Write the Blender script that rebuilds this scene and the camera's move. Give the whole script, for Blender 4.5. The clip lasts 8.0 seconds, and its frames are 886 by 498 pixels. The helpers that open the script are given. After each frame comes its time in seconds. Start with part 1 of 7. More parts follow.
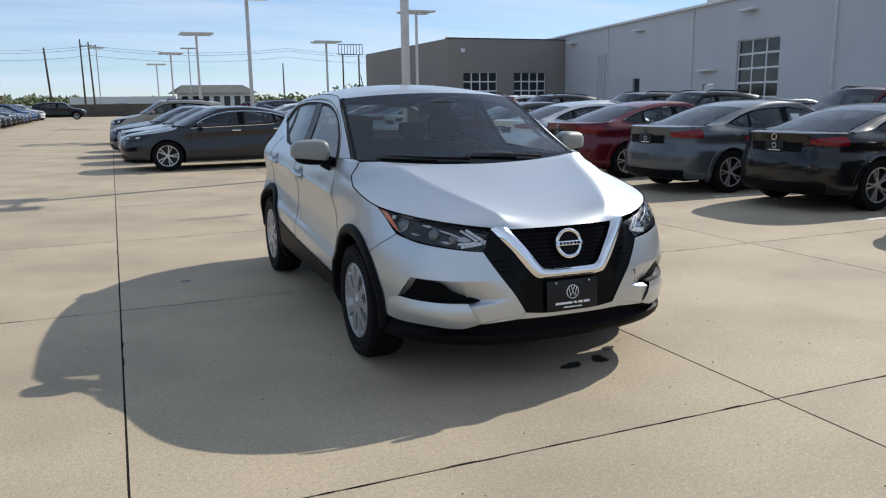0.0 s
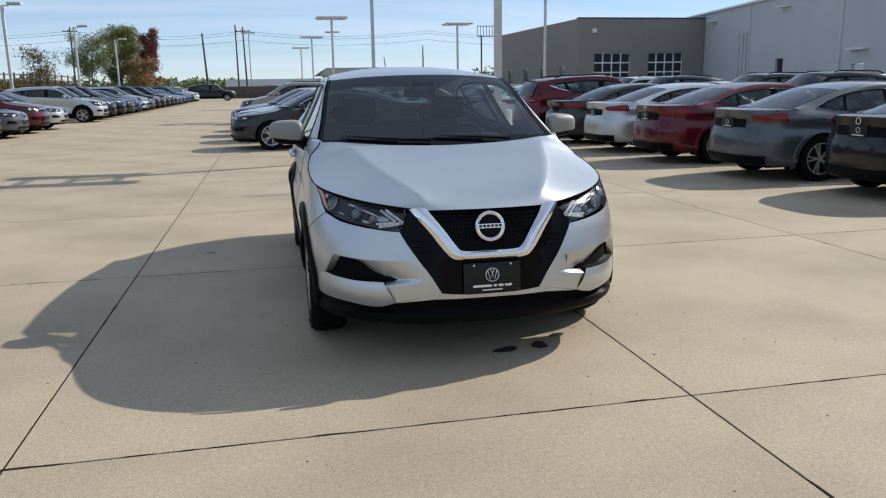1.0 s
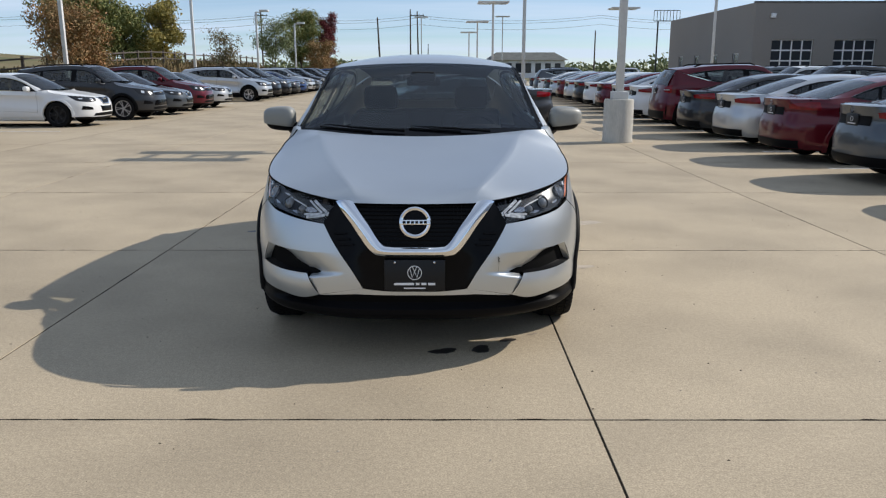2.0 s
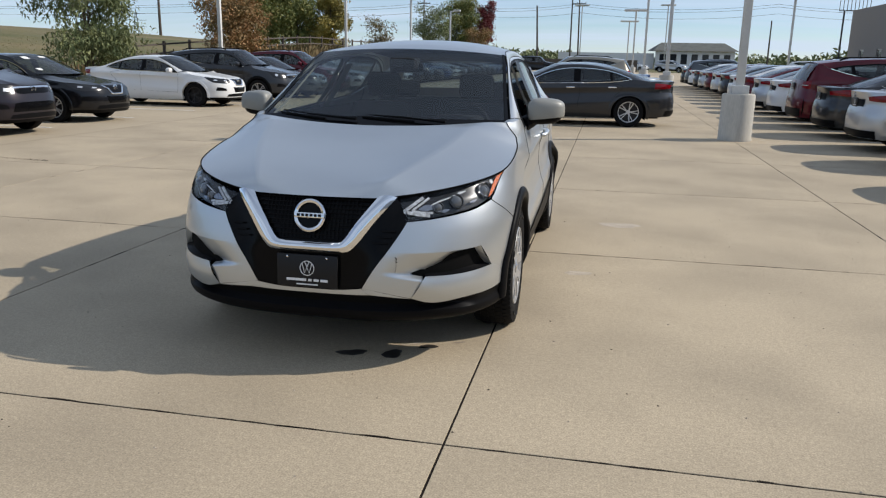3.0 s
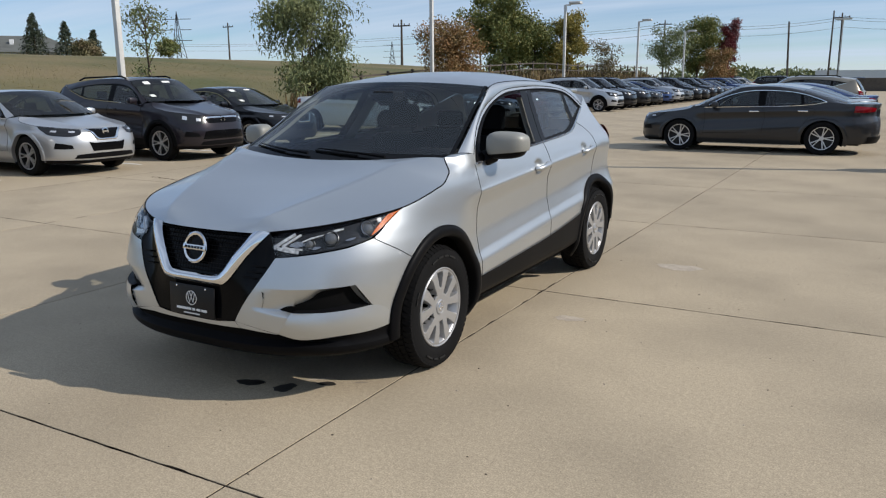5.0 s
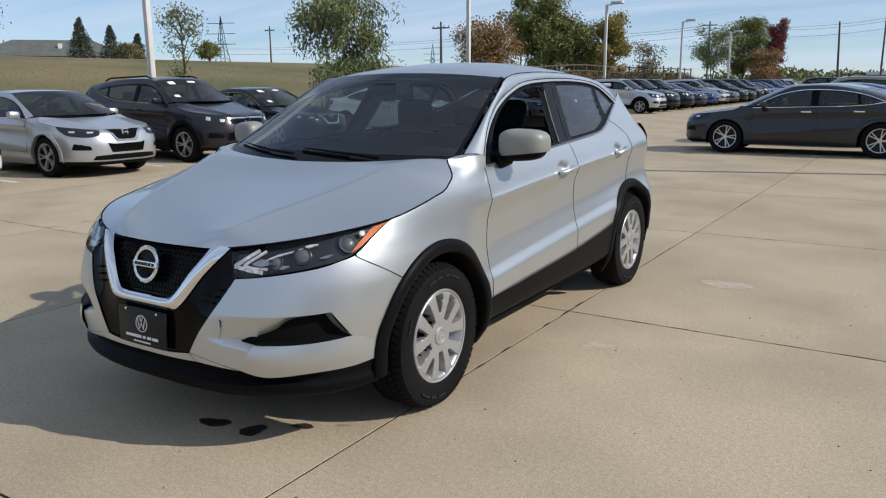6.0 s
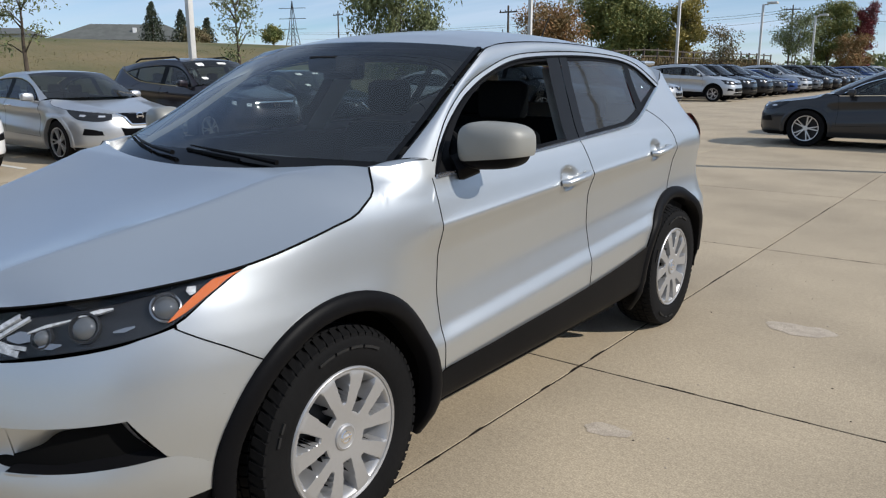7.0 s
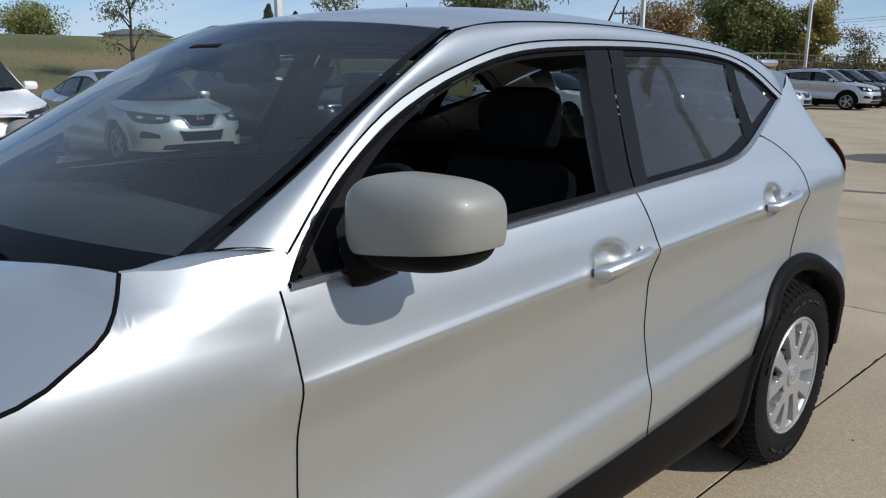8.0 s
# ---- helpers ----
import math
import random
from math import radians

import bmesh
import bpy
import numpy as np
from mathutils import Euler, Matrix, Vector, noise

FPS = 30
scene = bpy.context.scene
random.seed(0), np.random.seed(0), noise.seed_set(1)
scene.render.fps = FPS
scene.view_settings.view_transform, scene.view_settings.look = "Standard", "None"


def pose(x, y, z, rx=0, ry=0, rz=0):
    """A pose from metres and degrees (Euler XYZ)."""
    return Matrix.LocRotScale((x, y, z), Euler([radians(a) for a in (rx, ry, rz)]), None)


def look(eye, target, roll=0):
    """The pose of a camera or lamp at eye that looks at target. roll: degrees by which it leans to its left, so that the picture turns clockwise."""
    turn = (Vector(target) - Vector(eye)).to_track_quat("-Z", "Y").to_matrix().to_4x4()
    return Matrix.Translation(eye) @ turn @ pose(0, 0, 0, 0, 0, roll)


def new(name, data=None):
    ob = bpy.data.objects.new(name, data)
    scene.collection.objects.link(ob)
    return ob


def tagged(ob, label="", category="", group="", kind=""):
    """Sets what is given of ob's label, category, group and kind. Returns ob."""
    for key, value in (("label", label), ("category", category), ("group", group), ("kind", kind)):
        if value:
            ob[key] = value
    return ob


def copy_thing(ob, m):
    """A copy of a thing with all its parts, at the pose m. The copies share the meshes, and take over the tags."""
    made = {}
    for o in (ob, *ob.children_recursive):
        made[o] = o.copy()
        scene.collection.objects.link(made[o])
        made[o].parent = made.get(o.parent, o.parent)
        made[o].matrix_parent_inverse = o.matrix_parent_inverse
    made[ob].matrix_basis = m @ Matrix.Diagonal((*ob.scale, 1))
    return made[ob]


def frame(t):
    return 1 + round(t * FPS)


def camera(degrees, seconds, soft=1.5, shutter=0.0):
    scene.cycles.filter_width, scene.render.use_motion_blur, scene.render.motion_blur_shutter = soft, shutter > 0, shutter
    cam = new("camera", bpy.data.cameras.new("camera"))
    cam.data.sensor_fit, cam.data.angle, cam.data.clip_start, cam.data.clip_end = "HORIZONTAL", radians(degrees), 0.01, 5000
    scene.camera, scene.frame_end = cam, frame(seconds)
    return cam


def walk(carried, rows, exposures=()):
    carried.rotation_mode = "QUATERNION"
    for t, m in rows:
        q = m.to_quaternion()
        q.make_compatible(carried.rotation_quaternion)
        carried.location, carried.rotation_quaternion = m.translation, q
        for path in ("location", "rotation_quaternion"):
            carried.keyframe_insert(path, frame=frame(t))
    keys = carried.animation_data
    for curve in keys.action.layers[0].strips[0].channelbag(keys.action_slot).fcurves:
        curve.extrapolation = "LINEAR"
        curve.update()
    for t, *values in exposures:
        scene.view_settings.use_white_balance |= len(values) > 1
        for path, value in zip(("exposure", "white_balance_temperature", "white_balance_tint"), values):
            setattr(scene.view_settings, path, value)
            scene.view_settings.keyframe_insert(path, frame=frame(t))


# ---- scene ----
cam = camera(59.6, 8.0, soft=1.2)
PATH = [
    (0, (-0.076, 0.037, 1.507), (0.683, 1.849, 1.129), -0.8),
    (0.5, (0.408, -0.171, 1.479), (1.016, 1.692, 1.083), -1.0),
    (1, (0.989, -0.372, 1.490), (1.407, 1.539, 1.073), -0.9),
    (1.5, (1.600, -0.421, 1.491), (1.810, 1.520, 1.058), -0.6),
    (2, (2.235, -0.370, 1.509), (2.232, 1.578, 1.059), -0.0),
    (2.2, (2.514, -0.325, 1.497), (2.423, 1.621, 1.041), 0.1),
    (3.3, (3.790, 0.238, 1.517), (3.287, 2.111, 1.031), 1.1),
    (3.5, (4.022, 0.378, 1.524), (3.442, 2.229, 1.040), 1.0),
    (4, (4.525, 0.527, 1.510), (3.785, 2.323, 1.038), 0.8),
    (4.5, (4.850, 0.613, 1.555), (3.981, 2.358, 1.105), 0.2),
    (5, (5.036, 0.787, 1.569), (4.075, 2.488, 1.143), -0.3),
    (5.2, (5.052, 0.866, 1.562), (4.068, 2.555, 1.141), -0.4),
    (6.3, (4.795, 1.830, 1.480), (3.710, 3.454, 1.051), -0.4),
    (6.5, (4.769, 2.121, 1.474), (3.652, 3.722, 1.034), -0.4),
    (7, (4.563, 2.811, 1.442), (3.379, 4.359, 0.990), -0.1),
    (7.5, (4.301, 3.523, 1.422), (3.023, 4.993, 0.967), 0.3),
    (8, (4.005, 4.189, 1.434), (2.617, 5.557, 0.987), 0.4),
]
walk(cam, [(t, look(eye, target, roll)) for t, eye, target, roll in PATH],
     [(0, 0.02, 6550, 10), (1, 0.0, 6600, 10), (2, -0.06, 6650, 10), (3.5, -0.12, 6700, 10), (4.5, -0.20, 6650, 10), (5.2, -0.22, 6600, 10), (6.3, -0.14, 6550, 10), (7, -0.16, 6480, 10), (8, -0.32, 6350, 9)])

# ---- light ----
SUN_AZ, SUN_EL = radians(18.9), radians(35.4)
to_sun = Vector((math.cos(SUN_EL) * math.cos(SUN_AZ), math.cos(SUN_EL) * math.sin(SUN_AZ), math.sin(SUN_EL)))
sun_data = bpy.data.lights.new("sun", "SUN")
sun_data.energy, sun_data.angle, sun_data.color = 4.55, radians(0.53), (1.0, 0.955, 0.89)
sun = new("sun", sun_data)
sun.matrix_world = look(to_sun * 200, (0, 0, 0))

world = bpy.data.worlds.new("world")
scene.world = world
world.use_nodes = True
wn, wl = world.node_tree.nodes, world.node_tree.links
sky = wn.new("ShaderNodeTexSky")
sky.sky_type, sky.sun_disc = "NISHITA", False
sky.sun_elevation, sky.sun_rotation = SUN_EL, radians(90) - SUN_AZ
sky.air_density, sky.dust_density, sky.ozone_density = 0.8, 0.0, 6.0
# thin streaks of high cloud
tc = wn.new("ShaderNodeTexCoord")
sep, den, plane, mp = wn.new("ShaderNodeSeparateXYZ"), wn.new("ShaderNodeMath"), wn.new("ShaderNodeVectorMath"), wn.new("ShaderNodeMapping")
den.operation, plane.operation = "ADD", "DIVIDE"
den.inputs[1].default_value = 0.12
mp.inputs["Scale"].default_value = (0.30, 1.5, 1.0)
mp.inputs["Rotation"].default_value = (0, 0, 0.5)
flat = wn.new("ShaderNodeCombineXYZ")
wl.new(tc.outputs["Generated"], sep.inputs["Vector"])
wl.new(sep.outputs["Z"], den.inputs[0])
for k in "XYZ":
    wl.new(den.outputs["Value"], flat.inputs[k])
wl.new(tc.outputs["Generated"], plane.inputs[0])
wl.new(flat.outputs["Vector"], plane.inputs[1])
wl.new(plane.outputs["Vector"], mp.inputs["Vector"])
cn = wn.new("ShaderNodeTexNoise")
cn.inputs["Scale"].default_value, cn.inputs["Detail"].default_value, cn.inputs["Roughness"].default_value = 0.9, 8.0, 0.55
cr = wn.new("ShaderNodeValToRGB")
cr.color_ramp.elements[0].position, cr.color_ramp.elements[1].position = 0.30, 0.68
cr.color_ramp.elements[1].color = (0.85, 0.85, 0.85, 1)
mx = wn.new("ShaderNodeMix")
mx.data_type = "RGBA"
mx.inputs["B"].default_value = (5.5, 6.6, 8.2, 1)
wl.new(mp.outputs["Vector"], cn.inputs["Vector"])
# the veil of cloud thickens overhead
veil, thick = wn.new("ShaderNodeMapRange"), wn.new("ShaderNodeMath")
veil.inputs["From Min"].default_value, veil.inputs["From Max"].default_value = 0.28, 0.85
veil.inputs["To Max"].default_value = 0.03
wl.new(sep.outputs["Z"], veil.inputs["Value"])
wl.new(cn.outputs["Fac"], thick.inputs[0])
wl.new(veil.outputs["Result"], thick.inputs[1])
wl.new(thick.outputs["Value"], cr.inputs["Fac"])
wl.new(cr.outputs["Color"], mx.inputs["Factor"])
wl.new(sky.outputs["Color"], mx.inputs["A"])
wl.new(mx.outputs["Result"], wn["Background"].inputs["Color"])
wn["Background"].inputs["Strength"].default_value = 0.122


# ---- materials ----
def material(name, color, rough=0.6, metal=0.0, vary=0.0, scale=4.0, fine=80.0, bump=0.0, bump_scale=None, coat=0.0,
             rand=0.0, second=None, spec=0.5, detail=6.0, stretch=(1, 1, 1), speck=0.0, coat_rough=0.03):
    """A Principled material with colour variation at two scales and a fine relief."""
    m = bpy.data.materials.new(name)
    m.use_nodes = True
    n, l = m.node_tree.nodes, m.node_tree.links
    b = n["Principled BSDF"]
    b.inputs["Base Color"].default_value = (*color, 1)
    b.inputs["Roughness"].default_value, b.inputs["Metallic"].default_value = rough, metal
    b.inputs["Coat Weight"].default_value, b.inputs["Coat Roughness"].default_value = coat, coat_rough
    b.inputs["Specular IOR Level"].default_value = spec
    if vary or bump or rand or second:
        co = n.new("ShaderNodeTexCoord")
        mpp = n.new("ShaderNodeMapping")
        mpp.inputs["Scale"].default_value = stretch
        l.new(co.outputs["Object"], mpp.inputs["Vector"])
        big, small = n.new("ShaderNodeTexNoise"), n.new("ShaderNodeTexNoise")
        big.inputs["Scale"].default_value, small.inputs["Scale"].default_value = scale, fine
        big.inputs["Detail"].default_value, small.inputs["Detail"].default_value = detail, 4.0
        for t in (big, small):
            l.new(mpp.outputs["Vector"], t.inputs["Vector"])
        base = n.new("ShaderNodeMix")
        base.data_type = "RGBA"
        base.inputs["A"].default_value = (*color, 1)
        base.inputs["B"].default_value = (*(second or [c * (1 - vary) for c in color]), 1)
        ramp = n.new("ShaderNodeMapRange")
        ramp.inputs["From Min"].default_value, ramp.inputs["From Max"].default_value = 0.38, 0.66
        l.new(big.outputs["Fac"], ramp.inputs["Value"])
        l.new(ramp.outputs["Result"], base.inputs["Factor"])
        tone = n.new("ShaderNodeMapRange")
        tone.inputs["From Min"].default_value, tone.inputs["From Max"].default_value = 0.25, 0.75
        tone.inputs["To Min"].default_value, tone.inputs["To Max"].default_value = 1 - vary * 0.6, 1 + vary * 0.4
        l.new(small.outputs["Fac"], tone.inputs["Value"])
        value = tone.outputs["Result"]
        if rand:
            info, shade, times = n.new("ShaderNodeObjectInfo"), n.new("ShaderNodeMapRange"), n.new("ShaderNodeMath")
            shade.inputs["To Min"].default_value, shade.inputs["To Max"].default_value = 1 - rand, 1 + rand
            times.operation = "MULTIPLY"
            l.new(info.outputs["Random"], shade.inputs["Value"])
            l.new(shade.outputs["Result"], times.inputs[0])
            l.new(value, times.inputs[1])
            value = times.outputs["Value"]
        if speck:
            grain, gr, gm = n.new("ShaderNodeTexNoise"), n.new("ShaderNodeMapRange"), n.new("ShaderNodeMath")
            grain.inputs["Scale"].default_value, grain.inputs["Detail"].default_value = fine * 3.2, 2.0
            gr.inputs["From Min"].default_value, gr.inputs["From Max"].default_value = 0.32, 0.68
            gr.inputs["To Min"].default_value, gr.inputs["To Max"].default_value = 1 - speck, 1 + speck
            gm.operation = "MULTIPLY"
            l.new(mpp.outputs["Vector"], grain.inputs["Vector"])
            l.new(grain.outputs["Fac"], gr.inputs["Value"])
            l.new(gr.outputs["Result"], gm.inputs[0])
            l.new(value, gm.inputs[1])
            # scattered pale grains
            pale, pr, pm = n.new("ShaderNodeTexNoise"), n.new("ShaderNodeMapRange"), n.new("ShaderNodeMath")
            pale.inputs["Scale"].default_value, pale.inputs["Detail"].default_value = fine * 1.7, 3.0
            pr.inputs["From Min"].default_value, pr.inputs["From Max"].default_value = 0.64, 0.74
            pr.inputs["To Min"].default_value, pr.inputs["To Max"].default_value = 1.0, 1 + speck
            pm.operation = "MULTIPLY"
            l.new(mpp.outputs["Vector"], pale.inputs["Vector"])
            l.new(pale.outputs["Fac"], pr.inputs["Value"])
            l.new(pr.outputs["Result"], pm.inputs[0])
            l.new(gm.outputs["Value"], pm.inputs[1])
            value = pm.outputs["Value"]
        mul = n.new("ShaderNodeVectorMath")
        mul.operation = "SCALE"
        l.new(base.outputs["Result"], mul.inputs[0])
        l.new(value, mul.inputs["Scale"])
        l.new(mul.outputs["Vector"], b.inputs["Base Color"])
        if bump:
            bp = n.new("ShaderNodeBump")
            bp.inputs["Strength"].default_value, bp.inputs["Distance"].default_value = bump, bump_scale or 0.005
            l.new(small.outputs["Fac"], bp.inputs["Height"])
            l.new(bp.outputs["Normal"], b.inputs["Normal"])
    return m


def glass(name, tint, gloss=0.02, ior=1.6, sky_haze=0.0):
    """A tinted pane: it lets light through in its tint and mirrors by Fresnel."""
    m = bpy.data.materials.new(name)
    m.use_nodes = True
    n, l = m.node_tree.nodes, m.node_tree.links
    out = n["Material Output"]
    n.remove(n["Principled BSDF"])
    tr, gl, fr, mix = (n.new("ShaderNode" + k) for k in ("BsdfTransparent", "BsdfGlossy", "LayerWeight", "MixShader"))
    steep, span = n.new("ShaderNodeMath"), n.new("ShaderNodeMath")
    steep.operation, span.operation = "POWER", "MULTIPLY_ADD"
    tr.inputs["Color"].default_value = (*tint, 1)
    gl.inputs["Roughness"].default_value = gloss
    head_on = ((ior - 1) / (ior + 1)) ** 2
    steep.inputs[1].default_value = 5.0
    span.inputs[1].default_value, span.inputs[2].default_value = 1 - head_on, head_on
    l.new(fr.outputs["Facing"], steep.inputs[0])
    l.new(steep.outputs["Value"], span.inputs[0])
    l.new(span.outputs["Value"], mix.inputs["Fac"])
    l.new(tr.outputs["BSDF"], mix.inputs[1])
    l.new(gl.outputs["BSDF"], mix.inputs[2])
    top = mix
    # pale diffuse layer: the sky's reflection put into the pane's colour
    if sky_haze:
        top, film = n.new("ShaderNodeMixShader"), n.new("ShaderNodeBsdfDiffuse")
        film.inputs["Color"].default_value = (0.62, 0.62, 0.60, 1)
        top.inputs["Fac"].default_value = sky_haze
        l.new(mix.outputs["Shader"], top.inputs[1])
        l.new(film.outputs["BSDF"], top.inputs[2])
    l.new(top.outputs["Shader"], out.inputs["Surface"])
    return m


M_CONCRETE = material("concrete_slab", (0.425, 0.345, 0.238), 0.85, vary=0.24, scale=0.8, fine=42, bump=0.4, bump_scale=0.004, rand=0.035, speck=0.23)
M_CONCRETE_FAR = material("concrete_lot", (0.425, 0.345, 0.238), 0.85, vary=0.16, scale=0.3, fine=20, bump=0.2, speck=0.16)
M_SEALANT = material("joint_sealant", (0.024, 0.019, 0.015), 0.95, vary=0.3, fine=30, spec=0.1)
M_GRASS = material("grass", (0.090, 0.094, 0.030), 0.95, vary=0.35, scale=0.12, fine=6, second=(0.185, 0.142, 0.066), bump=0.6, bump_scale=0.1)
M_BLADE = material("grass_blade", (0.125, 0.122, 0.040), 0.9, vary=0.35, scale=0.3, fine=8, second=(0.235, 0.18, 0.085))
M_WEEDS = material("dry_weeds", (0.20, 0.13, 0.06), 0.95, vary=0.5, scale=1.2, fine=25, second=(0.12, 0.10, 0.04))
M_GREYWALL = material("taupe_stucco", (0.25, 0.23, 0.21), 0.9, vary=0.06, scale=0.2, fine=8, bump=0.1)
M_WHITEWALL = material("white_metal_siding", (0.53, 0.535, 0.55), 0.7, vary=0.06, scale=0.3, fine=6)
M_TRIMWHITE = material("white_trim", (0.72, 0.72, 0.72), 0.6, vary=0.05, fine=10)
M_POLE = material("white_pole_paint", (0.62, 0.61, 0.58), 0.5, vary=0.12, scale=2, fine=20)
M_BASECON = material("pole_base_concrete", (0.52, 0.49, 0.43), 0.9, vary=0.22, scale=2.5, fine=40, bump=0.3, stretch=(1, 1, 0.25))
M_WOODPOLE = material("weathered_pole_wood", (0.10, 0.08, 0.065), 0.9, vary=0.3, fine=15)
M_LINE = material("white_line_paint", (0.68, 0.66, 0.60), 0.8, vary=0.25, scale=5, fine=60)
M_ROOF = material("shingle_roof", (0.12, 0.125, 0.115), 0.9, vary=0.25, scale=1, fine=8)
M_DARKMETAL = material("dark_metal", (0.03, 0.03, 0.032), 0.5, 0.3, vary=0.2)
M_WINDOWDARK = material("dark_window_glass", (0.02, 0.024, 0.03), 0.08, vary=0.1)
M_RETAIN = material("retaining_wall_block", (0.10, 0.085, 0.07), 0.9, vary=0.3, scale=2, fine=12)
M_BARK = material("bark", (0.10, 0.075, 0.055), 0.95, vary=0.4, scale=8, fine=40, bump=0.5)
M_LEAF = {k: material("leaf_" + k, c, 0.7, vary=0.45, scale=1.5, fine=9, second=s) for k, c, s in (
    ("green", (0.102, 0.140, 0.037), (0.242, 0.214, 0.052)), ("willow", (0.109, 0.138, 0.051), (0.203, 0.217, 0.087)),
    ("yellow", (0.34, 0.25, 0.05), (0.19, 0.18, 0.045)), ("rust", (0.315, 0.157, 0.055), (0.186, 0.148, 0.055)),
    ("red", (0.20, 0.028, 0.035), (0.12, 0.035, 0.035)), ("spruce", (0.03, 0.045, 0.025), (0.05, 0.06, 0.03)),
    ("brown", (0.192, 0.141, 0.070), (0.115, 0.115, 0.045)))}
M_RUBBER = material("tyre_rubber", (0.008, 0.008, 0.0085), 0.75, vary=0.25, fine=60, bump=0.2, spec=0.11)
M_WELL = material("wheel_well_plastic", (0.004, 0.004, 0.004), 0.9, spec=0.1)
M_BLACKPLASTIC = material("black_plastic", (0.006, 0.006, 0.0068), 0.45, vary=0.15, fine=120, bump=0.15, bump_scale=0.001, spec=0.06)
M_GLOSSBLACK = material("gloss_black", (0.004, 0.004, 0.0045), 0.12, spec=0.10)
M_INTERIOR = material("charcoal_interior", (0.009, 0.009, 0.010), 0.9, vary=0.2, fine=60, spec=0.2)
M_CHROME = material("chrome", (0.82, 0.82, 0.83), 0.08, 1.0)
M_ALLOY = material("silver_wheel_paint", (0.42, 0.42, 0.425), 0.38, 0.6, vary=0.05)
M_DARKALLOY = material("dark_wheel", (0.022, 0.022, 0.024), 0.5, 0.4)
M_BRIGHTALLOY = material("machined_wheel_face", (0.62, 0.62, 0.63), 0.30, 0.7, vary=0.05)
M_TAIL = material("red_lens", (0.22, 0.004, 0.008), 0.12, coat=0.5, spec=0.2, vary=0.35, scale=14, fine=60)
M_LAMP = material("clear_lens", (0.55, 0.56, 0.58), 0.12, 0.5, coat=1.0)
M_AMBER = material("amber_lens", (0.62, 0.15, 0.025), 0.15, coat=1.0)
M_WET = material("wet_stain", (0.035, 0.030, 0.026), 0.45, vary=0.3, fine=30)
M_FAINT = material("faint_stain", (0.30, 0.245, 0.185), 0.85, vary=0.2, fine=40)
# worn patches and chips; also colours the painted streak of sunlight by the bumper
M_SCUFF_SUN = material("pale_scuff_and_sun", (0.47, 0.395, 0.31), 0.85, vary=0.2, scale=14, fine=60, speck=0.2)
M_PLATE = material("dealer_plate", (0.011, 0.011, 0.012), 0.4, spec=0.25)
M_PLATEWHITE = material("plate_print", (0.75, 0.75, 0.75), 0.5)
M_PAPER = material("white_paper", (0.75, 0.75, 0.73), 0.8)
M_GLASS = glass("car_glass", (0.34, 0.39, 0.39), 0.02, 1.7, 0.012)
M_GLASSDARK = glass("privacy_glass", (0.10, 0.11, 0.115), 0.02, 1.7, 0.01)
M_SILVER = material("silver_metallic_paint", (0.545, 0.570, 0.585), 0.37, 0.85, vary=0.02, fine=900, coat=0.5)


def paint(name, color, metal=0.35):
    return material("paint_" + name, color, 0.35, metal, vary=0.03, scale=1.0, fine=400, coat=0.8, spec=0.08, coat_rough=0.09)


P = {k: paint(k, c, m) for k, c, m in (
    ("silver", (0.50, 0.51, 0.52), 0.7), ("white", (0.72, 0.72, 0.71), 0.0), ("charcoal", (0.030, 0.031, 0.034), 0.4), ("black", (0.006, 0.006, 0.0075), 0.1),
    ("grey", (0.085, 0.095, 0.105), 0.5), ("red", (0.095, 0.005, 0.012), 0.3), ("blue", (0.03, 0.06, 0.16), 0.4), ("purple", (0.019, 0.015, 0.019), 0.3),
    ("tan", (0.30, 0.27, 0.22), 0.4))}


# ---- mesh helpers ----
def step01(t):
    t = min(1, max(0, t))
    return t * t * (3 - 2 * t)


def finish(name, bm, mats, parent=None, label="", smooth=40.0):
    me = bpy.data.meshes.new(name)
    bm.normal_update()
    if smooth:
        for f in bm.faces:
            f.smooth = True
        for e in bm.edges:
            if len(e.link_faces) == 2 and e.calc_face_angle(0) > radians(smooth):
                e.smooth = False
    bm.to_mesh(me)
    bm.free()
    for m in mats if isinstance(mats, (list, tuple)) else [mats]:
        me.materials.append(m)
    ob = new(name, me)
    if parent is not None:
        ob.parent = parent
    if label:
        ob["label"] = label
    return ob


def part(name, bm, mat, parent, label="", smooth=40.0):
    return finish(name, bm, mat, parent, label, smooth)


def empty(name, m=None):
    ob = new(name)
    ob.empty_display_size = 0.3
    if m is not None:
        ob.matrix_basis = m
    return ob


def add_box(bm, lo, hi, bevel=0.0, m=None):
    c, s = (Vector(lo) + Vector(hi)) / 2, Vector(hi) - Vector(lo)
    geo = bmesh.ops.create_cube(bm, size=1.0, matrix=(m or Matrix()) @ Matrix.Translation(c) @ Matrix.Diagonal((*s, 1)))
    if bevel:
        bmesh.ops.bevel(bm, geom=list({e for v in geo["verts"] for e in v.link_edges}), offset=bevel, segments=2, affect="EDGES", profile=0.5)


def box(lo, hi, bevel=0.0):
    bm = bmesh.new()
    add_box(bm, lo, hi, bevel)
    return bm


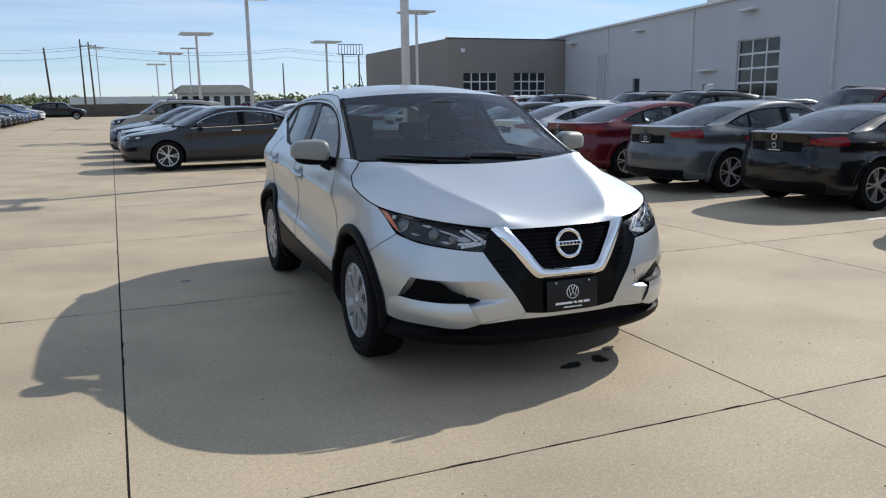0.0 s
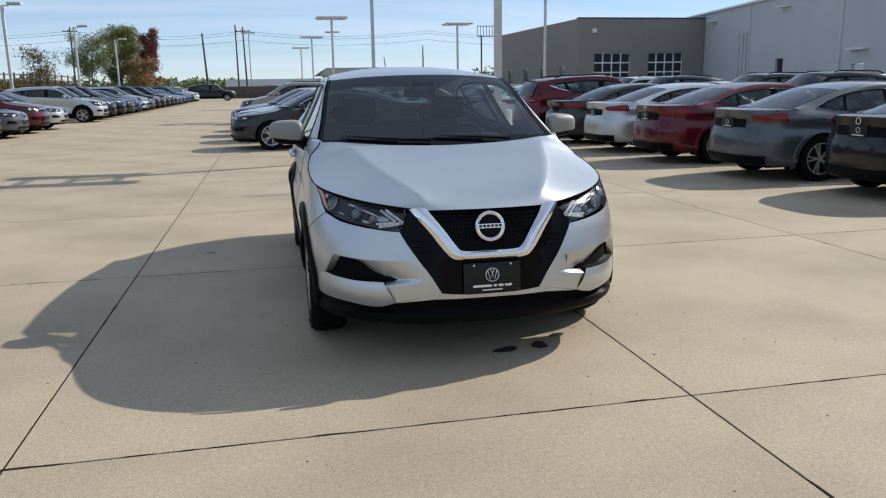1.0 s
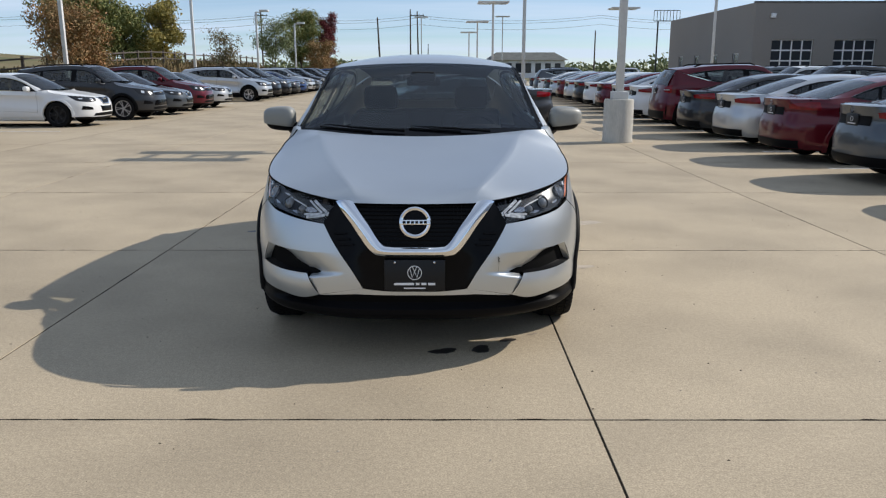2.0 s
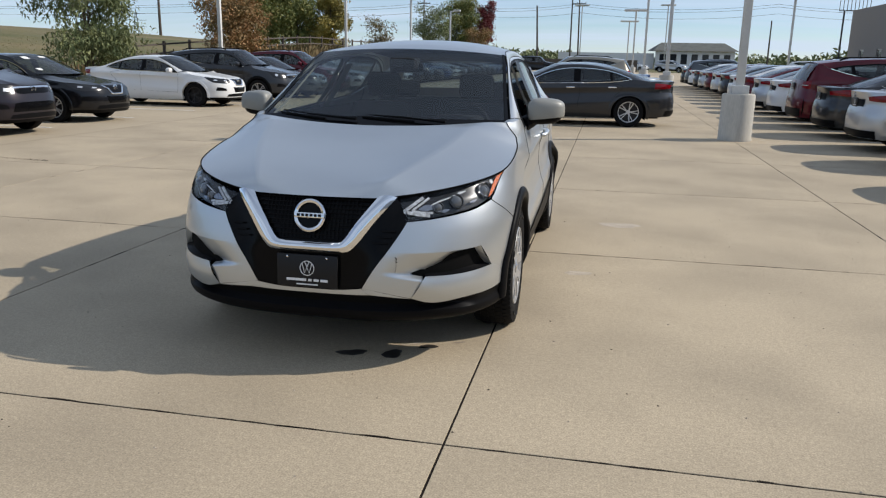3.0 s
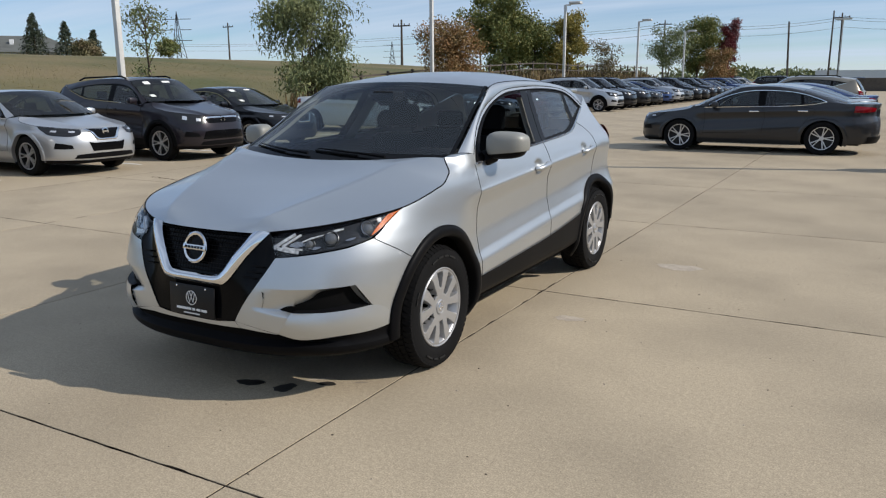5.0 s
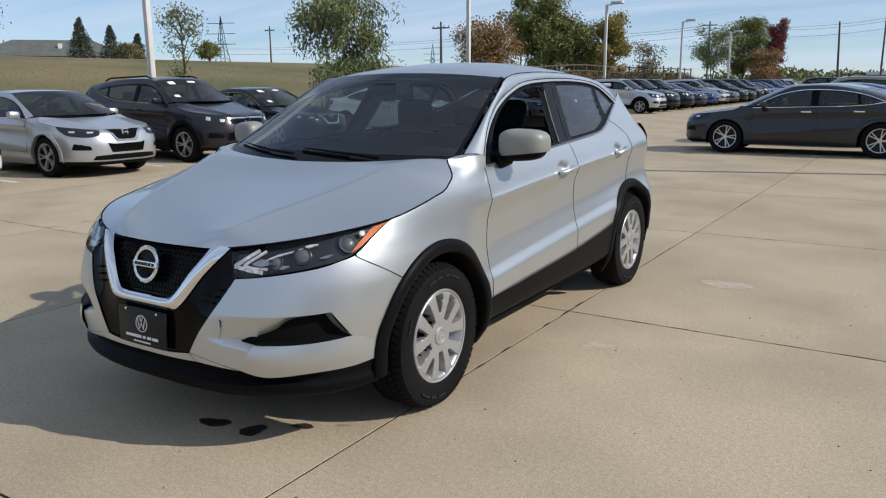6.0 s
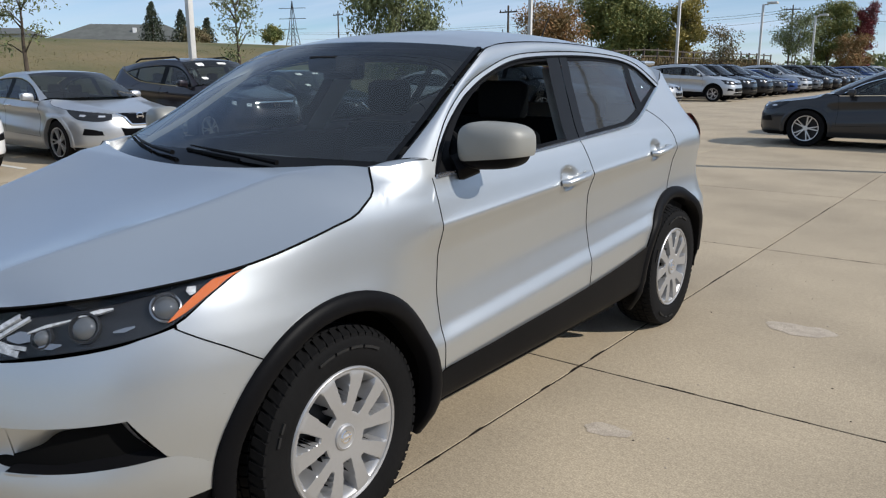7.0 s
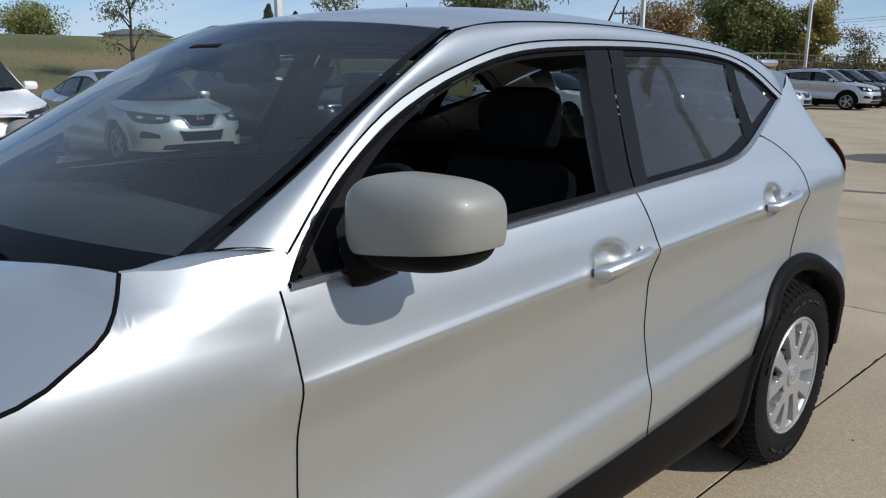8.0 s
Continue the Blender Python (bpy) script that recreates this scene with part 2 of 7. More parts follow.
def add_tube(bm, pts, radii, n=8, caps=True):
    """A tapered tube through the points."""
    pts = [Vector(p) for p in pts]
    if not isinstance(radii, (list, tuple)):
        radii = [radii] * len(pts)
    rings = []
    side = None
    for i, p in enumerate(pts):
        d = (pts[min(i + 1, len(pts) - 1)] - pts[max(i - 1, 0)]).normalized()
        if side is None:
            side = d.orthogonal().normalized()
        side = (side - d * side.dot(d)).normalized()
        up = d.cross(side)
        rings.append([bm.verts.new(p + (side * math.cos(a) + up * math.sin(a)) * radii[i]) for a in (2 * math.pi * k / n for k in range(n))])
    for a, b in zip(rings, rings[1:]):
        for k in range(n):
            bm.faces.new((a[k], a[(k + 1) % n], b[(k + 1) % n], b[k]))
    if caps:
        bm.faces.new(rings[0][::-1])
        bm.faces.new(rings[-1])


def tube(pts, radii, n=8):
    bm = bmesh.new()
    add_tube(bm, pts, radii, n)
    return bm


def add_lathe(bm, profile, n=32, axis="x", centre=(0, 0, 0), close=False):
    """A ring of the profile (r, a): r from the axis, a along it."""
    rings = []
    c = Vector(centre)
    for r, a in profile:
        ring = []
        for k in range(n):
            u, v = r * math.cos(2 * math.pi * k / n), r * math.sin(2 * math.pi * k / n)
            ring.append(bm.verts.new(c + Vector((a, u, v) if axis == "x" else (u, a, v) if axis == "y" else (u, v, a))))
        rings.append(ring)
    pairs = list(zip(rings, rings[1:])) + ([(rings[-1], rings[0])] if close else [])
    for a, b in pairs:
        for k in range(n):
            bm.faces.new((a[k], a[(k + 1) % n], b[(k + 1) % n], b[k]))
    bmesh.ops.recalc_face_normals(bm, faces=bm.faces)


def grid_mesh(g, flip=False):
    """A bmesh from rows of points."""
    bm = bmesh.new()
    vs = [[bm.verts.new(p) for p in row] for row in g]
    for a, b in zip(vs, vs[1:]):
        for k in range(len(a) - 1):
            q = (a[k], a[k + 1], b[k + 1], b[k])
            bm.faces.new(q[::-1] if flip else q)
    return bm


# ---- ground ----
def hill_height(x, y):
    """The grassy bank behind the parked cars: a long level crest, and a low weedy step further on."""
    rise = step01((-14.5 - x) / 40)
    crest = (3.7 + 1.3 * step01((-62 - x) / 40)) * (0.25 + 0.75 * step01((150 - y) / 75))
    low = 1.5 * min(1, max(0, (-14.5 - x) / 5.0)) * (1 - step01((62 - y) / 40)) * (1 - rise)
    return rise * crest + low + 0.10 * noise.noise(Vector((x * 0.11, y * 0.11, 0))) * min(1, max(0, (-14.5 - x) / 3))


def ground_sheet():
    """One sheet of grassland out to the horizon, fine near the lot."""
    xs = [-1500, -700, -350, -200, -140, -110] + [-95 + 2.5 * k for k in range(33)] + [-14.4, -13.9, 45, 120, 400, 1500]
    ys = [-1500, -500, -150, -80] + [-50 + 4.0 * k for k in range(38)] + [110, 130, 180, 300, 600, 1500]
    g = [[(x, y, -0.03 + (hill_height(x, y) if -200 < x < -14 and -100 < y < 200 else 0)) for x in xs] for y in ys]
    # the far edges of the bank run out level
    g = [[(x, y, z if x > -1500 else -0.03) for x, y, z in row] for row in g]
    return tagged(finish("ground", grid_mesh(g), M_GRASS), "dry autumn grass on a low bank around the paved lot", "ground", kind="structure")


ground_sheet()

JX = [-6.18, -3.18, -0.143, 2.9, 5.93, 8.97, 12.0, 15.05]
JY = [-10.25, -6.98, -3.72, -0.46, 2.8, 6.11, 9.33] + [9.33 + 3.26 * k for k in range(1, 12)]
lot = box((-13.9, -60, -0.05), (44, 111, -0.0035))
lot_ob = tagged(finish("pavement", lot, M_SEALANT, smooth=0), "tan concrete parking lot of square slabs with dark sealed joints", "pavement", kind="structure")


def far_lot():
    """The paving past the near slabs, in one mesh of plates with joints."""
    bm = bmesh.new()
    ys = JY + [JY[-1] + 3.26 * k for k in range(1, 20)]
    xs = [-13.9, -12.2, -9.2] + JX + [18.1, 21.1, 24.1, 27.2, 30.2, 44]
    for x0, x1 in zip(xs, xs[1:]):
        for y0, y1 in zip(ys, ys[1:]):
            if x0 >= JX[0] - 0.01 and x1 <= JX[-1] + 0.01 and y1 <= JY[-1] + 0.01:
                continue
            q = 0.006
            v = [bm.verts.new(p) for p in ((x0 + q, y0 + q, 0), (x1 - q, y0 + q, 0), (x1 - q, y1 - q, 0), (x0 + q, y1 - q, 0))]
            bm.faces.new(v)
    for lo, hi in (((-13.9, -60, 0), (44, JY[0] - 0.006, 0)), ((-13.9, ys[-1] + 0.006, 0), (44, 111, 0))):
        bm.faces.new([bm.verts.new(p) for p in ((lo[0], lo[1], 0), (hi[0], lo[1], 0), (hi[0], hi[1], 0), (lo[0], hi[1], 0))])
    return tagged(finish("slab_field", bm, M_CONCRETE_FAR, lot_ob, smooth=0), kind="stuff")


far_lot()


# ---- lamp posts ----
POLE_YS = [16.45, 37.0, 57.5, 80.0, 102.0]
POLE_XS = [5.97, 5.95, 5.74, 5.55, 5.40]


def lamp_post(double=True, high=6.2):
    e = empty("lamp_post")
    if double:
        bm = bmesh.new()
        add_lathe(bm, [(0.0, 0.0), (0.325, 0.0), (0.325, 0.04), (0.315, 0.06), (0.315, 0.88), (0.297, 0.91), (0.0, 0.91)], 40, "z")
        part("concrete_base", bm, M_BASECON, e, "stained round cast concrete footing")
        part("anchor_cover", box((-0.16, -0.16, 0.905), (0.16, 0.16, 1.07), 0.012), M_POLE, e)
        z0 = 1.06
    else:
        part("anchor_cover", box((-0.16, -0.16, 0.0), (0.16, 0.16, 0.16), 0.012), M_POLE, e)
        z0 = 0.15
    bm = bmesh.new()
    add_box(bm, (-0.075, -0.075, z0), (0.075, 0.075, high), 0.012)
    part("pole", bm, M_POLE, e)
    if double:
        for s in (-1, 1):
            head = part("lamp_head", box((-1.1, s * 0.60 - 0.24, high - 0.03), (1.1, s * 0.60 + 0.24, high + 0.09), 0.03), M_POLE, e)
            for k in (-1, 1):
                part("lens", box((k * 0.55 - 0.4, s * 0.60 - 0.20, high - 0.045), (k * 0.55 + 0.4, s * 0.60 + 0.20, high - 0.025)), M_LAMP, head)
        for k in (-0.75, 0.0, 0.75):
            part("crossbar", box((k - 0.04, -0.37, high - 0.01), (k + 0.04, 0.37, high + 0.05), 0.008), M_POLE, e)
    else:
        bm = bmesh.new()
        add_tube(bm, [(0, 0, high), (0.35, 0, high - 0.03)], 0.04, 8)
        part("arm", bm, M_POLE, e)
        bm = bmesh.new()
        add_box(bm, (0.3, -0.24, high + 0.01), (1.05, 0.24, high + 0.17), 0.04)
        part("lamp_head", bm, M_POLE, e)
    return e


first = tagged(lamp_post(), "white square lamp post on a round concrete footing", "lamp post", "lamp posts of the lot")
first.matrix_basis = pose(POLE_XS[0], POLE_YS[0], 0)
for x, y in zip(POLE_XS[1:], POLE_YS[1:]):
    copy_thing(first, pose(x, y, 0))
copy_thing(first, pose(16.3, 62.9, 0))
tall = tagged(lamp_post(high=7.3), "tall white lamp post beside the workshop", "lamp post", "lamp posts of the lot")
tall.matrix_basis = pose(19.3, 50.4, 0)
street = tagged(lamp_post(high=9.7), "tall white lamp post at the end of the lot", "lamp post", "lamp posts of the lot")
street.matrix_basis = pose(11.4, 126, 0)
copy_thing(street, pose(-1.4, 127, 0))
side_post = tagged(lamp_post(False), "white square lamp post with one box lamp behind parked cars", "lamp post", "lamp posts by the bank")
side_post.matrix_basis = pose(-13.3, 15.4, 0)
for k in range(1, 5):
    copy_thing(side_post, pose(-13.3, 15.4 + 16.9 * k, 0))


# ---- bay lines ----
def bay_line():
    return finish("painted_line", box((8.3, -0.055, 0.0), (12.9, 0.055, 0.004)), M_LINE, smooth=0)


line = tagged(bay_line(), "worn white parking line on concrete", "parking line", "parking lines of the lot")
line.matrix_basis = pose(0, 6.65, 0)
for k in range(1, 20):
    copy_thing(line, pose(0, 6.65 + 2.58 * k, 0))
for k in range(0, 12):
    copy_thing(line, pose(-20.4, 5.4 + 2.8 * k, 0))


# ---- buildings ----
WORKSHOP = pose(24.1, 56.3, 0)
SERVICE = pose(34.63, 56.3, 0, 0, 0, -10)


def wall_grid(us, zs, holes, depth, axis):
    """A thick wall in bm with rectangular holes (u0, u1, z0, z1); axis 'u' along x at y=0, or along -y at x=0."""
    bm = bmesh.new()
    us = sorted(set(us) | {h for q in holes for h in q[:2]})
    zs = sorted(set(zs) | {h for q in holes for h in q[2:]})
    for u0, u1 in zip(us, us[1:]):
        for z0, z1 in zip(zs, zs[1:]):
            if any(q[0] - 1e-6 <= u0 and u1 <= q[1] + 1e-6 and q[2] - 1e-6 <= z0 and z1 <= q[3] + 1e-6 for q in holes):
                continue
            if axis == "u":
                add_box(bm, (u0, 0, z0), (u1, depth, z1))
            else:
                add_box(bm, (0, -u1, z0), (depth, -u0, z1))
    bmesh.ops.remove_doubles(bm, verts=bm.verts, dist=1e-4)
    seen = {}
    for f in list(bm.faces):
        c = tuple(round(v, 3) for v in f.calc_center_median())
        seen.setdefault(c, []).append(f)
    bmesh.ops.delete(bm, geom=[f for fs in seen.values() if len(fs) > 1 for f in fs], context="FACES")
    return bm


def overhead_door(parent, m, w, h, cols, rows):
    """A glazed sectional door: a frame, rails and panes."""
    bm = bmesh.new()
    ring = []
    for x0, z0, x1, z1 in ((-0.06, -0.001, w + 0.06, h + 0.06), (0.05, 0.06, w - 0.05, h - 0.05)):
        for y in (0.0, 0.062):
            ring.append([bm.verts.new((x, y, z)) for x, z in ((x0, z0), (x1, z0), (x1, z1), (x0, z1))])
    for a, b in ((0, 2), (2, 3), (3, 1), (1, 0)):
        for k in range(4):
            bm.faces.new((ring[a][k], ring[a][(k + 1) % 4], ring[b][(k + 1) % 4], ring[b][k]))
    bmesh.ops.recalc_face_normals(bm, faces=bm.faces)
    d = part("overhead_door", bm, M_TRIMWHITE, parent, "glazed white sectional overhead door", smooth=0)
    for k in range(1, cols):
        x = w * k / cols
        part("stile", box((x - 0.05, 0.004, 0.06), (x + 0.05, 0.056, h - 0.05)), M_TRIMWHITE, d, smooth=0)
    for k in range(1, rows):
        z = h * k / rows
        part("rail", box((0.05, 0.001, z - 0.05), (w - 0.05, 0.053, z + 0.05)), M_TRIMWHITE, d, smooth=0)
    d.matrix_basis = m
    for i in range(cols):
        for j in range(rows):
            part("pane", box((w * i / cols + 0.05, 0.02, h * j / rows + 0.05), (w * (i + 1) / cols - 0.05, 0.035, h * (j + 1) / rows - 0.05)), M_WINDOWDARK, d, smooth=0)
    return d


def grey_building():
    e = empty("workshop_building", WORKSHOP)
    bays = [(1.32, 4.28, 0, 3.62), (5.77, 8.70, 0, 3.62)]
    part("front_wall", wall_grid([0, 10.5], [0, 6.15], bays, 0.3, "u"), M_GREYWALL, e, smooth=0)
    for u0, u1, _, z1 in bays:
        overhead_door(e, pose(u0, 0.15, 0), u1 - u0, z1, 4, 5)
    holes = [(2.6 + 4.6 * k, 3.9 + 4.6 * k, 1.2, 2.75) for k in range(4)]
    ob = part("side_wall", wall_grid([0.3, 21], [0, 6.15], holes, 0.3, "v"), M_GREYWALL, e, smooth=0)
    ob.matrix_basis = Matrix(((1, 0, 0, 0), (0, -1, 0, 0), (0, 0, 1, 0), (0, 0, 0, 1)))
    for q in holes:
        w = part("window_frame", box((0.10, q[0], q[2]), (0.16, q[1], q[3])), M_TRIMWHITE, e, smooth=0)
        for k in range(2):
            a = q[0] + 0.07 + k * 0.61
            part("pane", box((0.09, a, q[2] + 0.08), (0.098, a + 0.55, q[3] - 0.08)), M_WINDOWDARK, w, smooth=0)
    part("roof", box((0.3, 0.3, 5.7), (10.4, 21, 5.85)), M_ROOF, e, smooth=0)
    part("coping", box((-0.05, -0.05, 6.15), (10.5, 0.35, 6.23)), M_DARKMETAL, e, smooth=0)
    part("wall_lamp", box((1.05, -0.22, 5.1), (1.40, -0.002, 5.4), 0.04), M_TRIMWHITE, e)
    return tagged(e, "low taupe stucco workshop with two glazed overhead doors", "building")


def white_building():
    e = empty("service_building", SERVICE)
    bay = (24.1, 27.6, 0, 4.35)
    holes = [bay, (20.9, 22.0, 0, 2.2), (12.2, 13.2, 0, 2.75)]
    part("wall", wall_grid([-22, 75], [0, 6.45], holes, 0.3, "v"), M_WHITEWALL, e, smooth=0)
    overhead_door(e, pose(0.12, -24.1, 0, 0, 0, -90), 3.5, 4.35, 3, 6)
    part("walk_door", box((0.1, -21.95, 0), (0.16, -20.95, 2.17)), M_TRIMWHITE, e, smooth=0)
    part("dark_opening", box((0.14, -13.2, 0), (0.2, -12.2, 2.73)), M_WINDOWDARK, e, smooth=0)
    part("awning", box((-0.35, -22.3, 2.9), (-0.002, -20.7, 3.0)), M_TRIMWHITE, e, smooth=0)
    part("eave", box((-0.18, -75, 6.45), (0.4, 22, 6.60), 0.02), M_TRIMWHITE, e)
    part("roof", box((0.3, -75, 6.3), (45, 22, 6.42)), M_WHITEWALL, e, smooth=0)
    for s in (8.2, 19.7, 31.4, 43.0):
        part("downspout", box((-0.10, -s - 0.07, 0), (-0.002, -s + 0.07, 6.42)), M_POLE, e, smooth=0)
    for s in (1.8, 13.2, 25.2, 37):
        part("wall_light", box((-0.45, -s - 0.55, 5.75), (-0.002, -s + 0.55, 5.86), 0.02), M_TRIMWHITE, e, smooth=0)
    for s in (6.6, 7.2, 7.8):
        part("conduit", tube([(-0.05, -s, 0), (-0.05, -s, 4.6)], 0.04, 6), M_WHITEWALL, e)
    for s, h in ((10.4, 0.3), (17.9, 0.75), (20.3, 0.5), (25.0, 0.45)):
        bm = bmesh.new()
        add_lathe(bm, [(0.0, 6.4), (0.3, 6.4), (0.3, 6.6 + h * 0.4), (0.6, 6.65 + h * 0.5), (0.5, 6.7 + h), (0.0, 6.8 + h)], 16, "z", (2.5, -s, 0))
        part("roof_vent", bm, M_POLE, e)
    return tagged(e, "long white metal-sided service building with downspouts", "building")


grey_building()
white_building()


def far_office():
    e = empty("office_building", pose(19.2, 160, 0, 0, 0, 4))
    holes = [(-6.6 + 2.0 * k, -5.4 + 2.0 * k, 1.0, 2.9) for k in range(7)]
    part("wall", wall_grid([-7.4, 7.4], [0, 3.5], holes, 0.3, "u"), M_TRIMWHITE, e, smooth=0)
    for q in holes:
        part("window", box((q[0], 0.1, q[2]), (q[1], 0.16, q[3])), M_WINDOWDARK, e, smooth=0)
    part("annex_wall", box((-26, 2, 0), (-7.4, 8, 3.0)), M_TRIMWHITE, e, smooth=0)
    bm = bmesh.new()
    v = [bm.verts.new(p) for p in ((-8, -0.8, 3.5), (8, -0.8, 3.5), (8, 9, 3.5), (-8, 9, 3.5), (-6, 3.5, 5.1), (6, 3.5, 5.1))]
    for q in ((0, 1, 5, 4), (2, 3, 4, 5), (1, 2, 5), (3, 0, 4), (3, 2, 1, 0)):
        bm.faces.new([v[i] for i in q])
    part("roof", bm, M_ROOF, e, smooth=0)
    return tagged(e, "distant low white office under a dark hip roof", "building")


far_office()


def hill_house(x, y, w, name, label):
    z = hill_height(x, y) - 1.5
    e = empty(name, pose(x, y, z, 0, 0, 50))
    part("wall", box((-w / 2, -4, 0), (w / 2, 4, 2.2)), M_TRIMWHITE, e, smooth=0)
    for k in (-0.3, 0.0, 0.3):
        part("window", box((w * k - 0.7, -4.03, 0.4), (w * k + 0.7, -3.99, 1.3)), M_WINDOWDARK, e, smooth=0)
    bm = bmesh.new()
    a, b, h = w / 2 + 0.6, 4.8, 2.4 + w * 0.11
    v = [bm.verts.new(p) for p in ((-a, -b, 2.2), (a, -b, 2.2), (a, b, 2.2), (-a, b, 2.2), (-a * 0.5, 0, h), (a * 0.5, 0, h))]
    for q in ((0, 1, 5, 4), (2, 3, 4, 5), (1, 2, 5), (3, 0, 4), (3, 2, 1, 0)):
        bm.faces.new([v[i] for i in q])
    part("roof", bm, M_ROOF, e, smooth=0)
    part("vent", box((1.0, -2.6, h - 1.6), (1.5, -2.1, h - 0.6)), M_TRIMWHITE, e, smooth=0)
    return tagged(e, label, "house")


hill_house(-105.5, 69.5, 20, "house", "grey-green hip roof house on the grassy bank")
hill_house(-97, 48.4, 6, "house", "small flat house far up on the bank")


# ---- far walls, fence, utility poles ----
tagged(finish("retaining_wall", box((-9, 111.2, -0.02), (7, 111.7, 1.6), 0.02), M_RETAIN, smooth=0), "dark block wall at the end of the lot", "wall", kind="structure")


def fence():
    e = empty("fence")
    ys = [33 + 2.6 * k for k in range(24)]
    for y in ys:
        z = hill_height(-19.6, y) - 0.1
        part("post", box((-19.66, y - 0.06, z), (-19.54, y + 0.06, z + 1.5)), M_WOODPOLE, e, smooth=0)
    for y0, y1 in zip(ys, ys[1:]):
        z0, z1 = hill_height(-19.6, y0), hill_height(-19.6, y1)
        for h in (0.35, 0.8, 1.25):
            bm = bmesh.new()
            add_tube(bm, [(-19.6, y0, z0 + h), (-19.6, y1, z1 + h)], 0.06, 4)
            part("rail", bm, M_WOODPOLE, e, smooth=0)
    return tagged(e, "dark wooden rail fence on the weedy bank", "fence")


fence()


def utility_pole(x, y, h, lean=0.0, arm=True):
    e = empty("utility_pole", pose(x, y, hill_height(x, y) - 0.1 if x < -14 else 0, 0, lean, 0))
    part("pole", tube([(0, 0, 0), (0, 0, h)], [0.17, 0.11], 8), M_WOODPOLE, e)
    if arm:
        part("crossarm", box((-1.2, -0.06, h - 0.8), (1.2, 0.06, h - 0.65)), M_WOODPOLE, e, smooth=0)
        for k in (-1.1, -0.4, 0.4, 1.1):
            part("insulator", tube([(k, 0, h - 0.65), (k, 0, h - 0.45)], 0.05, 6), M_DARKMETAL, e)
    return tagged(e, "weathered wooden utility pole", "utility pole", "utility poles")


for x, y, h, lean, arm in ((-7.6, 123, 9.4, -2.5, False), (-4.1, 150, 12.6, 0, False), (-2.6, 150, 12.2, -1.0, True), (-32, 150, 11, 0, True),
                           (-46.7, 82.5, 5.4, 0, True), (-98.9, 107, 8.4, 0, True), (31.5, 155, 9, 0, False), (-70, 150, 11, 0, True), (62, 150, 11, 0, True)):
    utility_pole(x, y, h, lean, arm)


def cables():
    """Three power cables that sag from pole to pole."""
    for dz in (0.0, 0.45, 1.6):
        bm = bmesh.new()
        pts = []
        for x0, x1 in ((-170, -70), (-70, -32), (-32, -2.6), (-2.6, 31.5), (31.5, 62), (62, 160)):
            pts += [(x0 + (x1 - x0) * t, 150, 11.5 - dz - 1.0 * (1 - (2 * t - 1) ** 2)) for t in (k / 8 for k in range(8))]
        add_tube(bm, pts, 0.03, 4, caps=False)
        tagged(finish("overhead_cable", bm, M_DARKMETAL), "thin dark overhead power cable between the poles", "cable", "overhead cables")


cables()


def sign_frame():
    e = empty("sign_frame", pose(43.5, 149, 0))
    for x in (-1.6, 1.6):
        part("post", box((x - 0.12, -0.12, 0), (x + 0.12, 0.12, 10.4)), M_DARKMETAL, e, smooth=0)
    bm = bmesh.new()
    add_tube(bm, [(-2.4, 0, 12.3), (2.4, 0, 12.3)], 0.09, 4)
    add_tube(bm, [(-2.4, 0, 10.4), (2.4, 0, 10.4)], 0.09, 4)
    for k in range(9):
        add_tube(bm, [(-2.4 + 0.6 * k, 0, 10.4), (-2.4 + 0.6 * k, 0, 12.3)], 0.06, 4)
    part("lattice", bm, M_DARKMETAL, e, smooth=0)
    return tagged(e, "bare lattice frame of an empty roadside sign", "sign frame")


sign_frame()


def pylon(x, y, h):
    e = empty("power_pylon", pose(x, y, 0, 0, 0, 20))
    bm = bmesh.new()
    for sx in (-1, 1):
        for sy in (-1, 1):
            add_tube(bm, [(sx * 3, sy * 3, 0), (sx * 0.9, sy * 0.9, h * 0.6), (0, 0, h)], 0.10, 4)
    for k in range(7):
        z = h * 0.1 * k
        w = 3 - 2.1 * min(1, z / (h * 0.6))
        w2 = 3 - 2.1 * min(1, (z + h * 0.1) / (h * 0.6))
        for s in (-1, 1):
            add_tube(bm, [(-w, s * w, z), (w2, s * w2, z + h * 0.1)], 0.05, 4)
            add_tube(bm, [(w, s * w, z), (-w2, s * w2, z + h * 0.1)], 0.08, 4)
    part("lattice_mast", bm, M_DARKMETAL, e, smooth=0)
    for z in (0.62, 0.76, 0.9):
        part("crossarm", tube([(-4.5, 0, h * z), (4.5, 0, h * z)], 0.12, 4), M_DARKMETAL, e, smooth=0)
    return tagged(e, "distant steel lattice power pylon", "pylon")


pylon(-182, 171, 22)
pylon(-213, 336, 21)


# ---- trees ----
def leaf_quads(bm, centre, radius, count, size, rng, droop=0.0, squash=1.0):
    for _ in range(count):
        d = Vector((rng.gauss(0, 1), rng.gauss(0, 1), rng.gauss(0, 1) * squash))
        d *= min(1.0, 2.0 / max(d.length, 1e-6))
        p = Vector(centre) + d * radius * 0.5
        n = Vector((rng.uniform(-1, 1), rng.uniform(-1, 1), rng.uniform(-0.4, 1))).normalized()
        a = n.orthogonal().normalized()
        a.rotate(Matrix.Rotation(rng.uniform(0, 6.28), 3, n))
        b = n.cross(a)
        s = size * rng.uniform(0.6, 1.4)
        tip = Vector((0, 0, -droop * s))
        v = [bm.verts.new(q) for q in (p - a * s, p + b * s * 0.45, p + a * s + tip, p - b * s * 0.45)]
        bm.faces.new(v)


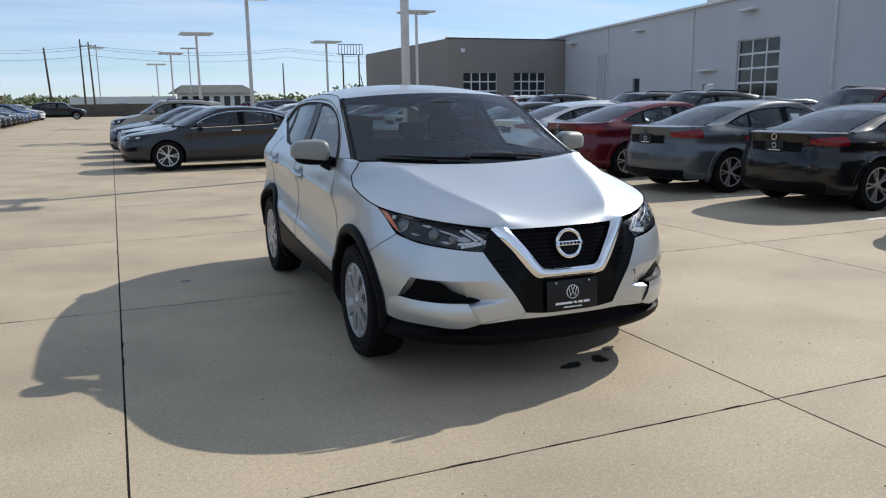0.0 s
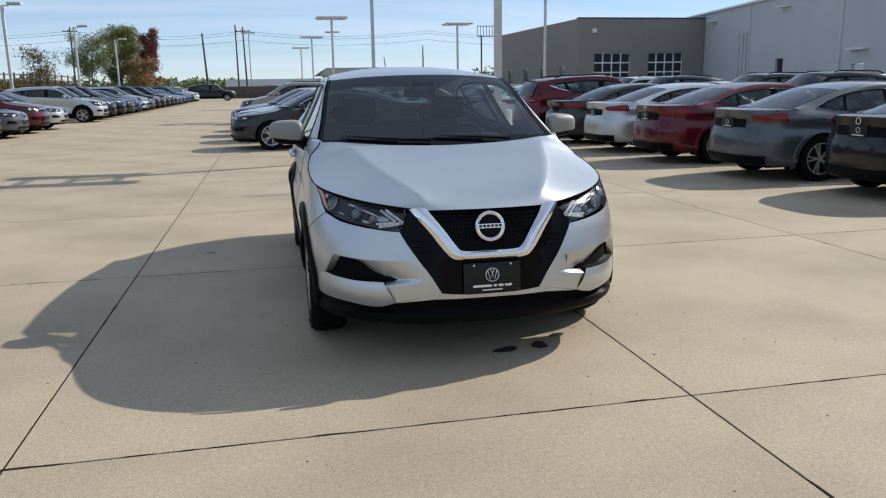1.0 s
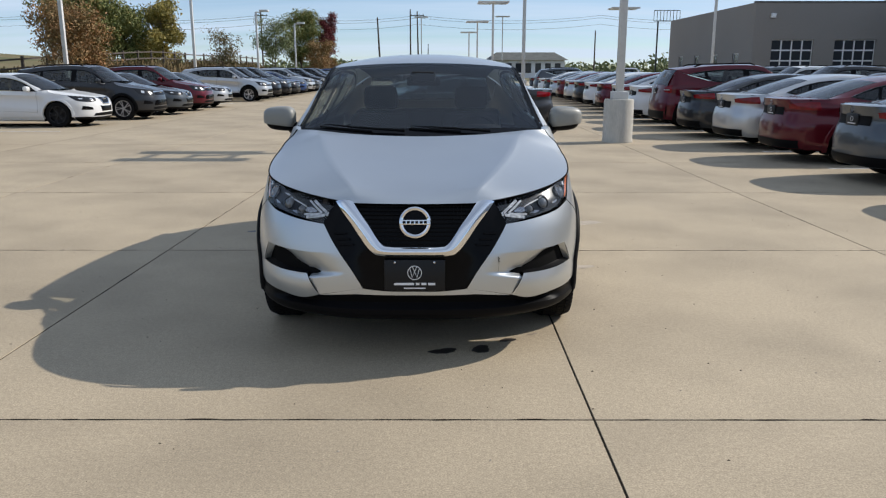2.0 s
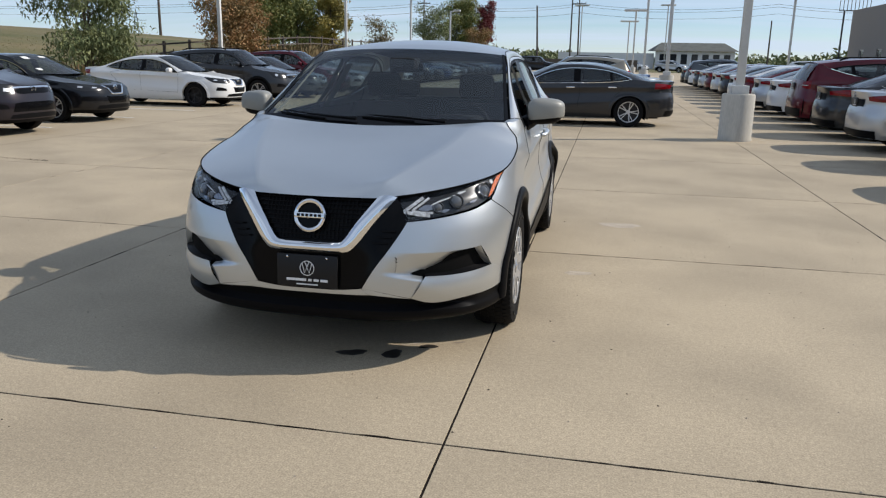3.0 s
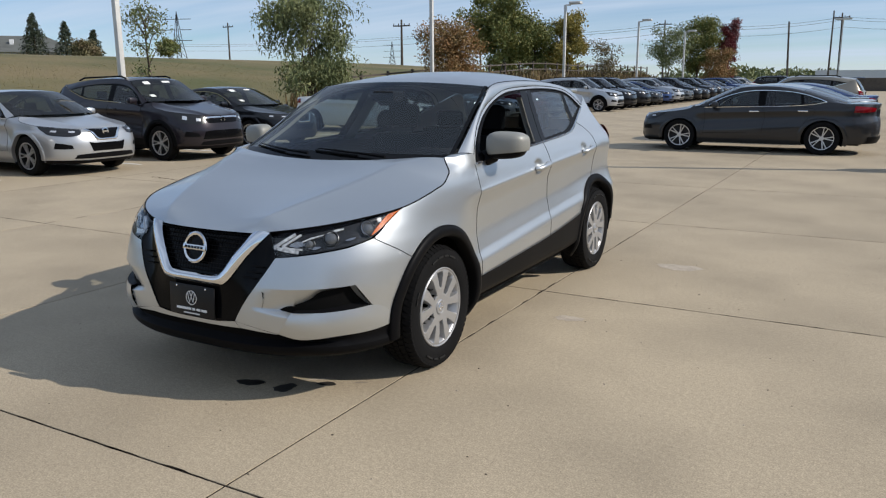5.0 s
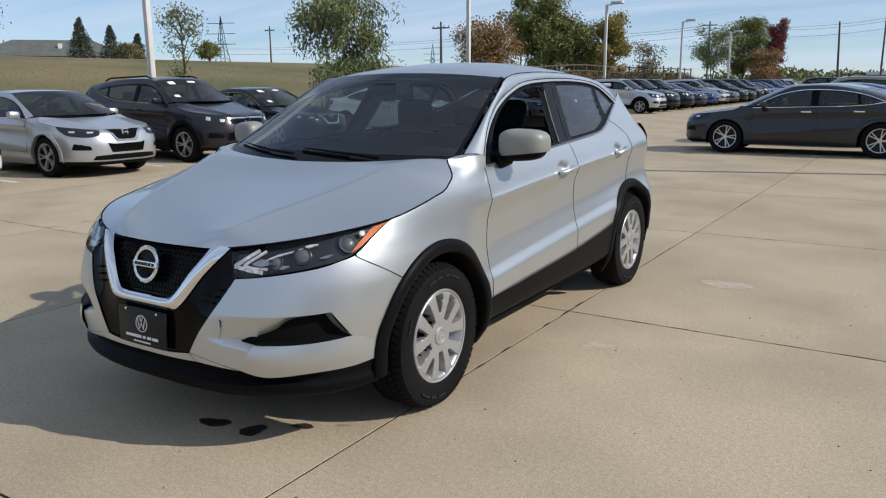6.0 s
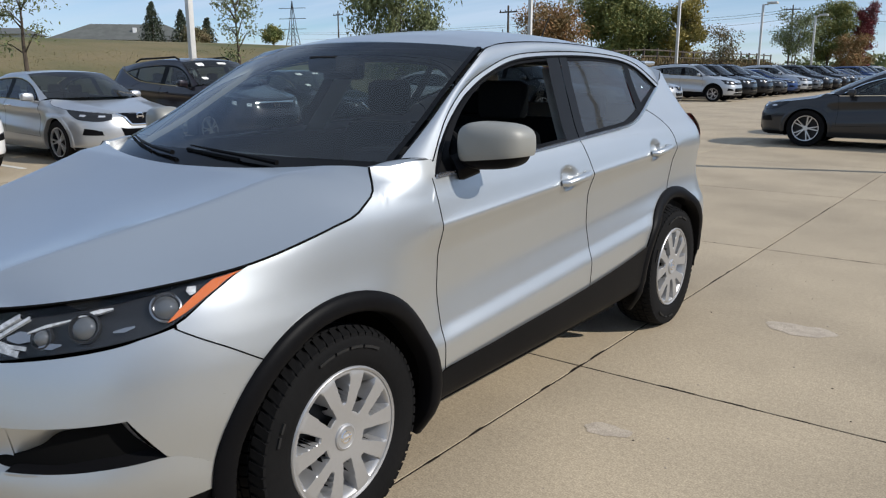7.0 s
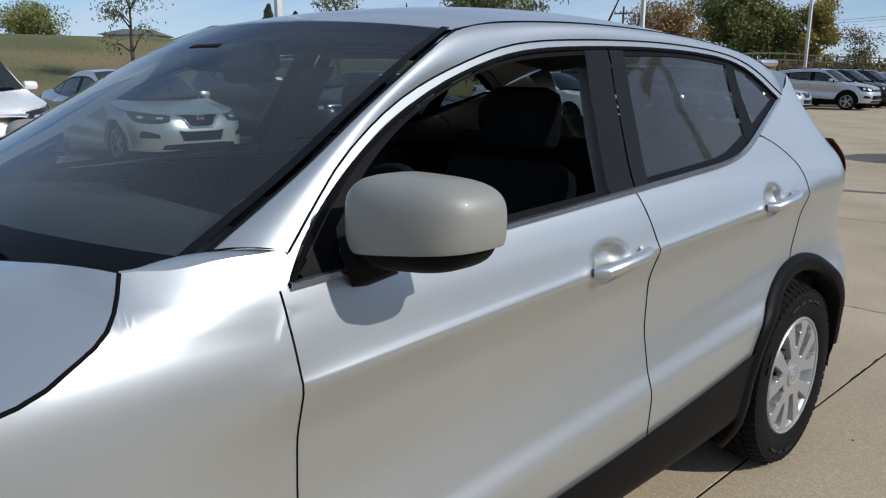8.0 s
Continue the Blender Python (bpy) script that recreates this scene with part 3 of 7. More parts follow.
def tree(x, y, h, spread, leaf, label, seed, stems=1, leaves=2600, size=0.10, bare=0.15, droop=0.2, name="tree", clump=0.5):
    rng = random.Random(seed)
    z = hill_height(x, y) - 0.1 if x < -14 else 0
    e = empty(name, pose(x, y, z))
    bm, tips = bmesh.new(), []
    for s in range(stems):
        base = Vector((rng.uniform(-1, 1), rng.uniform(-1, 1), 0)) * (0.25 if stems > 1 else 0)
        lean = Vector((rng.uniform(-1, 1), rng.uniform(-1, 1), 0)) * spread * (0.30 if stems > 1 else 0.08)
        r = 0.022 * h / math.sqrt(stems)
        pts = [base + lean * t ** 1.3 + Vector((rng.uniform(-1, 1), rng.uniform(-1, 1), 0)) * 0.05 * h * t * 0.3 + Vector((0, 0, h * 0.93 * t)) for t in (0, 0.2, 0.4, 0.6, 0.8, 1.0)]
        add_tube(bm, pts, [r, r * 0.85, r * 0.65, r * 0.45, r * 0.28, r * 0.1], 7)
        tips.append(pts[-1])
        for k in range(int(16 / math.sqrt(stems))):
            t = rng.uniform(bare + 0.05, 0.95)
            i = min(4, int(t * 5))
            p = pts[i].lerp(pts[i + 1], t * 5 - i)
            a = rng.uniform(0, 6.28)
            out = spread * (0.95 - 0.55 * abs(t - 0.45)) * rng.uniform(0.6, 1.0)
            q = p + Vector((math.cos(a) * out, math.sin(a) * out, h * rng.uniform(0.05, 0.2)))
            mid = p.lerp(q, 0.5) + Vector((0, 0, 0.05 * h))
            add_tube(bm, [p, mid, q], [r * 0.35, r * 0.2, r * 0.06], 5)
            tips += [mid, p.lerp(q, 0.75) + Vector((0, 0, 0.03 * h)), q]
            for _ in range(2):
                w = q + Vector((rng.uniform(-1, 1), rng.uniform(-1, 1), rng.uniform(-0.4, 0.7))) * spread * 0.35
                add_tube(bm, [mid, w], [r * 0.1, r * 0.03], 4)
                tips.append(w)
    part("trunk", bm, M_BARK, e)
    bm = bmesh.new()
    for p in tips:
        leaf_quads(bm, p, spread * clump * rng.uniform(0.5, 1.0), leaves // len(tips), size, rng, droop)
    part("crown", bm, M_LEAF[leaf], e, smooth=0)
    return tagged(e, label, "tree", "trees on the bank")


def spruce(x, y, h, seed):
    rng = random.Random(seed)
    e = empty("tree", pose(x, y, hill_height(x, y) - 0.1))
    part("trunk", tube([(0, 0, 0), (0, 0, h)], [0.16, 0.02], 7), M_BARK, e)
    bm = bmesh.new()
    for k in range(int(h * 60)):
        t = rng.uniform(0.08, 1)
        a, r = rng.uniform(0, 6.28), (1 - t) * h * 0.33 + 0.1
        leaf_quads(bm, (math.cos(a) * r * 0.7, math.sin(a) * r * 0.7, t * h), r * 0.5 + 0.1, 6, 0.16, rng, 0.5)
    part("crown", bm, M_LEAF["spruce"], e, smooth=0)
    return tagged(e, "dark green spruce on the bank", "tree", "trees on the bank")


tree(-15.6, 26.5, 4.9, 1.85, "willow", "bushy green willow with several thin stems", 1, stems=8, leaves=14000, size=0.075, bare=0.10, droop=1.1, clump=0.42)
tree(-22.5, 24.2, 4.3, 1.0, "willow", "thin young tree with sparse leaves", 2, leaves=1755, size=0.063, bare=0.25, clump=0.5)
tree(-27.0, 17.5, 4.5, 1.3, "willow", "thin young tree with sparse leaves", 3, leaves=1755, size=0.069, bare=0.25, droop=0.6, clump=0.5)
tree(-16.6, 40.4, 3.9, 1.7, "rust", "rust-brown leafy shrub tree", 4, stems=5, leaves=18018, size=0.069, bare=0.0)
tree(-64, 146, 16.4, 6.0, "green", "tall broad green tree turning yellow", 5, stems=3, leaves=30000, size=0.27, bare=0.08, clump=0.42)
tree(-57.5, 149, 11.0, 3.6, "green", "dark green leafy tree", 15, stems=2, leaves=15000, size=0.25, bare=0.05)
tree(-51.2, 151, 12.2, 3.6, "yellow", "tall yellow-green autumn tree", 6, stems=2, leaves=15000, size=0.25, bare=0.08)
tree(-16.4, 67.5, 3.9, 1.5, "brown", "half-bare tree with few leaves", 7, stems=2, leaves=2106, size=0.092, bare=0.2)
tree(-21.0, 108, 6.0, 2.4, "willow", "half-bare tree with thin leaves", 8, stems=3, leaves=7371, size=0.115)
tree(-18.2, 114, 8.2, 2.5, "green", "tall dark green leafy tree", 9, stems=2, leaves=18018, size=0.127, bare=0.05)
tree(-15.0, 116.4, 9.0, 1.1, "red", "narrow tree with dark red leaves", 10, stems=4, leaves=9000, size=0.13, bare=0.02, clump=0.75)
tree(-15.3, 112, 4.6, 2.0, "rust", "rust-brown shrub behind the row", 11, stems=4, leaves=9828, size=0.115, bare=0.0)
tree(-48, 48, 1.5, 0.8, "green", "round green tree by the house", 12, stems=3, leaves=3000, size=0.092, bare=0.1)
tree(-60, 49, 1.4, 1.2, "brown", "low brown shrub on the bank", 13, stems=4, leaves=8190, size=0.103, bare=0.0)
tree(-72, 28, 3.0, 2.2, "green", "round green shrub far up on the bank", 14, stems=4, leaves=8190, size=0.115, bare=0.0)
spruce(-78.3, 59.9, 4.2, 21)
spruce(-80.3, 57.4, 5.0, 22)
spruce(-75.3, 61.4, 3.4, 23)


def far_woods():
    """Low woods along the horizon."""
    rng = random.Random(5)
    bm = bmesh.new()
    for k in range(520):
        a = radians(rng.uniform(-70, 62))
        d = rng.uniform(230, 330)
        x, y = d * math.sin(a), d * math.cos(a)
        h = rng.uniform(2.2, 4.4) * (1.7 if 14 < math.degrees(a) < 30 else 1.0)
        z = hill_height(x, y) if x < -14 else 0
        for _ in range(70):
            w = rng.uniform(-1, 1)
            top = h * (1 - 0.7 * w * w) * rng.uniform(0.1, 1.0)
            leaf_quads(bm, (x + w * h * 1.3, y + rng.uniform(-1, 1) * h, z + top), 0.25, 1, 0.75, rng, 0)
    return tagged(finish("far_woods", bm, M_LEAF["willow"], smooth=0), "low olive woods along the horizon", "woods", kind="stuff")


far_woods()


def weeds():
    """Dry brown weeds on the bank behind the far cars."""
    rng = random.Random(8)
    bm = bmesh.new()
    for k in range(11000):
        y = rng.uniform(30, 92)
        x = rng.uniform(-20.5, -15.2)
        z = hill_height(x, y) - 0.03
        h = rng.uniform(0.25, 0.9)
        a = rng.uniform(0, 6.28)
        d = Vector((math.cos(a), math.sin(a), 0)) * 0.05
        top = Vector((rng.uniform(-0.2, 0.2), rng.uniform(-0.2, 0.2), h))
        p = Vector((x, y, z))
        bm.faces.new([bm.verts.new(q) for q in (p - d, p + d, p + top + d * 0.6, p + top - d * 0.6)])
    return tagged(finish("weeds", bm, M_WEEDS, smooth=0), "dry brown weeds on the bank", "weeds", kind="stuff")


weeds()


def bank_grass():
    """Tufts over the near face of the bank."""
    rng = random.Random(9)
    bm = bmesh.new()
    for k in range(15000):
        y, x = rng.uniform(2, 48), -14.6 - 26 * rng.random() ** 1.3
        z = hill_height(x, y) - 0.05
        h = rng.uniform(0.03, 0.11)
        a = rng.uniform(0, 6.28)
        d = Vector((math.cos(a), math.sin(a), 0)) * rng.uniform(0.012, 0.03)
        p, top = Vector((x, y, z)), Vector((rng.uniform(-0.08, 0.08), rng.uniform(-0.08, 0.08), h))
        bm.faces.new([bm.verts.new(q) for q in (p - d, p + d, p + top)])
    return tagged(finish("grass_tufts", bm, M_BLADE, smooth=0), "tufts of dry grass on the bank", "grass", kind="stuff")


bank_grass()


def spline(points, u):
    """Monotone-ish cubic through (a, b) pairs, at u."""
    xs = [p[0] for p in points]
    if u <= xs[0]:
        return points[0][1]
    if u >= xs[-1]:
        return points[-1][1]
    i = max(k for k in range(len(xs)) if xs[k] <= u)
    i = min(i, len(xs) - 2)

    def slope(k):
        if k == 0 or k == len(xs) - 1:
            j = 0 if k == 0 else k - 1
            return (points[j + 1][1] - points[j][1]) / (xs[j + 1] - xs[j])
        a = (points[k][1] - points[k - 1][1]) / (xs[k] - xs[k - 1])
        b = (points[k + 1][1] - points[k][1]) / (xs[k + 1] - xs[k])
        return 0 if a * b <= 0 else 2 * a * b / (a + b)
    h = xs[i + 1] - xs[i]
    t = (u - xs[i]) / h
    a, b, c, d = points[i][1], points[i + 1][1], slope(i) * h, slope(i + 1) * h
    return a + t * (c + t * (3 * (b - a) - 2 * c - d + t * (2 * (a - b) + c + d)))


# ---- the skin of a car ----
# its own frame: nose along -y, z up, the front axle's middle over the origin; (y, z) and (x, z) name places on its skin
FW, WB, AXLE_Z = 0.10, 2.646, 0.335
BW = 2.85
PE = 3.0


NOSE_HALF = ((0.18, 0.87), (0.31, 0.940), (0.45, 0.938), (0.57, 0.945), (0.68, 0.940), (0.76, 0.928), (0.84, 0.912), (0.93, 0.898), (1.0, 0.884), (1.06, 0.856), (1.10, 0.795), (1.13, 0.75))
NOSE_Y = ((0.18, -0.83), (0.31, -0.905), (0.45, -0.92), (0.57, -0.912), (0.68, -0.885), (0.76, -0.857), (0.84, -0.812), (0.88, -0.762), (0.91, -0.725), (0.945, -0.69), (0.985, -0.58), (1.06, -0.35), (1.12, -0.2))
DOOR_HALF = ((0.18, 0.84), (0.30, 0.908), (0.42, 0.925), (0.49, 0.924), (0.56, 0.897), (0.66, 0.876), (0.77, 0.880), (0.850, 0.904), (0.874, 0.914), (0.886, 0.9165), (0.898, 0.912), (0.92, 0.906), (1.0, 0.889), (1.08, 0.870), (1.12, 0.855),
             (1.20, 0.816), (1.30, 0.766), (1.40, 0.716), (1.475, 0.683), (1.53, 0.645), (1.57, 0.60))
DOOR_SOFT = ((0.18, 0.84), (0.30, 0.908), (0.42, 0.925), (0.49, 0.924), (0.56, 0.900), (0.66, 0.884), (0.77, 0.892), (0.86, 0.904), (0.92, 0.902), (1.0, 0.889)) + DOOR_HALF[-8:]
TAIL_Y = ((0.18, 3.40), (0.35, 3.49), (0.60, 3.49), (0.75, 3.46), (0.90, 3.41), (1.0, 3.40), (1.1, 3.37), (1.2, 3.30), (1.5, 3.10))
TAIL = [TAIL_Y]


def half_width(y, z):
    lift = (0.040 + 0.060 * (y - 0.5)) * math.exp(-((z - 0.85) / 0.26) ** 4) + 0.055 * max(0, y - 0.5) * math.exp(-((z - 0.52) / 0.12) ** 2)
    w = spline(NOSE_HALF, z)
    side = spline(DOOR_HALF, z - lift)
    blunt = max(1 - step01((y - 0.22) / 0.40), step01((y - 2.45) / 0.4))
    if blunt > 0:
        side += (spline(DOOR_SOFT, z - lift) - side) * blunt
    w += (side - w) * step01((y - FW) / (0.45 if z < 1.05 else 0.36))
    w -= (0.010 + 0.030 * step01((z - 1.08) / 0.3)) * step01((y - 1.8) / 1.1)
    w += 0.020 * math.exp(-((y - WB) / 0.42) ** 2) * math.exp(-((z - 0.62) / 0.17) ** 2)
    return w


def skin(a, z):
    """The skin: a 0 to 1 round the nose, then a - 1 metres along the flank, then round the tail."""
    if a <= 1:
        w, t = spline(NOSE_HALF, z), a * math.pi / 2
        c = max(math.cos(t), 0) ** (2 / PE)
        return Vector((w * math.sin(t) ** (2 / PE), FW - (FW - spline(NOSE_Y, z)) * c, z))
    y = FW + a - 1
    if y <= BW:
        return Vector((half_width(y, z), y, z))
    t = min(1, (y - BW)) * math.pi / 2
    return Vector((half_width(BW, z) * max(math.cos(t), 0) ** (2 / PE), BW + (spline(TAIL[0], z) - BW) * math.sin(t) ** (2 / PE), z))


def X(x, z):
    """A place of the nose, by its distance from the middle."""
    r = min(1, x / spline(NOSE_HALF, z))
    return (math.asin(r ** (PE / 2)) * 2 / math.pi, z)


def Y(y, z):
    """A place of the flank, by its distance behind the front axle."""
    if y < FW:
        r = min(1, (FW - y) / (FW - spline(NOSE_Y, z)))
        return (math.acos(r ** (PE / 2)) * 2 / math.pi, z)
    if y <= BW:
        return (1 + y - FW, z)
    r = min(1, (y - BW) / (spline(TAIL[0], z) - BW))
    return (1 + BW - FW + math.asin(r ** (PE / 2)) * 2 / math.pi, z)


def skin_at(p, off=0.0):
    q = skin(*p)
    if off:
        d = 0.004
        n = (skin(p[0] + d, p[1]) - skin(max(p[0] - d, 0), p[1])).cross(skin(p[0], p[1] + d) - skin(p[0], p[1] - d))
        if n.length > 1e-9:
            q = q + n.normalized() * off
    return q


def smooth_path(pts, n, bend=True):
    """n places evenly along a smooth line through pts (tuples of any size)."""
    pts = [Vector(p) for p in pts]
    fine = []
    for i in range(len(pts) - 1):
        p0, p1, p2, p3 = pts[max(i - 1, 0)], pts[i], pts[i + 1], pts[min(i + 2, len(pts) - 1)]
        for k in range(12):
            t = k / 12
            if bend:
                fine.append(0.5 * (2 * p1 + (p2 - p0) * t + (2 * p0 - 5 * p1 + 4 * p2 - p3) * t * t + (3 * p1 - p0 - 3 * p2 + p3) * t ** 3))
            else:
                fine.append(p1.lerp(p2, t))
    fine.append(pts[-1])
    length = [0.0]
    for a, b in zip(fine, fine[1:]):
        length.append(length[-1] + (b - a).length)
    out, j = [], 0
    for k in range(n):
        s = length[-1] * k / (n - 1)
        while j < len(fine) - 2 and length[j + 1] < s:
            j += 1
        d = length[j + 1] - length[j]
        out.append(fine[j].lerp(fine[j + 1], (s - length[j]) / d if d > 1e-9 else 0))
    return out


def add_grid(bm, g, side=1):
    vs = [[bm.verts.new((p[0] * side, p[1], p[2])) for p in row] for row in g]
    for a, b in zip(vs, vs[1:]):
        for k in range(len(a) - 1):
            q = (a[k], a[k + 1], b[k + 1], b[k])
            if len({tuple(round(c, 6) for c in v.co) for v in q}) > 2:
                bm.faces.new(q if side > 0 else q[::-1])


def patch(A, B, n=24, m=8, off=0.0, bend=True, bulge=0.0):
    """Rows of places on the skin between the lines A and B of (a, z); off: metres outside the skin."""
    pa, pb = smooth_path(A, n, bend), smooth_path(B, n, bend)
    rows = []
    for j in range(m + 1):
        t = j / m
        o = off if not callable(off) else None
        rows.append([skin_at(tuple(pa[i].lerp(pb[i], t)), (o if o is not None else off(i / (n - 1), t)) + bulge * 4 * t * (1 - t)) for i in range(n)])
    return rows


def orient(bm, centre=(0, 1.3, 0.6)):
    """Turns all faces away from the car's middle."""
    c = Vector(centre)
    for f in bm.faces:
        f.normal_update()
        if f.normal.dot(f.calc_center_median() - c) < 0:
            f.normal_flip()


def arc(yc, r, a0, a1, n=14):
    return [Y(yc + r * math.cos(radians(a0 + (a1 - a0) * k / (n - 1))), AXLE_Z + r * math.sin(radians(a0 + (a1 - a0) * k / (n - 1)))) for k in range(n)]


# lines of the skin
R_ARCH = 0.455
HOOD_EDGE = [X(0.385, 0.849), X(0.60, 0.878), X(0.76, 0.908), Y(-0.285, 0.940), Y(-0.10, 0.975), Y(0.05, 1.004), Y(0.14, 1.031), Y(0.19, 1.056), Y(0.222, 1.078), Y(0.246, 1.104), Y(0.262, 1.138)]
DOOR_F = [Y(0.485, 1.085), Y(0.497, 0.95), Y(0.50, 0.80), Y(0.497, 0.60), Y(0.49, 0.415)]
DOOR_M = [Y(1.565, 1.139), Y(1.60, 1.04), Y(1.62, 0.92), Y(1.625, 0.75), Y(1.61, 0.60), Y(1.59, 0.450)]
ARCH_LEAD = [Y(WB + 0.460 * math.cos(radians(a)), AXLE_Z + 0.460 * math.sin(radians(a))) for a in (100, 115, 130, 145, 162)]
SEAM_R = [Y(2.45, 1.232), Y(2.555, 1.185), Y(2.625, 1.10), Y(2.64, 1.0), Y(2.625, 0.90)]
DOOR_R = [Y(2.12, 1.163), Y(2.30, 1.191), Y(2.44, 1.226)] + SEAM_R[1:] + ARCH_LEAD
BELT = [Y(0.505, 1.088), Y(0.9, 1.107), Y(1.38, 1.129), Y(1.8, 1.149), Y(2.12, 1.166), Y(2.30, 1.195), Y(2.52, 1.262), Y(2.76, 1.340)]
WIN_TOP = [Y(0.505, 1.088), Y(0.57, 1.155), Y(0.70, 1.257), Y(0.87, 1.350), Y(1.07, 1.425), Y(1.3, 1.478), Y(1.6, 1.498), Y(2.0, 1.502), Y(2.35, 1.486), Y(2.53, 1.455), Y(2.66, 1.404), Y(2.76, 1.340)]
ROOF_EDGE = [(0.798, 0.40, 1.148), (0.760, 0.60, 1.252), (0.728, 0.78, 1.360), (0.697, 0.96, 1.462), (0.668, 1.09, 1.524), (0.638, 1.3, 1.552), (0.63, 1.7, 1.563), (0.615, 2.2, 1.548), (0.59, 2.7, 1.503), (0.565, 2.98, 1.455)]


# pillar and roof band
def band(A, B, n=60, m=6, bulge=0.012):
    pa = [skin_at(tuple(p)) if len(p) == 2 else Vector(p) for p in smooth_path(A, n)]
    pb = [skin_at(tuple(p)) if len(p) == 2 else Vector(p) for p in smooth_path(B, n)]
    rows = []
    for j in range(m + 1):
        t = j / m
        rows.append([a.lerp(b, t) + Vector((0.6, -0.3 if i < n * 0.35 else 0, 0.75)) * bulge * 4 * t * (1 - t) for i, (a, b) in enumerate(zip(pa, pb))])
    return rows


# ---- the silver crossover ----
CARX, CARY = 2.085, 4.364
hero = empty("crossover_suv", pose(CARX, CARY, 0))
tagged(hero, "silver compact crossover SUV with the driver's window down", "suv")


def panel(name, grids, mat, label="", both=True, parent=None, out=True):
    """A part from grids of places on the left side; both: one part for each side, None: both sides in one part."""
    made = []
    for sides in ((1,), (-1,)) if both is True else ((1, -1),) if both is None else ((1,),):
        bm = bmesh.new()
        for s in sides:
            for g in grids:
                add_grid(bm, g, s)
        bmesh.ops.remove_doubles(bm, verts=bm.verts, dist=2e-4)
        if out:
            orient(bm)
        made.append(part(name, bm, mat, parent or hero, label, smooth=50))
    return made


def gap(name, pts, r=0.0028, both=True, mat=None, off=0.0):
    """A thin dark seam along places (a, z) or points of the car."""
    q = [skin_at(tuple(p), off) if len(p) == 2 else Vector(p) for p in smooth_path(pts, 40)]
    for s in (1, -1) if both else (1,):
        part(name, tube([(p.x * s, p.y, p.z) for p in q], r, 5), mat or M_WELL, hero)


# flanks
PILLAR_FOOT = Y(0.520, 1.140)
fender_out = [Y(-0.30, 0.690), Y(-0.39, 0.745), Y(-0.46, 0.785), Y(-0.50, 0.812), Y(-0.46, 0.838), Y(-0.385, 0.886), Y(-0.29, 0.936)] + HOOD_EDGE[4:] + [Y(0.33, 1.137), Y(0.40, 1.145), Y(0.46, 1.145), PILLAR_FOOT, Y(0.503, 1.10), Y(0.497, 1.06)] + DOOR_F[1:]
g = patch(arc(0, R_ARCH, 128, 8, 20), fender_out, 90, 18)
# its top runs up to the windscreen and the foot of the pillar
pa = [skin_at(tuple(p)) for p in smooth_path([HOOD_EDGE[-1], Y(0.33, 1.137), Y(0.40, 1.145), Y(0.46, 1.145), PILLAR_FOOT], 18)]
pb = smooth_path([(0.779, 0.264, 1.133), (0.777, 0.30, 1.139), (0.780, 0.34, 1.145), (0.788, 0.375, 1.149), ROOF_EDGE[0]], 18)
lip = [[a.lerp(b, t) + Vector((0.2, 0, 0.9)) * 0.006 * math.sin(math.pi * t) for a, b in zip(pa, pb)] for t in (0, 0.25, 0.5, 0.75, 1.0)] + [[b + Vector((-0.004, 0.004, -0.03)) for b in pb]]
panel("fender", [g, lip], M_SILVER)
HANDLES = ((1.43, 0.985), (2.385, 1.028))


def with_cups(rows):
    """The doors' skin, pressed in behind the handles."""
    for row in rows:
        for p in row:
            for y, z in HANDLES:
                r = ((p.y - y + 0.035) / 0.068) ** 2 + ((p.z - z) / 0.050) ** 2
                if r < 1:
                    p.x -= 0.030 * (1 - r * r)
    return rows


panel("front_door", [with_cups(patch(DOOR_F, DOOR_M, 90, 64))], M_SILVER)
panel("rear_door", [with_cups(patch(DOOR_M, DOOR_R, 90, 60))], M_SILVER)
quarter_out = SEAM_R[::-1] + [Y(2.52, 1.262), Y(2.64, 1.30), Y(2.76, 1.340), Y(2.81, 1.358), Y(2.93, 1.435), Y(3.05, 1.36), Y(3.22, 1.20), Y(3.33, 1.05), Y(3.40, 0.9), Y(3.44, 0.7), Y(3.44, 0.47)]
panel("quarter_panel", [patch(arc(WB, R_ARCH, 101, 16, 20), [Y(2.575, 0.80)] + quarter_out, 120, 30, bend=False)], M_SILVER)
for line in (DOOR_F, DOOR_M, SEAM_R + [Y(2.58, 0.79)], [Y(-0.30, 0.690), Y(-0.39, 0.745), Y(-0.50, 0.812)]):
    gap("door_gap", line, 0.0021)
gap("bonnet_gap", HOOD_EDGE, 0.0038)
gap("pillar_gap", [(0.800, 0.402, 1.151), (0.818, 0.44, 1.153), (0.836, 0.48, 1.150), (0.847, 0.520, 1.141)], 0.0025)


PILLAR_TOP = [PILLAR_FOOT, Y(0.575, 1.185), Y(0.70, 1.283), Y(0.87, 1.376), Y(1.07, 1.447), Y(1.3, 1.500), Y(1.6, 1.520), Y(2.0, 1.524), Y(2.35, 1.508), Y(2.55, 1.478), Y(2.70, 1.424), Y(2.81, 1.358)]
panel("roof_rail_panel", [band(PILLAR_TOP, ROOF_EDGE, 60, 6, 0.010)], M_SILVER)
panel("door_frame", [patch([Y(0.500, 1.090), Y(0.56, 1.160), Y(0.70, 1.264), Y(0.87, 1.357)] + WIN_TOP[4:], PILLAR_TOP, 60, 3, -0.001)], M_SILVER)
gap("door_gap", PILLAR_TOP, 0.0026)
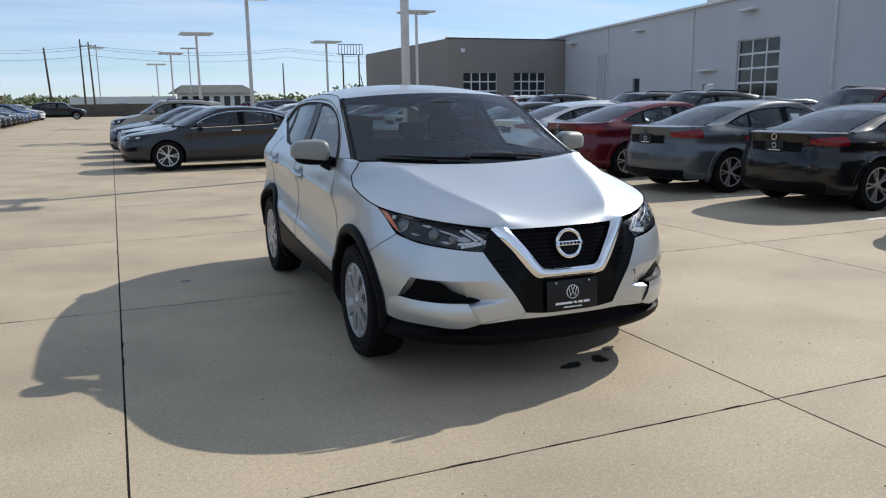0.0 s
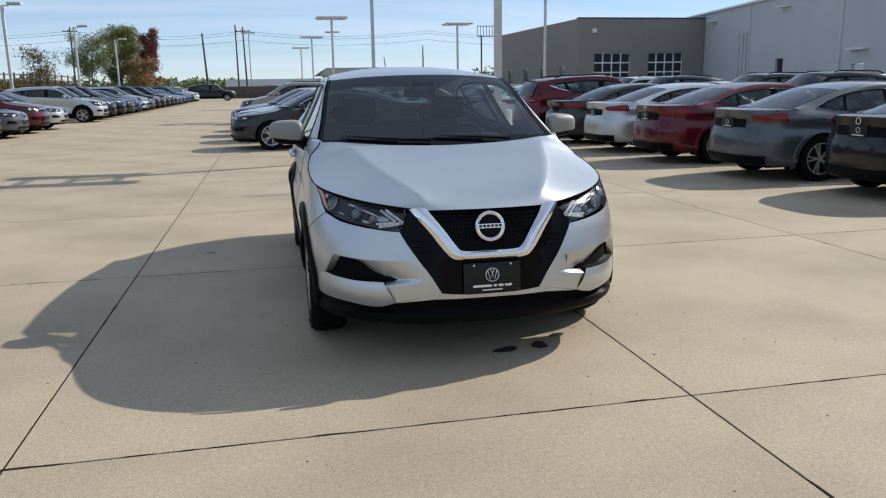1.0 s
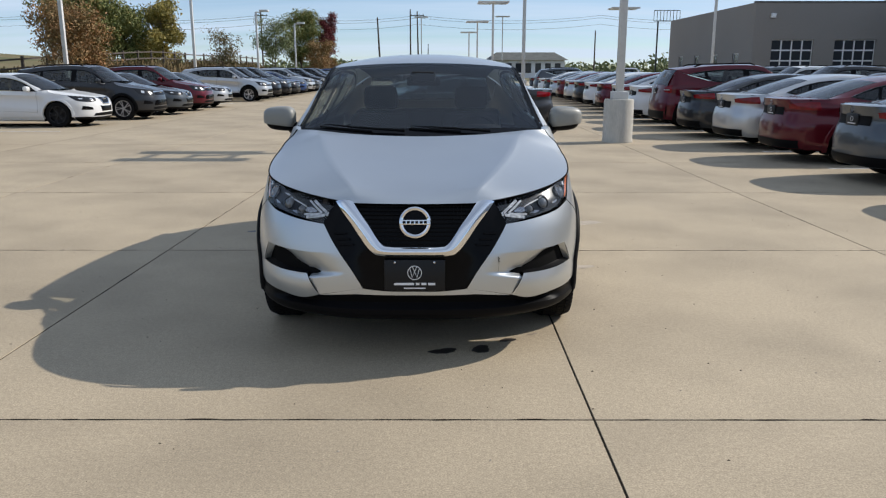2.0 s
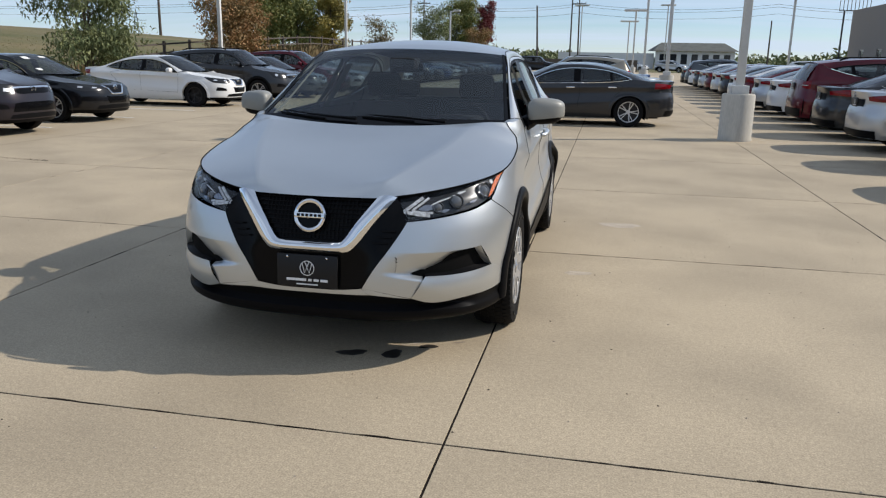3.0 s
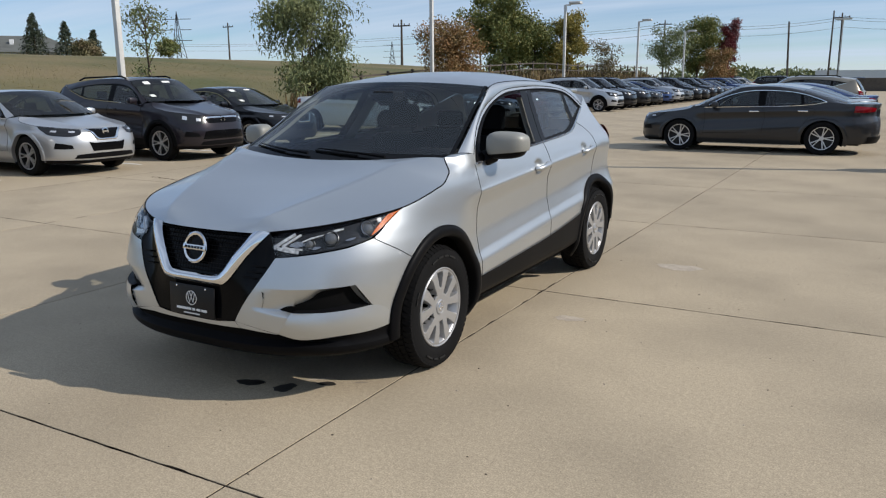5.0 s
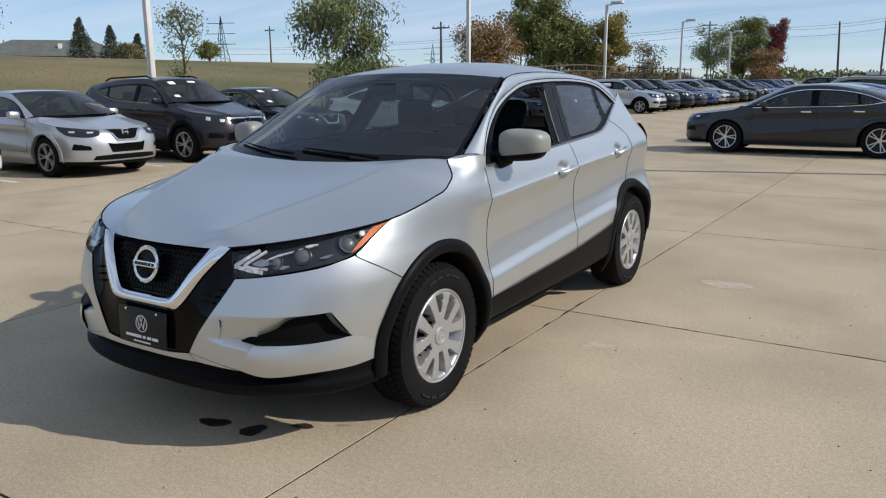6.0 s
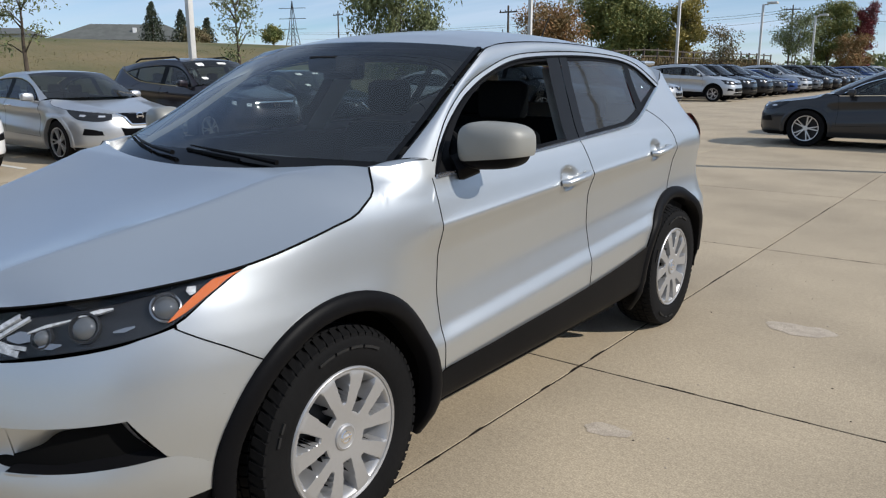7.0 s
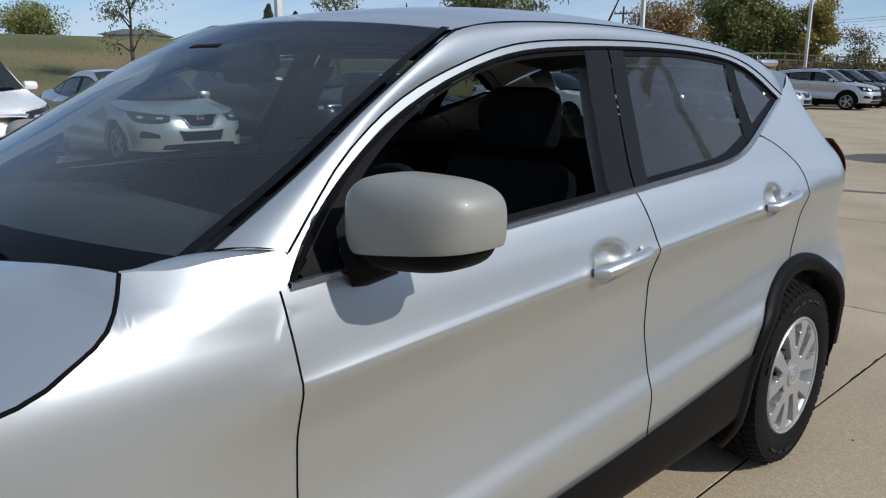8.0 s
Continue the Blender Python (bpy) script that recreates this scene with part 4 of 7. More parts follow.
panel("rear_pillar", [[[Vector(ROOF_EDGE[-1]), Vector((0.555, 3.02, 1.43)), Vector((0.60, 3.16, 1.29)), Vector((0.68, 3.30, 1.10))],
                       [skin_at(Y(2.81, 1.358)), skin_at(Y(2.93, 1.435)), skin_at(Y(3.05, 1.36)), skin_at(Y(3.26, 1.15))]]], M_SILVER)

# bonnet
edge = [skin_at(tuple(p)) for p in smooth_path(HOOD_EDGE, 40)]
MID = ((-0.822, 0.842), (-0.76, 0.872), (-0.6, 0.925), (-0.4, 0.976), (-0.15, 1.036), (0.0, 1.084), (0.08, 1.113))
rows = []
for i, e in enumerate(edge):
    v = i / (len(edge) - 1)
    yc = -0.822 + 0.897 * v
    zc = spline(MID, yc)
    cr = (0.285 + 0.365 * v ** 0.85) / max(e.x, 0.385)
    keep = step01(v / 0.12) * (1 - 0.75 * step01((v - 0.70) / 0.30))
    row = []
    for k in range(33):
        u = cr * k / 16 if k <= 16 else cr + (1 - cr) * (k - 16) / 16
        x, y = e.x * u, yc + (e.y - yc) * u * u
        zt = spline(MID, y) if y < 0.08 else 1.113 + (y - 0.08) * 0.15
        if v < 1e-6:
            zt = zc
        # the middle dips a little between two creased ridges; outside them it falls to the edge
        ridge = 0.032 * keep * (u / cr) ** 2.4 if u <= cr else 0.032 * keep
        t = max(0, (u - cr) / (1 - cr))
        fall = t ** (0.85 + 0.70 * (1 - keep))
        row.append(Vector((x, y, (zt + ridge) * (1 - fall) + e.z * fall)))
    rows.append(row)
panel("bonnet", [rows], M_SILVER, both=None)
# black cowl under the windscreen
cow = [[Vector((0.735 * u, 0.070 + 0.190 * u * u + d * 0.10, 1.080 + 0.02 * u * u * u + 0.004 * d)) for u in (k / 14 for k in range(15))] for d in (-0.5, 0.0, 0.4)]
panel("cowl", [cow], M_BLACKPLASTIC, both=None)

# roof and windscreen
re_pts = smooth_path(ROOF_EDGE[4:], 34)
rows = []
for i, e in enumerate(re_pts):
    v = i / 33
    rows.append([Vector((e.x * u, e.y - 0.10 * (1 - u * u) * (1 - v) + 0.08 * (1 - u * u) * v, e.z + (0.034 + 0.040 * math.sin(math.pi * min(1, 1.1 * v))) * (1 - abs(u) ** 2.4))) for u in (k / 12 for k in range(13))])
panel("roof", [rows], M_SILVER, both=None)
gap("roof_seam", ROOF_EDGE[4:], 0.0035, mat=M_BLACKPLASTIC)
gap("screen_seal", ROOF_EDGE[:5], 0.0035, mat=M_BLACKPLASTIC)
ws_pts = smooth_path([(0.835, 0.23, 1.058)] + ROOF_EDGE[:5], 24)


def screen_rows(shrink=1.0, lift=0.0):
    out = []
    for i, e in enumerate(ws_pts):
        v = i / 23
        out.append([Vector((e.x * shrink * u, e.y - (0.19 - 0.09 * v) * (1 - u * u) - lift, e.z + (0.002 + 0.032 * v) * (1 - u * u) + lift)) for u in (k / 12 for k in range(13))])
    return out


sw = panel("windscreen", [screen_rows(0.985, 0.004)], glass("windscreen_glass", (0.62, 0.70, 0.68), 0.012, 1.80), both=None)[0]
sw.visible_shadow = False


def border(u0, u1, rows):
    out = []
    for e, v in ((ws_pts[i], i / 23) for i in rows):
        out.append([Vector((e.x * 0.985 * u, e.y - (0.19 - 0.09 * v) * (1 - u * u) - 0.0065, e.z + (0.002 + 0.032 * v) * (1 - u * u) + 0.0065)) for u in (u0 + (u1 - u0) * k / 10 for k in range(11))])
    return out


panel("screen_border", [border(0.972, 1.0, range(24)), border(0.0, 0.972, range(0, 5))], M_GLOSSBLACK, both=None)

# side glazing
M_SATINBLACK = material("satin_black", (0.006, 0.006, 0.0065), 0.35, spec=0.16)
M_CLEAR = glass("clear_side_glass", (0.72, 0.76, 0.74))
M_TINTED = glass("tinted_side_glass", (0.34, 0.40, 0.43), 0.02, 1.95, 0.03)
win_bottom_f = [Y(0.62, 1.122), Y(1.0, 1.134), Y(1.455, 1.153)]
win_top_f = [Y(0.63, 1.165), Y(0.75, 1.262), Y(0.90, 1.347), Y(1.09, 1.419), Y(1.30, 1.463), Y(1.575, 1.482)]
win_bottom_r = [Y(1.64, 1.164), Y(1.9, 1.177), Y(2.12, 1.192), Y(2.33, 1.240)]
win_top_r = [Y(1.755, 1.482), Y(2.0, 1.485), Y(2.2, 1.479), Y(2.405, 1.464)]
win_bottom_q = [Y(2.43, 1.268), Y(2.56, 1.302), Y(2.69, 1.340)]
win_top_q = [Y(2.465, 1.452), Y(2.56, 1.428), Y(2.705, 1.348)]
g_rear = [patch(win_bottom_r, win_top_r, 20, 6, -0.006)]
g_quarter = [patch(win_bottom_q, win_top_q, 12, 4, -0.006)]
for ob in panel("rear_side_window", g_rear, M_TINTED) + panel("quarter_window", g_quarter, M_TINTED):
    ob.visible_shadow = True
bm = bmesh.new()
add_grid(bm, patch(win_bottom_f, win_top_f, 20, 6, -0.006), -1)
orient(bm)
part("front_side_window", bm, M_CLEAR, hero)
bm = bmesh.new()
add_grid(bm, patch([Y(0.9, 1.118), Y(1.2, 1.128), Y(1.42, 1.137)], [Y(0.9, 1.128), Y(1.2, 1.138), Y(1.42, 1.147)], 12, 2, -0.012), 1)
part("front_side_window", bm, M_GLASS, hero, "lowered window pane")


def frame_strip(inner, outer, off, n=50, m=3):
    return patch(inner, outer, n, m, off)


# black frames round the openings, closing on themselves
panel("window_frame", [frame_strip(win_bottom_f, [Y(0.53, 1.092), Y(0.95, 1.111), Y(1.475, 1.134)], -0.003),
                       frame_strip(win_top_f, [Y(0.53, 1.105), Y(0.70, 1.250), Y(0.87, 1.343), Y(1.07, 1.418), Y(1.30, 1.472), Y(1.59, 1.493)], -0.003),
                       patch([Y(0.53, 1.092), Y(0.535, 1.098), Y(0.53, 1.105)], [Y(0.62, 1.122), Y(0.625, 1.145), Y(0.63, 1.165)], 8, 6, -0.003),
                       ], M_BLACKPLASTIC)
panel("centre_pillar", [patch([Y(1.452, 1.136), Y(1.51, 1.30), Y(1.572, 1.492)], [Y(1.566, 1.141), Y(1.622, 1.30), Y(1.684, 1.496)], 12, 4, 0.0)], M_SATINBLACK)
panel("centre_pillar", [patch([Y(1.574, 1.141), Y(1.630, 1.30), Y(1.692, 1.496)], [Y(1.642, 1.145), Y(1.70, 1.30), Y(1.762, 1.498)], 12, 4, 0.0)], M_SATINBLACK)
panel("window_frame", [frame_strip(win_bottom_r, [Y(1.63, 1.144), Y(1.9, 1.156), Y(2.13, 1.170), Y(2.36, 1.214)], -0.003),
                       frame_strip(win_top_r, [Y(1.755, 1.499), Y(2.0, 1.500), Y(2.2, 1.494), Y(2.42, 1.478)], -0.003),
                       patch([Y(2.33, 1.210), Y(2.37, 1.34), Y(2.405, 1.480)], [Y(2.43, 1.238), Y(2.45, 1.34), Y(2.468, 1.468)], 10, 3, -0.002)], M_BLACKPLASTIC)
panel("window_frame", [frame_strip(win_bottom_q, [Y(2.42, 1.236), Y(2.56, 1.276), Y(2.76, 1.340)], -0.003),
                       frame_strip(win_top_q, [Y(2.45, 1.472), Y(2.60, 1.430), Y(2.76, 1.340)], -0.003)], M_BLACKPLASTIC)
gap("window_line_trim", BELT, 0.0085, mat=material("satin_trim", (0.62, 0.62, 0.63), 0.22, 0.95), off=0.002)
gap("window_top_trim", WIN_TOP, 0.006, mat=M_BLACKPLASTIC, off=0.0)

# dark sills, arches
sill_top = [Y(0.44, 0.412), Y(0.9, 0.438), Y(1.5, 0.468), Y(2.0, 0.513), Y(2.23, 0.545)]
sill_mid = [Y(0.42, 0.33), Y(0.9, 0.335), Y(1.5, 0.34), Y(2.0, 0.345), Y(2.26, 0.35)]
sill_bot = [Y(0.42, 0.255), Y(0.9, 0.255), Y(1.5, 0.255), Y(2.0, 0.255), Y(2.26, 0.26)]
panel("sill_cladding", [patch(sill_top, sill_mid, 36, 4, 0.010), patch(sill_mid, sill_bot, 36, 4, lambda u, t: 0.010 - 0.05 * t * t)], M_BLACKPLASTIC)


def arch_grid(yc, a0, a1):
    rows = []
    for r, off in ((0.408, -0.05), (0.404, 0.004), (0.408, 0.012), (0.420, 0.018), (0.440, 0.020), (0.458, 0.015), (0.466, 0.008), (0.467, -0.004)):
        rows.append([skin_at(Y(yc + r * math.cos(radians(a)), max(0.19, AXLE_Z + r * math.sin(radians(a)))), off) for a in (a0 + (a1 - a0) * k / 40 for k in range(41))])
    return rows


panel("wheel_arch_trim", [arch_grid(0, -20, 186)], M_BLACKPLASTIC)
panel("wheel_arch_trim", [arch_grid(WB, 4, 200)], M_BLACKPLASTIC)
for yc in (0, WB):
    for s in (1, -1):
        bm = bmesh.new()
        rows = [[Vector((x, yc + 0.43 * math.cos(radians(a)), AXLE_Z + 0.43 * math.sin(radians(a)))) for a in range(-10, 196, 10)] for x in (0.895, 0.58)]
        add_grid(bm, rows, s)
        rows = [[Vector((0.60, yc + r * math.cos(radians(a)), AXLE_Z + r * math.sin(radians(a)))) for a in range(-10, 196, 10)] for r in (0.43, 0.02)]
        add_grid(bm, rows, s)
        part("wheel_well_liner", bm, M_WELL, hero)

# nose
top_edge = [X(0.47, 0.738), X(0.60, 0.752), X(0.75, 0.778), Y(-0.56, 0.798), Y(-0.50, 0.812)]
mid_edge = [X(0.385, 0.597), X(0.58, 0.595), X(0.80, 0.604), Y(-0.46, 0.622), Y(-0.352, 0.640)]
WING_END = Y(-0.448, 0.440)
MIDS = [tuple(p) for p in smooth_path(mid_edge, 61)]
i1 = min(range(61), key=lambda i: abs(MIDS[i][0] - X(0.58, 0.595)[0]))
i2 = min(range(61), key=lambda i: abs(MIDS[i][0] - X(0.80, 0.604)[0]))
fender_edge = [Y(-0.445, 0.7785), Y(-0.39, 0.745), Y(-0.345, 0.7175), Y(-0.30, 0.690)]
bumper = [patch([tuple(p) for p in smooth_path(top_edge, 24)] + fender_edge, mid_edge, 48, 10),
          patch([X(0.385, 0.597), X(0.33, 0.52), X(0.268, 0.418)], [X(0.58, 0.595), X(0.565, 0.483), X(0.50, 0.372)], 48, 12, lambda u, t: -0.048 * step01((t - 0.12) / 0.85) * (u / 0.50 if u < 0.50 else max(0, 1 - (u - 0.50) / 0.085))),
          patch(MIDS[i1:i2 + 1], [X(0.566, 0.483), X(0.645, 0.540), X(0.695, 0.583), X(0.80, 0.600)], 28, 6, lambda u, t: -0.048 * t * (1 - 0.6 * u)),
          patch([X(0.565, 0.481), X(0.70, 0.480), X(0.80, 0.486), Y(-0.56, 0.492), Y(-0.50, 0.474), WING_END], [X(0.50, 0.372), X(0.60, 0.345), X(0.74, 0.356), Y(-0.56, 0.362), Y(-0.455, 0.375)], 30, 8, lambda u, t: 0.012 * math.sin(math.pi * t) * (1 - u ** 4)),
          patch(MIDS[i2:], [Y(-0.56, 0.492), Y(-0.50, 0.474), WING_END], 16, 8),
          patch([X(0.80, 0.604), Y(-0.61, 0.55), Y(-0.56, 0.492)], [X(0.79, 0.600), Y(-0.625, 0.55), Y(-0.575, 0.494)], 8, 2, lambda u, t: -0.03 * t),
          patch([X(0.0, 0.404), X(0.14, 0.405), X(0.268, 0.418)], [X(0.0, 0.384), X(0.14, 0.384), X(0.30, 0.387)], 12, 2, 0.004),
          patch([X(0.268, 0.418), X(0.29, 0.415)], [X(0.30, 0.387), X(0.50, 0.370)], 8, 3, 0.002)]
panel("front_bumper", bumper, M_SILVER, both=None)
panel("fog_recess", [patch([X(0.568, 0.484), X(0.645, 0.541), X(0.695, 0.584), X(0.80, 0.602)], [X(0.568, 0.477), X(0.70, 0.477), Y(-0.555, 0.490)], 20, 10, lambda u, t: -0.05 * (1 - 0.6 * u) * (1 - t) - 0.05 * math.sin(math.pi * t) ** 0.6 * min(1, u * 3))], M_BLACKPLASTIC)
panel("fog_blank", [patch([X(0.71, 0.550), X(0.78, 0.565)], [X(0.71, 0.512), X(0.79, 0.512)], 10, 5, -0.040)], M_GLOSSBLACK)
# sliver in body paint, added to draw the highlight at the pocket's lower edge
panel("fog_highlight", [patch([X(0.57, 0.4795), X(0.60, 0.4785), X(0.65, 0.478)], [X(0.575, 0.475), X(0.60, 0.473), X(0.65, 0.475)], 12, 2, 0.003)], M_SILVER)
chrome_in = [X(0.318, 0.846), X(0.24, 0.742), X(0.172, 0.648), X(0.13, 0.632), X(0.0, 0.630)]
chrome_out = [X(0.408, 0.846), X(0.32, 0.738), X(0.225, 0.614), X(0.17, 0.590), X(0.0, 0.588)]
panel("chrome_grille_trim", [patch(chrome_in, chrome_out, 40, 6, lambda u, t: 0.006 + 0.016 * math.sin(math.pi * t))], M_CHROME, both=None)
panel("grille", [patch([X(0.0, 0.850), X(0.0, 0.74), X(0.0, 0.625)], [X(0.325, 0.850), X(0.25, 0.745), X(0.165, 0.632)], 14, 12, -0.022)], M_GLOSSBLACK, both=None)
bm = bmesh.new()
for k in range(10):
    z = 0.646 + 0.021 * k
    xe = 0.175 + (z - 0.632) * 0.64
    for s in (1, -1):
        add_tube(bm, [(p.x * s, p.y, p.z) for p in (skin_at(X(xe * q / 8, z), -0.014) for q in range(9))], 0.0028, 4, caps=False)
for k in range(-16, 17):
    x0 = 0.02 * k
    pts = [(x0, z) for z in (0.64, 0.70, 0.76, 0.84) if abs(x0) < 0.165 + (z - 0.632) * 0.64]
    if len(pts) > 1:
        add_tube(bm, [Vector((math.copysign(1, x0) * skin_at(X(abs(x0), z), -0.014).x, skin_at(X(abs(x0), z), -0.014).y, z)) for x0, z in pts], 0.0022, 4, caps=False)
part("grille_mesh", bm, M_BLACKPLASTIC, hero)
panel("grille_surround", [patch(chrome_out, [X(0.455, 0.80), X(0.47, 0.738), X(0.385, 0.600), X(0.268, 0.418), X(0.0, 0.404)], 40, 8, lambda u, t: -0.004 - 0.010 * math.sin(math.pi * t))], M_GLOSSBLACK, both=None)
panel("grille_surround", [patch([X(0.0, 0.862), X(0.2, 0.862), X(0.40, 0.862)], [X(0.0, 0.838), X(0.2, 0.838), X(0.40, 0.838)], 12, 3, -0.012)], M_GLOSSBLACK, both=None)
for z in (0.645, 0.672, 0.70):
    panel("vent_slat", [patch([X(0.315 + (z - 0.645) * 0.75, z), X(0.385 + (z - 0.645) * 0.6, z)], [X(0.315 + (z - 0.645) * 0.75, z - 0.008), X(0.385 + (z - 0.645) * 0.6, z - 0.008)], 6, 1, 0.002)], M_BLACKPLASTIC)
low_top = [X(0.0, 0.386), X(0.26, 0.386), X(0.50, 0.370), X(0.60, 0.343), X(0.74, 0.354), Y(-0.56, 0.360), Y(-0.44, 0.374)]
low_mid = [X(0.0, 0.300), X(0.26, 0.300), X(0.50, 0.303), X(0.62, 0.307), X(0.76, 0.300), Y(-0.52, 0.300), Y(-0.43, 0.305)]
low_bot = [X(0.0, 0.195), X(0.26, 0.195), X(0.50, 0.198), X(0.62, 0.200), X(0.76, 0.205), Y(-0.50, 0.210), Y(-0.43, 0.220)]
panel("lower_intake", [patch(low_top, low_mid, 44, 8, lambda u, t: -0.045 * math.sin(math.pi * t) * (1 if u < 0.55 else max(0.2, 1 - (u - 0.55) * 4)))], M_BLACKPLASTIC, both=None)
panel("front_lip", [patch(low_mid, low_bot, 44, 6, lambda u, t: 0.012 * math.sin(math.pi * min(1, t * 1.2)) - 0.04 * t * t)], M_BLACKPLASTIC, both=None)

# headlamps
M_BOWL = material("lamp_bowl", (0.34, 0.34, 0.35), 0.18, 0.9)
M_RUNLIGHT = material("running_light_white", (0.66, 0.68, 0.70), 0.25, vary=0.45, scale=70, fine=160, coat=0.5)
lamp_low = [X(0.455, 0.752), X(0.60, 0.764), X(0.75, 0.790), Y(-0.53, 0.812), Y(-0.47, 0.838), Y(-0.39, 0.886), Y(-0.305, 0.930)]
lamp_top = [X(0.420, 0.836), X(0.50, 0.852), X(0.60, 0.868), X(0.70, 0.886), X(0.77, 0.903), Y(-0.292, 0.932)]
M_SMOKE = material("smoked_lamp_body", (0.030, 0.031, 0.033), 0.3, 0.5, spec=0.4)
M_PROJECTOR = material("projector_glass", (0.10, 0.105, 0.11), 0.06, 0.2, coat=1.0)
LOWS, TOPS = smooth_path(lamp_low, 81), smooth_path(lamp_top, 81)
for s, obs in zip((1, -1), panel("headlamp", [patch([X(0.465, 0.740)] + lamp_low[1:], lamp_top, 36, 8, -0.030)], M_SMOKE)):
    def lamp_pt(u, t, off):
        k = min(79, int(u * 80))
        f = u * 80 - k
        a = LOWS[k].lerp(LOWS[k + 1], f).lerp(TOPS[k].lerp(TOPS[k + 1], f), t)
        q = skin_at(tuple(a), off)
        return Vector((q.x * s, q.y, q.z))

    def lamp_strip(name, pts, wd, off, mat, label=""):
        """A flat bar through places (u, t) of the lamp."""
        q = [lamp_pt(u, t, off) for u, t in pts]
        bm = bmesh.new()
        rows = []
        for i, p in enumerate(q):
            d = (q[min(i + 1, len(q) - 1)] - q[max(i - 1, 0)]).normalized()
            n = (lamp_pt(*pts[i], off + 0.01) - p).normalized()
            c = d.cross(n).normalized()
            w2 = wd if not isinstance(wd, (list, tuple)) else wd[i]
            rows.append([p - c * w2 - n * 0.008, p - c * w2, p + c * w2, p + c * w2 - n * 0.008])
        add_grid(bm, rows, 1)
        orient(bm)
        return part(name, bm, mat, obs, label, smooth=0)

    bm = bmesh.new()
    add_grid(bm, patch([X(0.465, 0.740)] + lamp_low[1:], lamp_top, 36, 8, 0.003), s)
    orient(bm)
    lens = part("lens", bm, glass("lamp_lens", (0.95, 0.955, 0.96), 0.02, 1.45), obs)
    lens.visible_shadow = False
    lamp_strip("running_light", [(0.155, 0.95), (0.08, 0.68), (0.012, 0.42)], 0.0070, -0.006, M_RUNLIGHT)
    lamp_strip("running_light", [(0.195, 0.90), (0.12, 0.63), (0.062, 0.42)], 0.0050, -0.008, M_RUNLIGHT)
    lamp_strip("running_light", [(0.012, 0.40), (0.09, 0.20), (0.17, 0.06)], 0.0075, -0.006, M_RUNLIGHT)
    lamp_strip("running_light", [(0.062, 0.40), (0.12, 0.27), (0.20, 0.18)], 0.0050, -0.008, M_RUNLIGHT)
    lamp_strip("reflector", [(0.11, 0.46), (0.16, 0.47), (0.22, 0.46)], [0.004, 0.016, 0.010], -0.016, M_BOWL)
    lamp_strip("reflector", [(0.20, 0.55), (0.27, 0.66), (0.36, 0.74)], [0.002, 0.004, 0.002], -0.010, M_RUNLIGHT)
    lamp_strip("reflector", [(0.38, 0.80), (0.45, 0.84), (0.50, 0.84)], [0.002, 0.006, 0.002], -0.012, M_RUNLIGHT)
    lamp_strip("reflector", [(0.24, 0.20), (0.29, 0.19), (0.33, 0.20)], [0.002, 0.008, 0.002], -0.014, M_BOWL)
    lamp_strip("reflector", [(0.52, 0.28), (0.56, 0.27), (0.60, 0.29)], [0.002, 0.006, 0.002], -0.014, M_BOWL)
    for u, t, r, ringmat in ((0.25, 0.42, 0.026, M_SMOKE), (0.41, 0.52, 0.036, M_BOWL), (0.70, 0.56, 0.036, M_BOWL)):
        c = lamp_pt(u, t, -0.022)
        nn = (lamp_pt(u, t, 0.02) - c).normalized()
        mat = Matrix.Translation(c) @ nn.to_track_quat("Z", "Y").to_matrix().to_4x4()
        bm = bmesh.new()
        add_lathe(bm, [(r * 0.84, 0.004), (r * 0.6, 0.014), (r * 0.3, 0.019), (0.001, 0.020)], 24, "z")
        bmesh.ops.transform(bm, matrix=mat, verts=bm.verts)
        part("projector", bm, M_PROJECTOR, obs)
        bm = bmesh.new()
        add_lathe(bm, [(r * 1.12, -0.004), (r * 1.10, 0.008), (r * 0.98, 0.010), (r * 0.86, 0.002)], 24, "z")
        bmesh.ops.transform(bm, matrix=mat, verts=bm.verts)
        part("projector_ring", bm, ringmat if u > 0.6 else M_SMOKE, obs)
    lamp_strip("reflector", [(0.765, 0.86), (0.79, 0.74), (0.80, 0.60)], [0.006, 0.014, 0.004], -0.006, M_RUNLIGHT)
    bm = bmesh.new()
    add_grid(bm, [[lamp_pt(u0 - 0.035 + 0.10 * t + 0.185 * i / 8 * (1.0 - 0.3 * t), t, -0.004) for i in range(9)] for t, u0 in ((0.10, 0.735), (0.3, 0.755), (0.5, 0.775), (0.7, 0.795), (0.9, 0.81))], 1)
    orient(bm)
    part("indicator", bm, M_AMBER, obs, "deep orange indicator lens")

# badge and plate
bm = bmesh.new()
add_lathe(bm, [(0.078, 0.0), (0.080, -0.014), (0.072, -0.020), (0.062, -0.016), (0.060, 0.0)], 36, "y")
add_box(bm, (-0.078, -0.022, -0.013), (0.078, -0.004, 0.013), 0.004)
badge = part("front_badge", bm, M_CHROME, hero, "chrome ring badge with a bar")
badge.location, badge.rotation_euler = (0.002, -0.872, 0.755), (radians(-14), 0, 0)
bm = bmesh.new()
for k in range(6):
    add_box(bm, (-0.062 + 0.0215 * k, -0.0235, -0.0065), (-0.047 + 0.0215 * k, -0.0215, 0.0065))
part("badge_print", bm, M_GLOSSBLACK, badge)
bm = bmesh.new()
add_lathe(bm, [(0.060, -0.001), (0.001, -0.004)], 30, "y")
part("badge_backing", bm, M_GLOSSBLACK, badge)
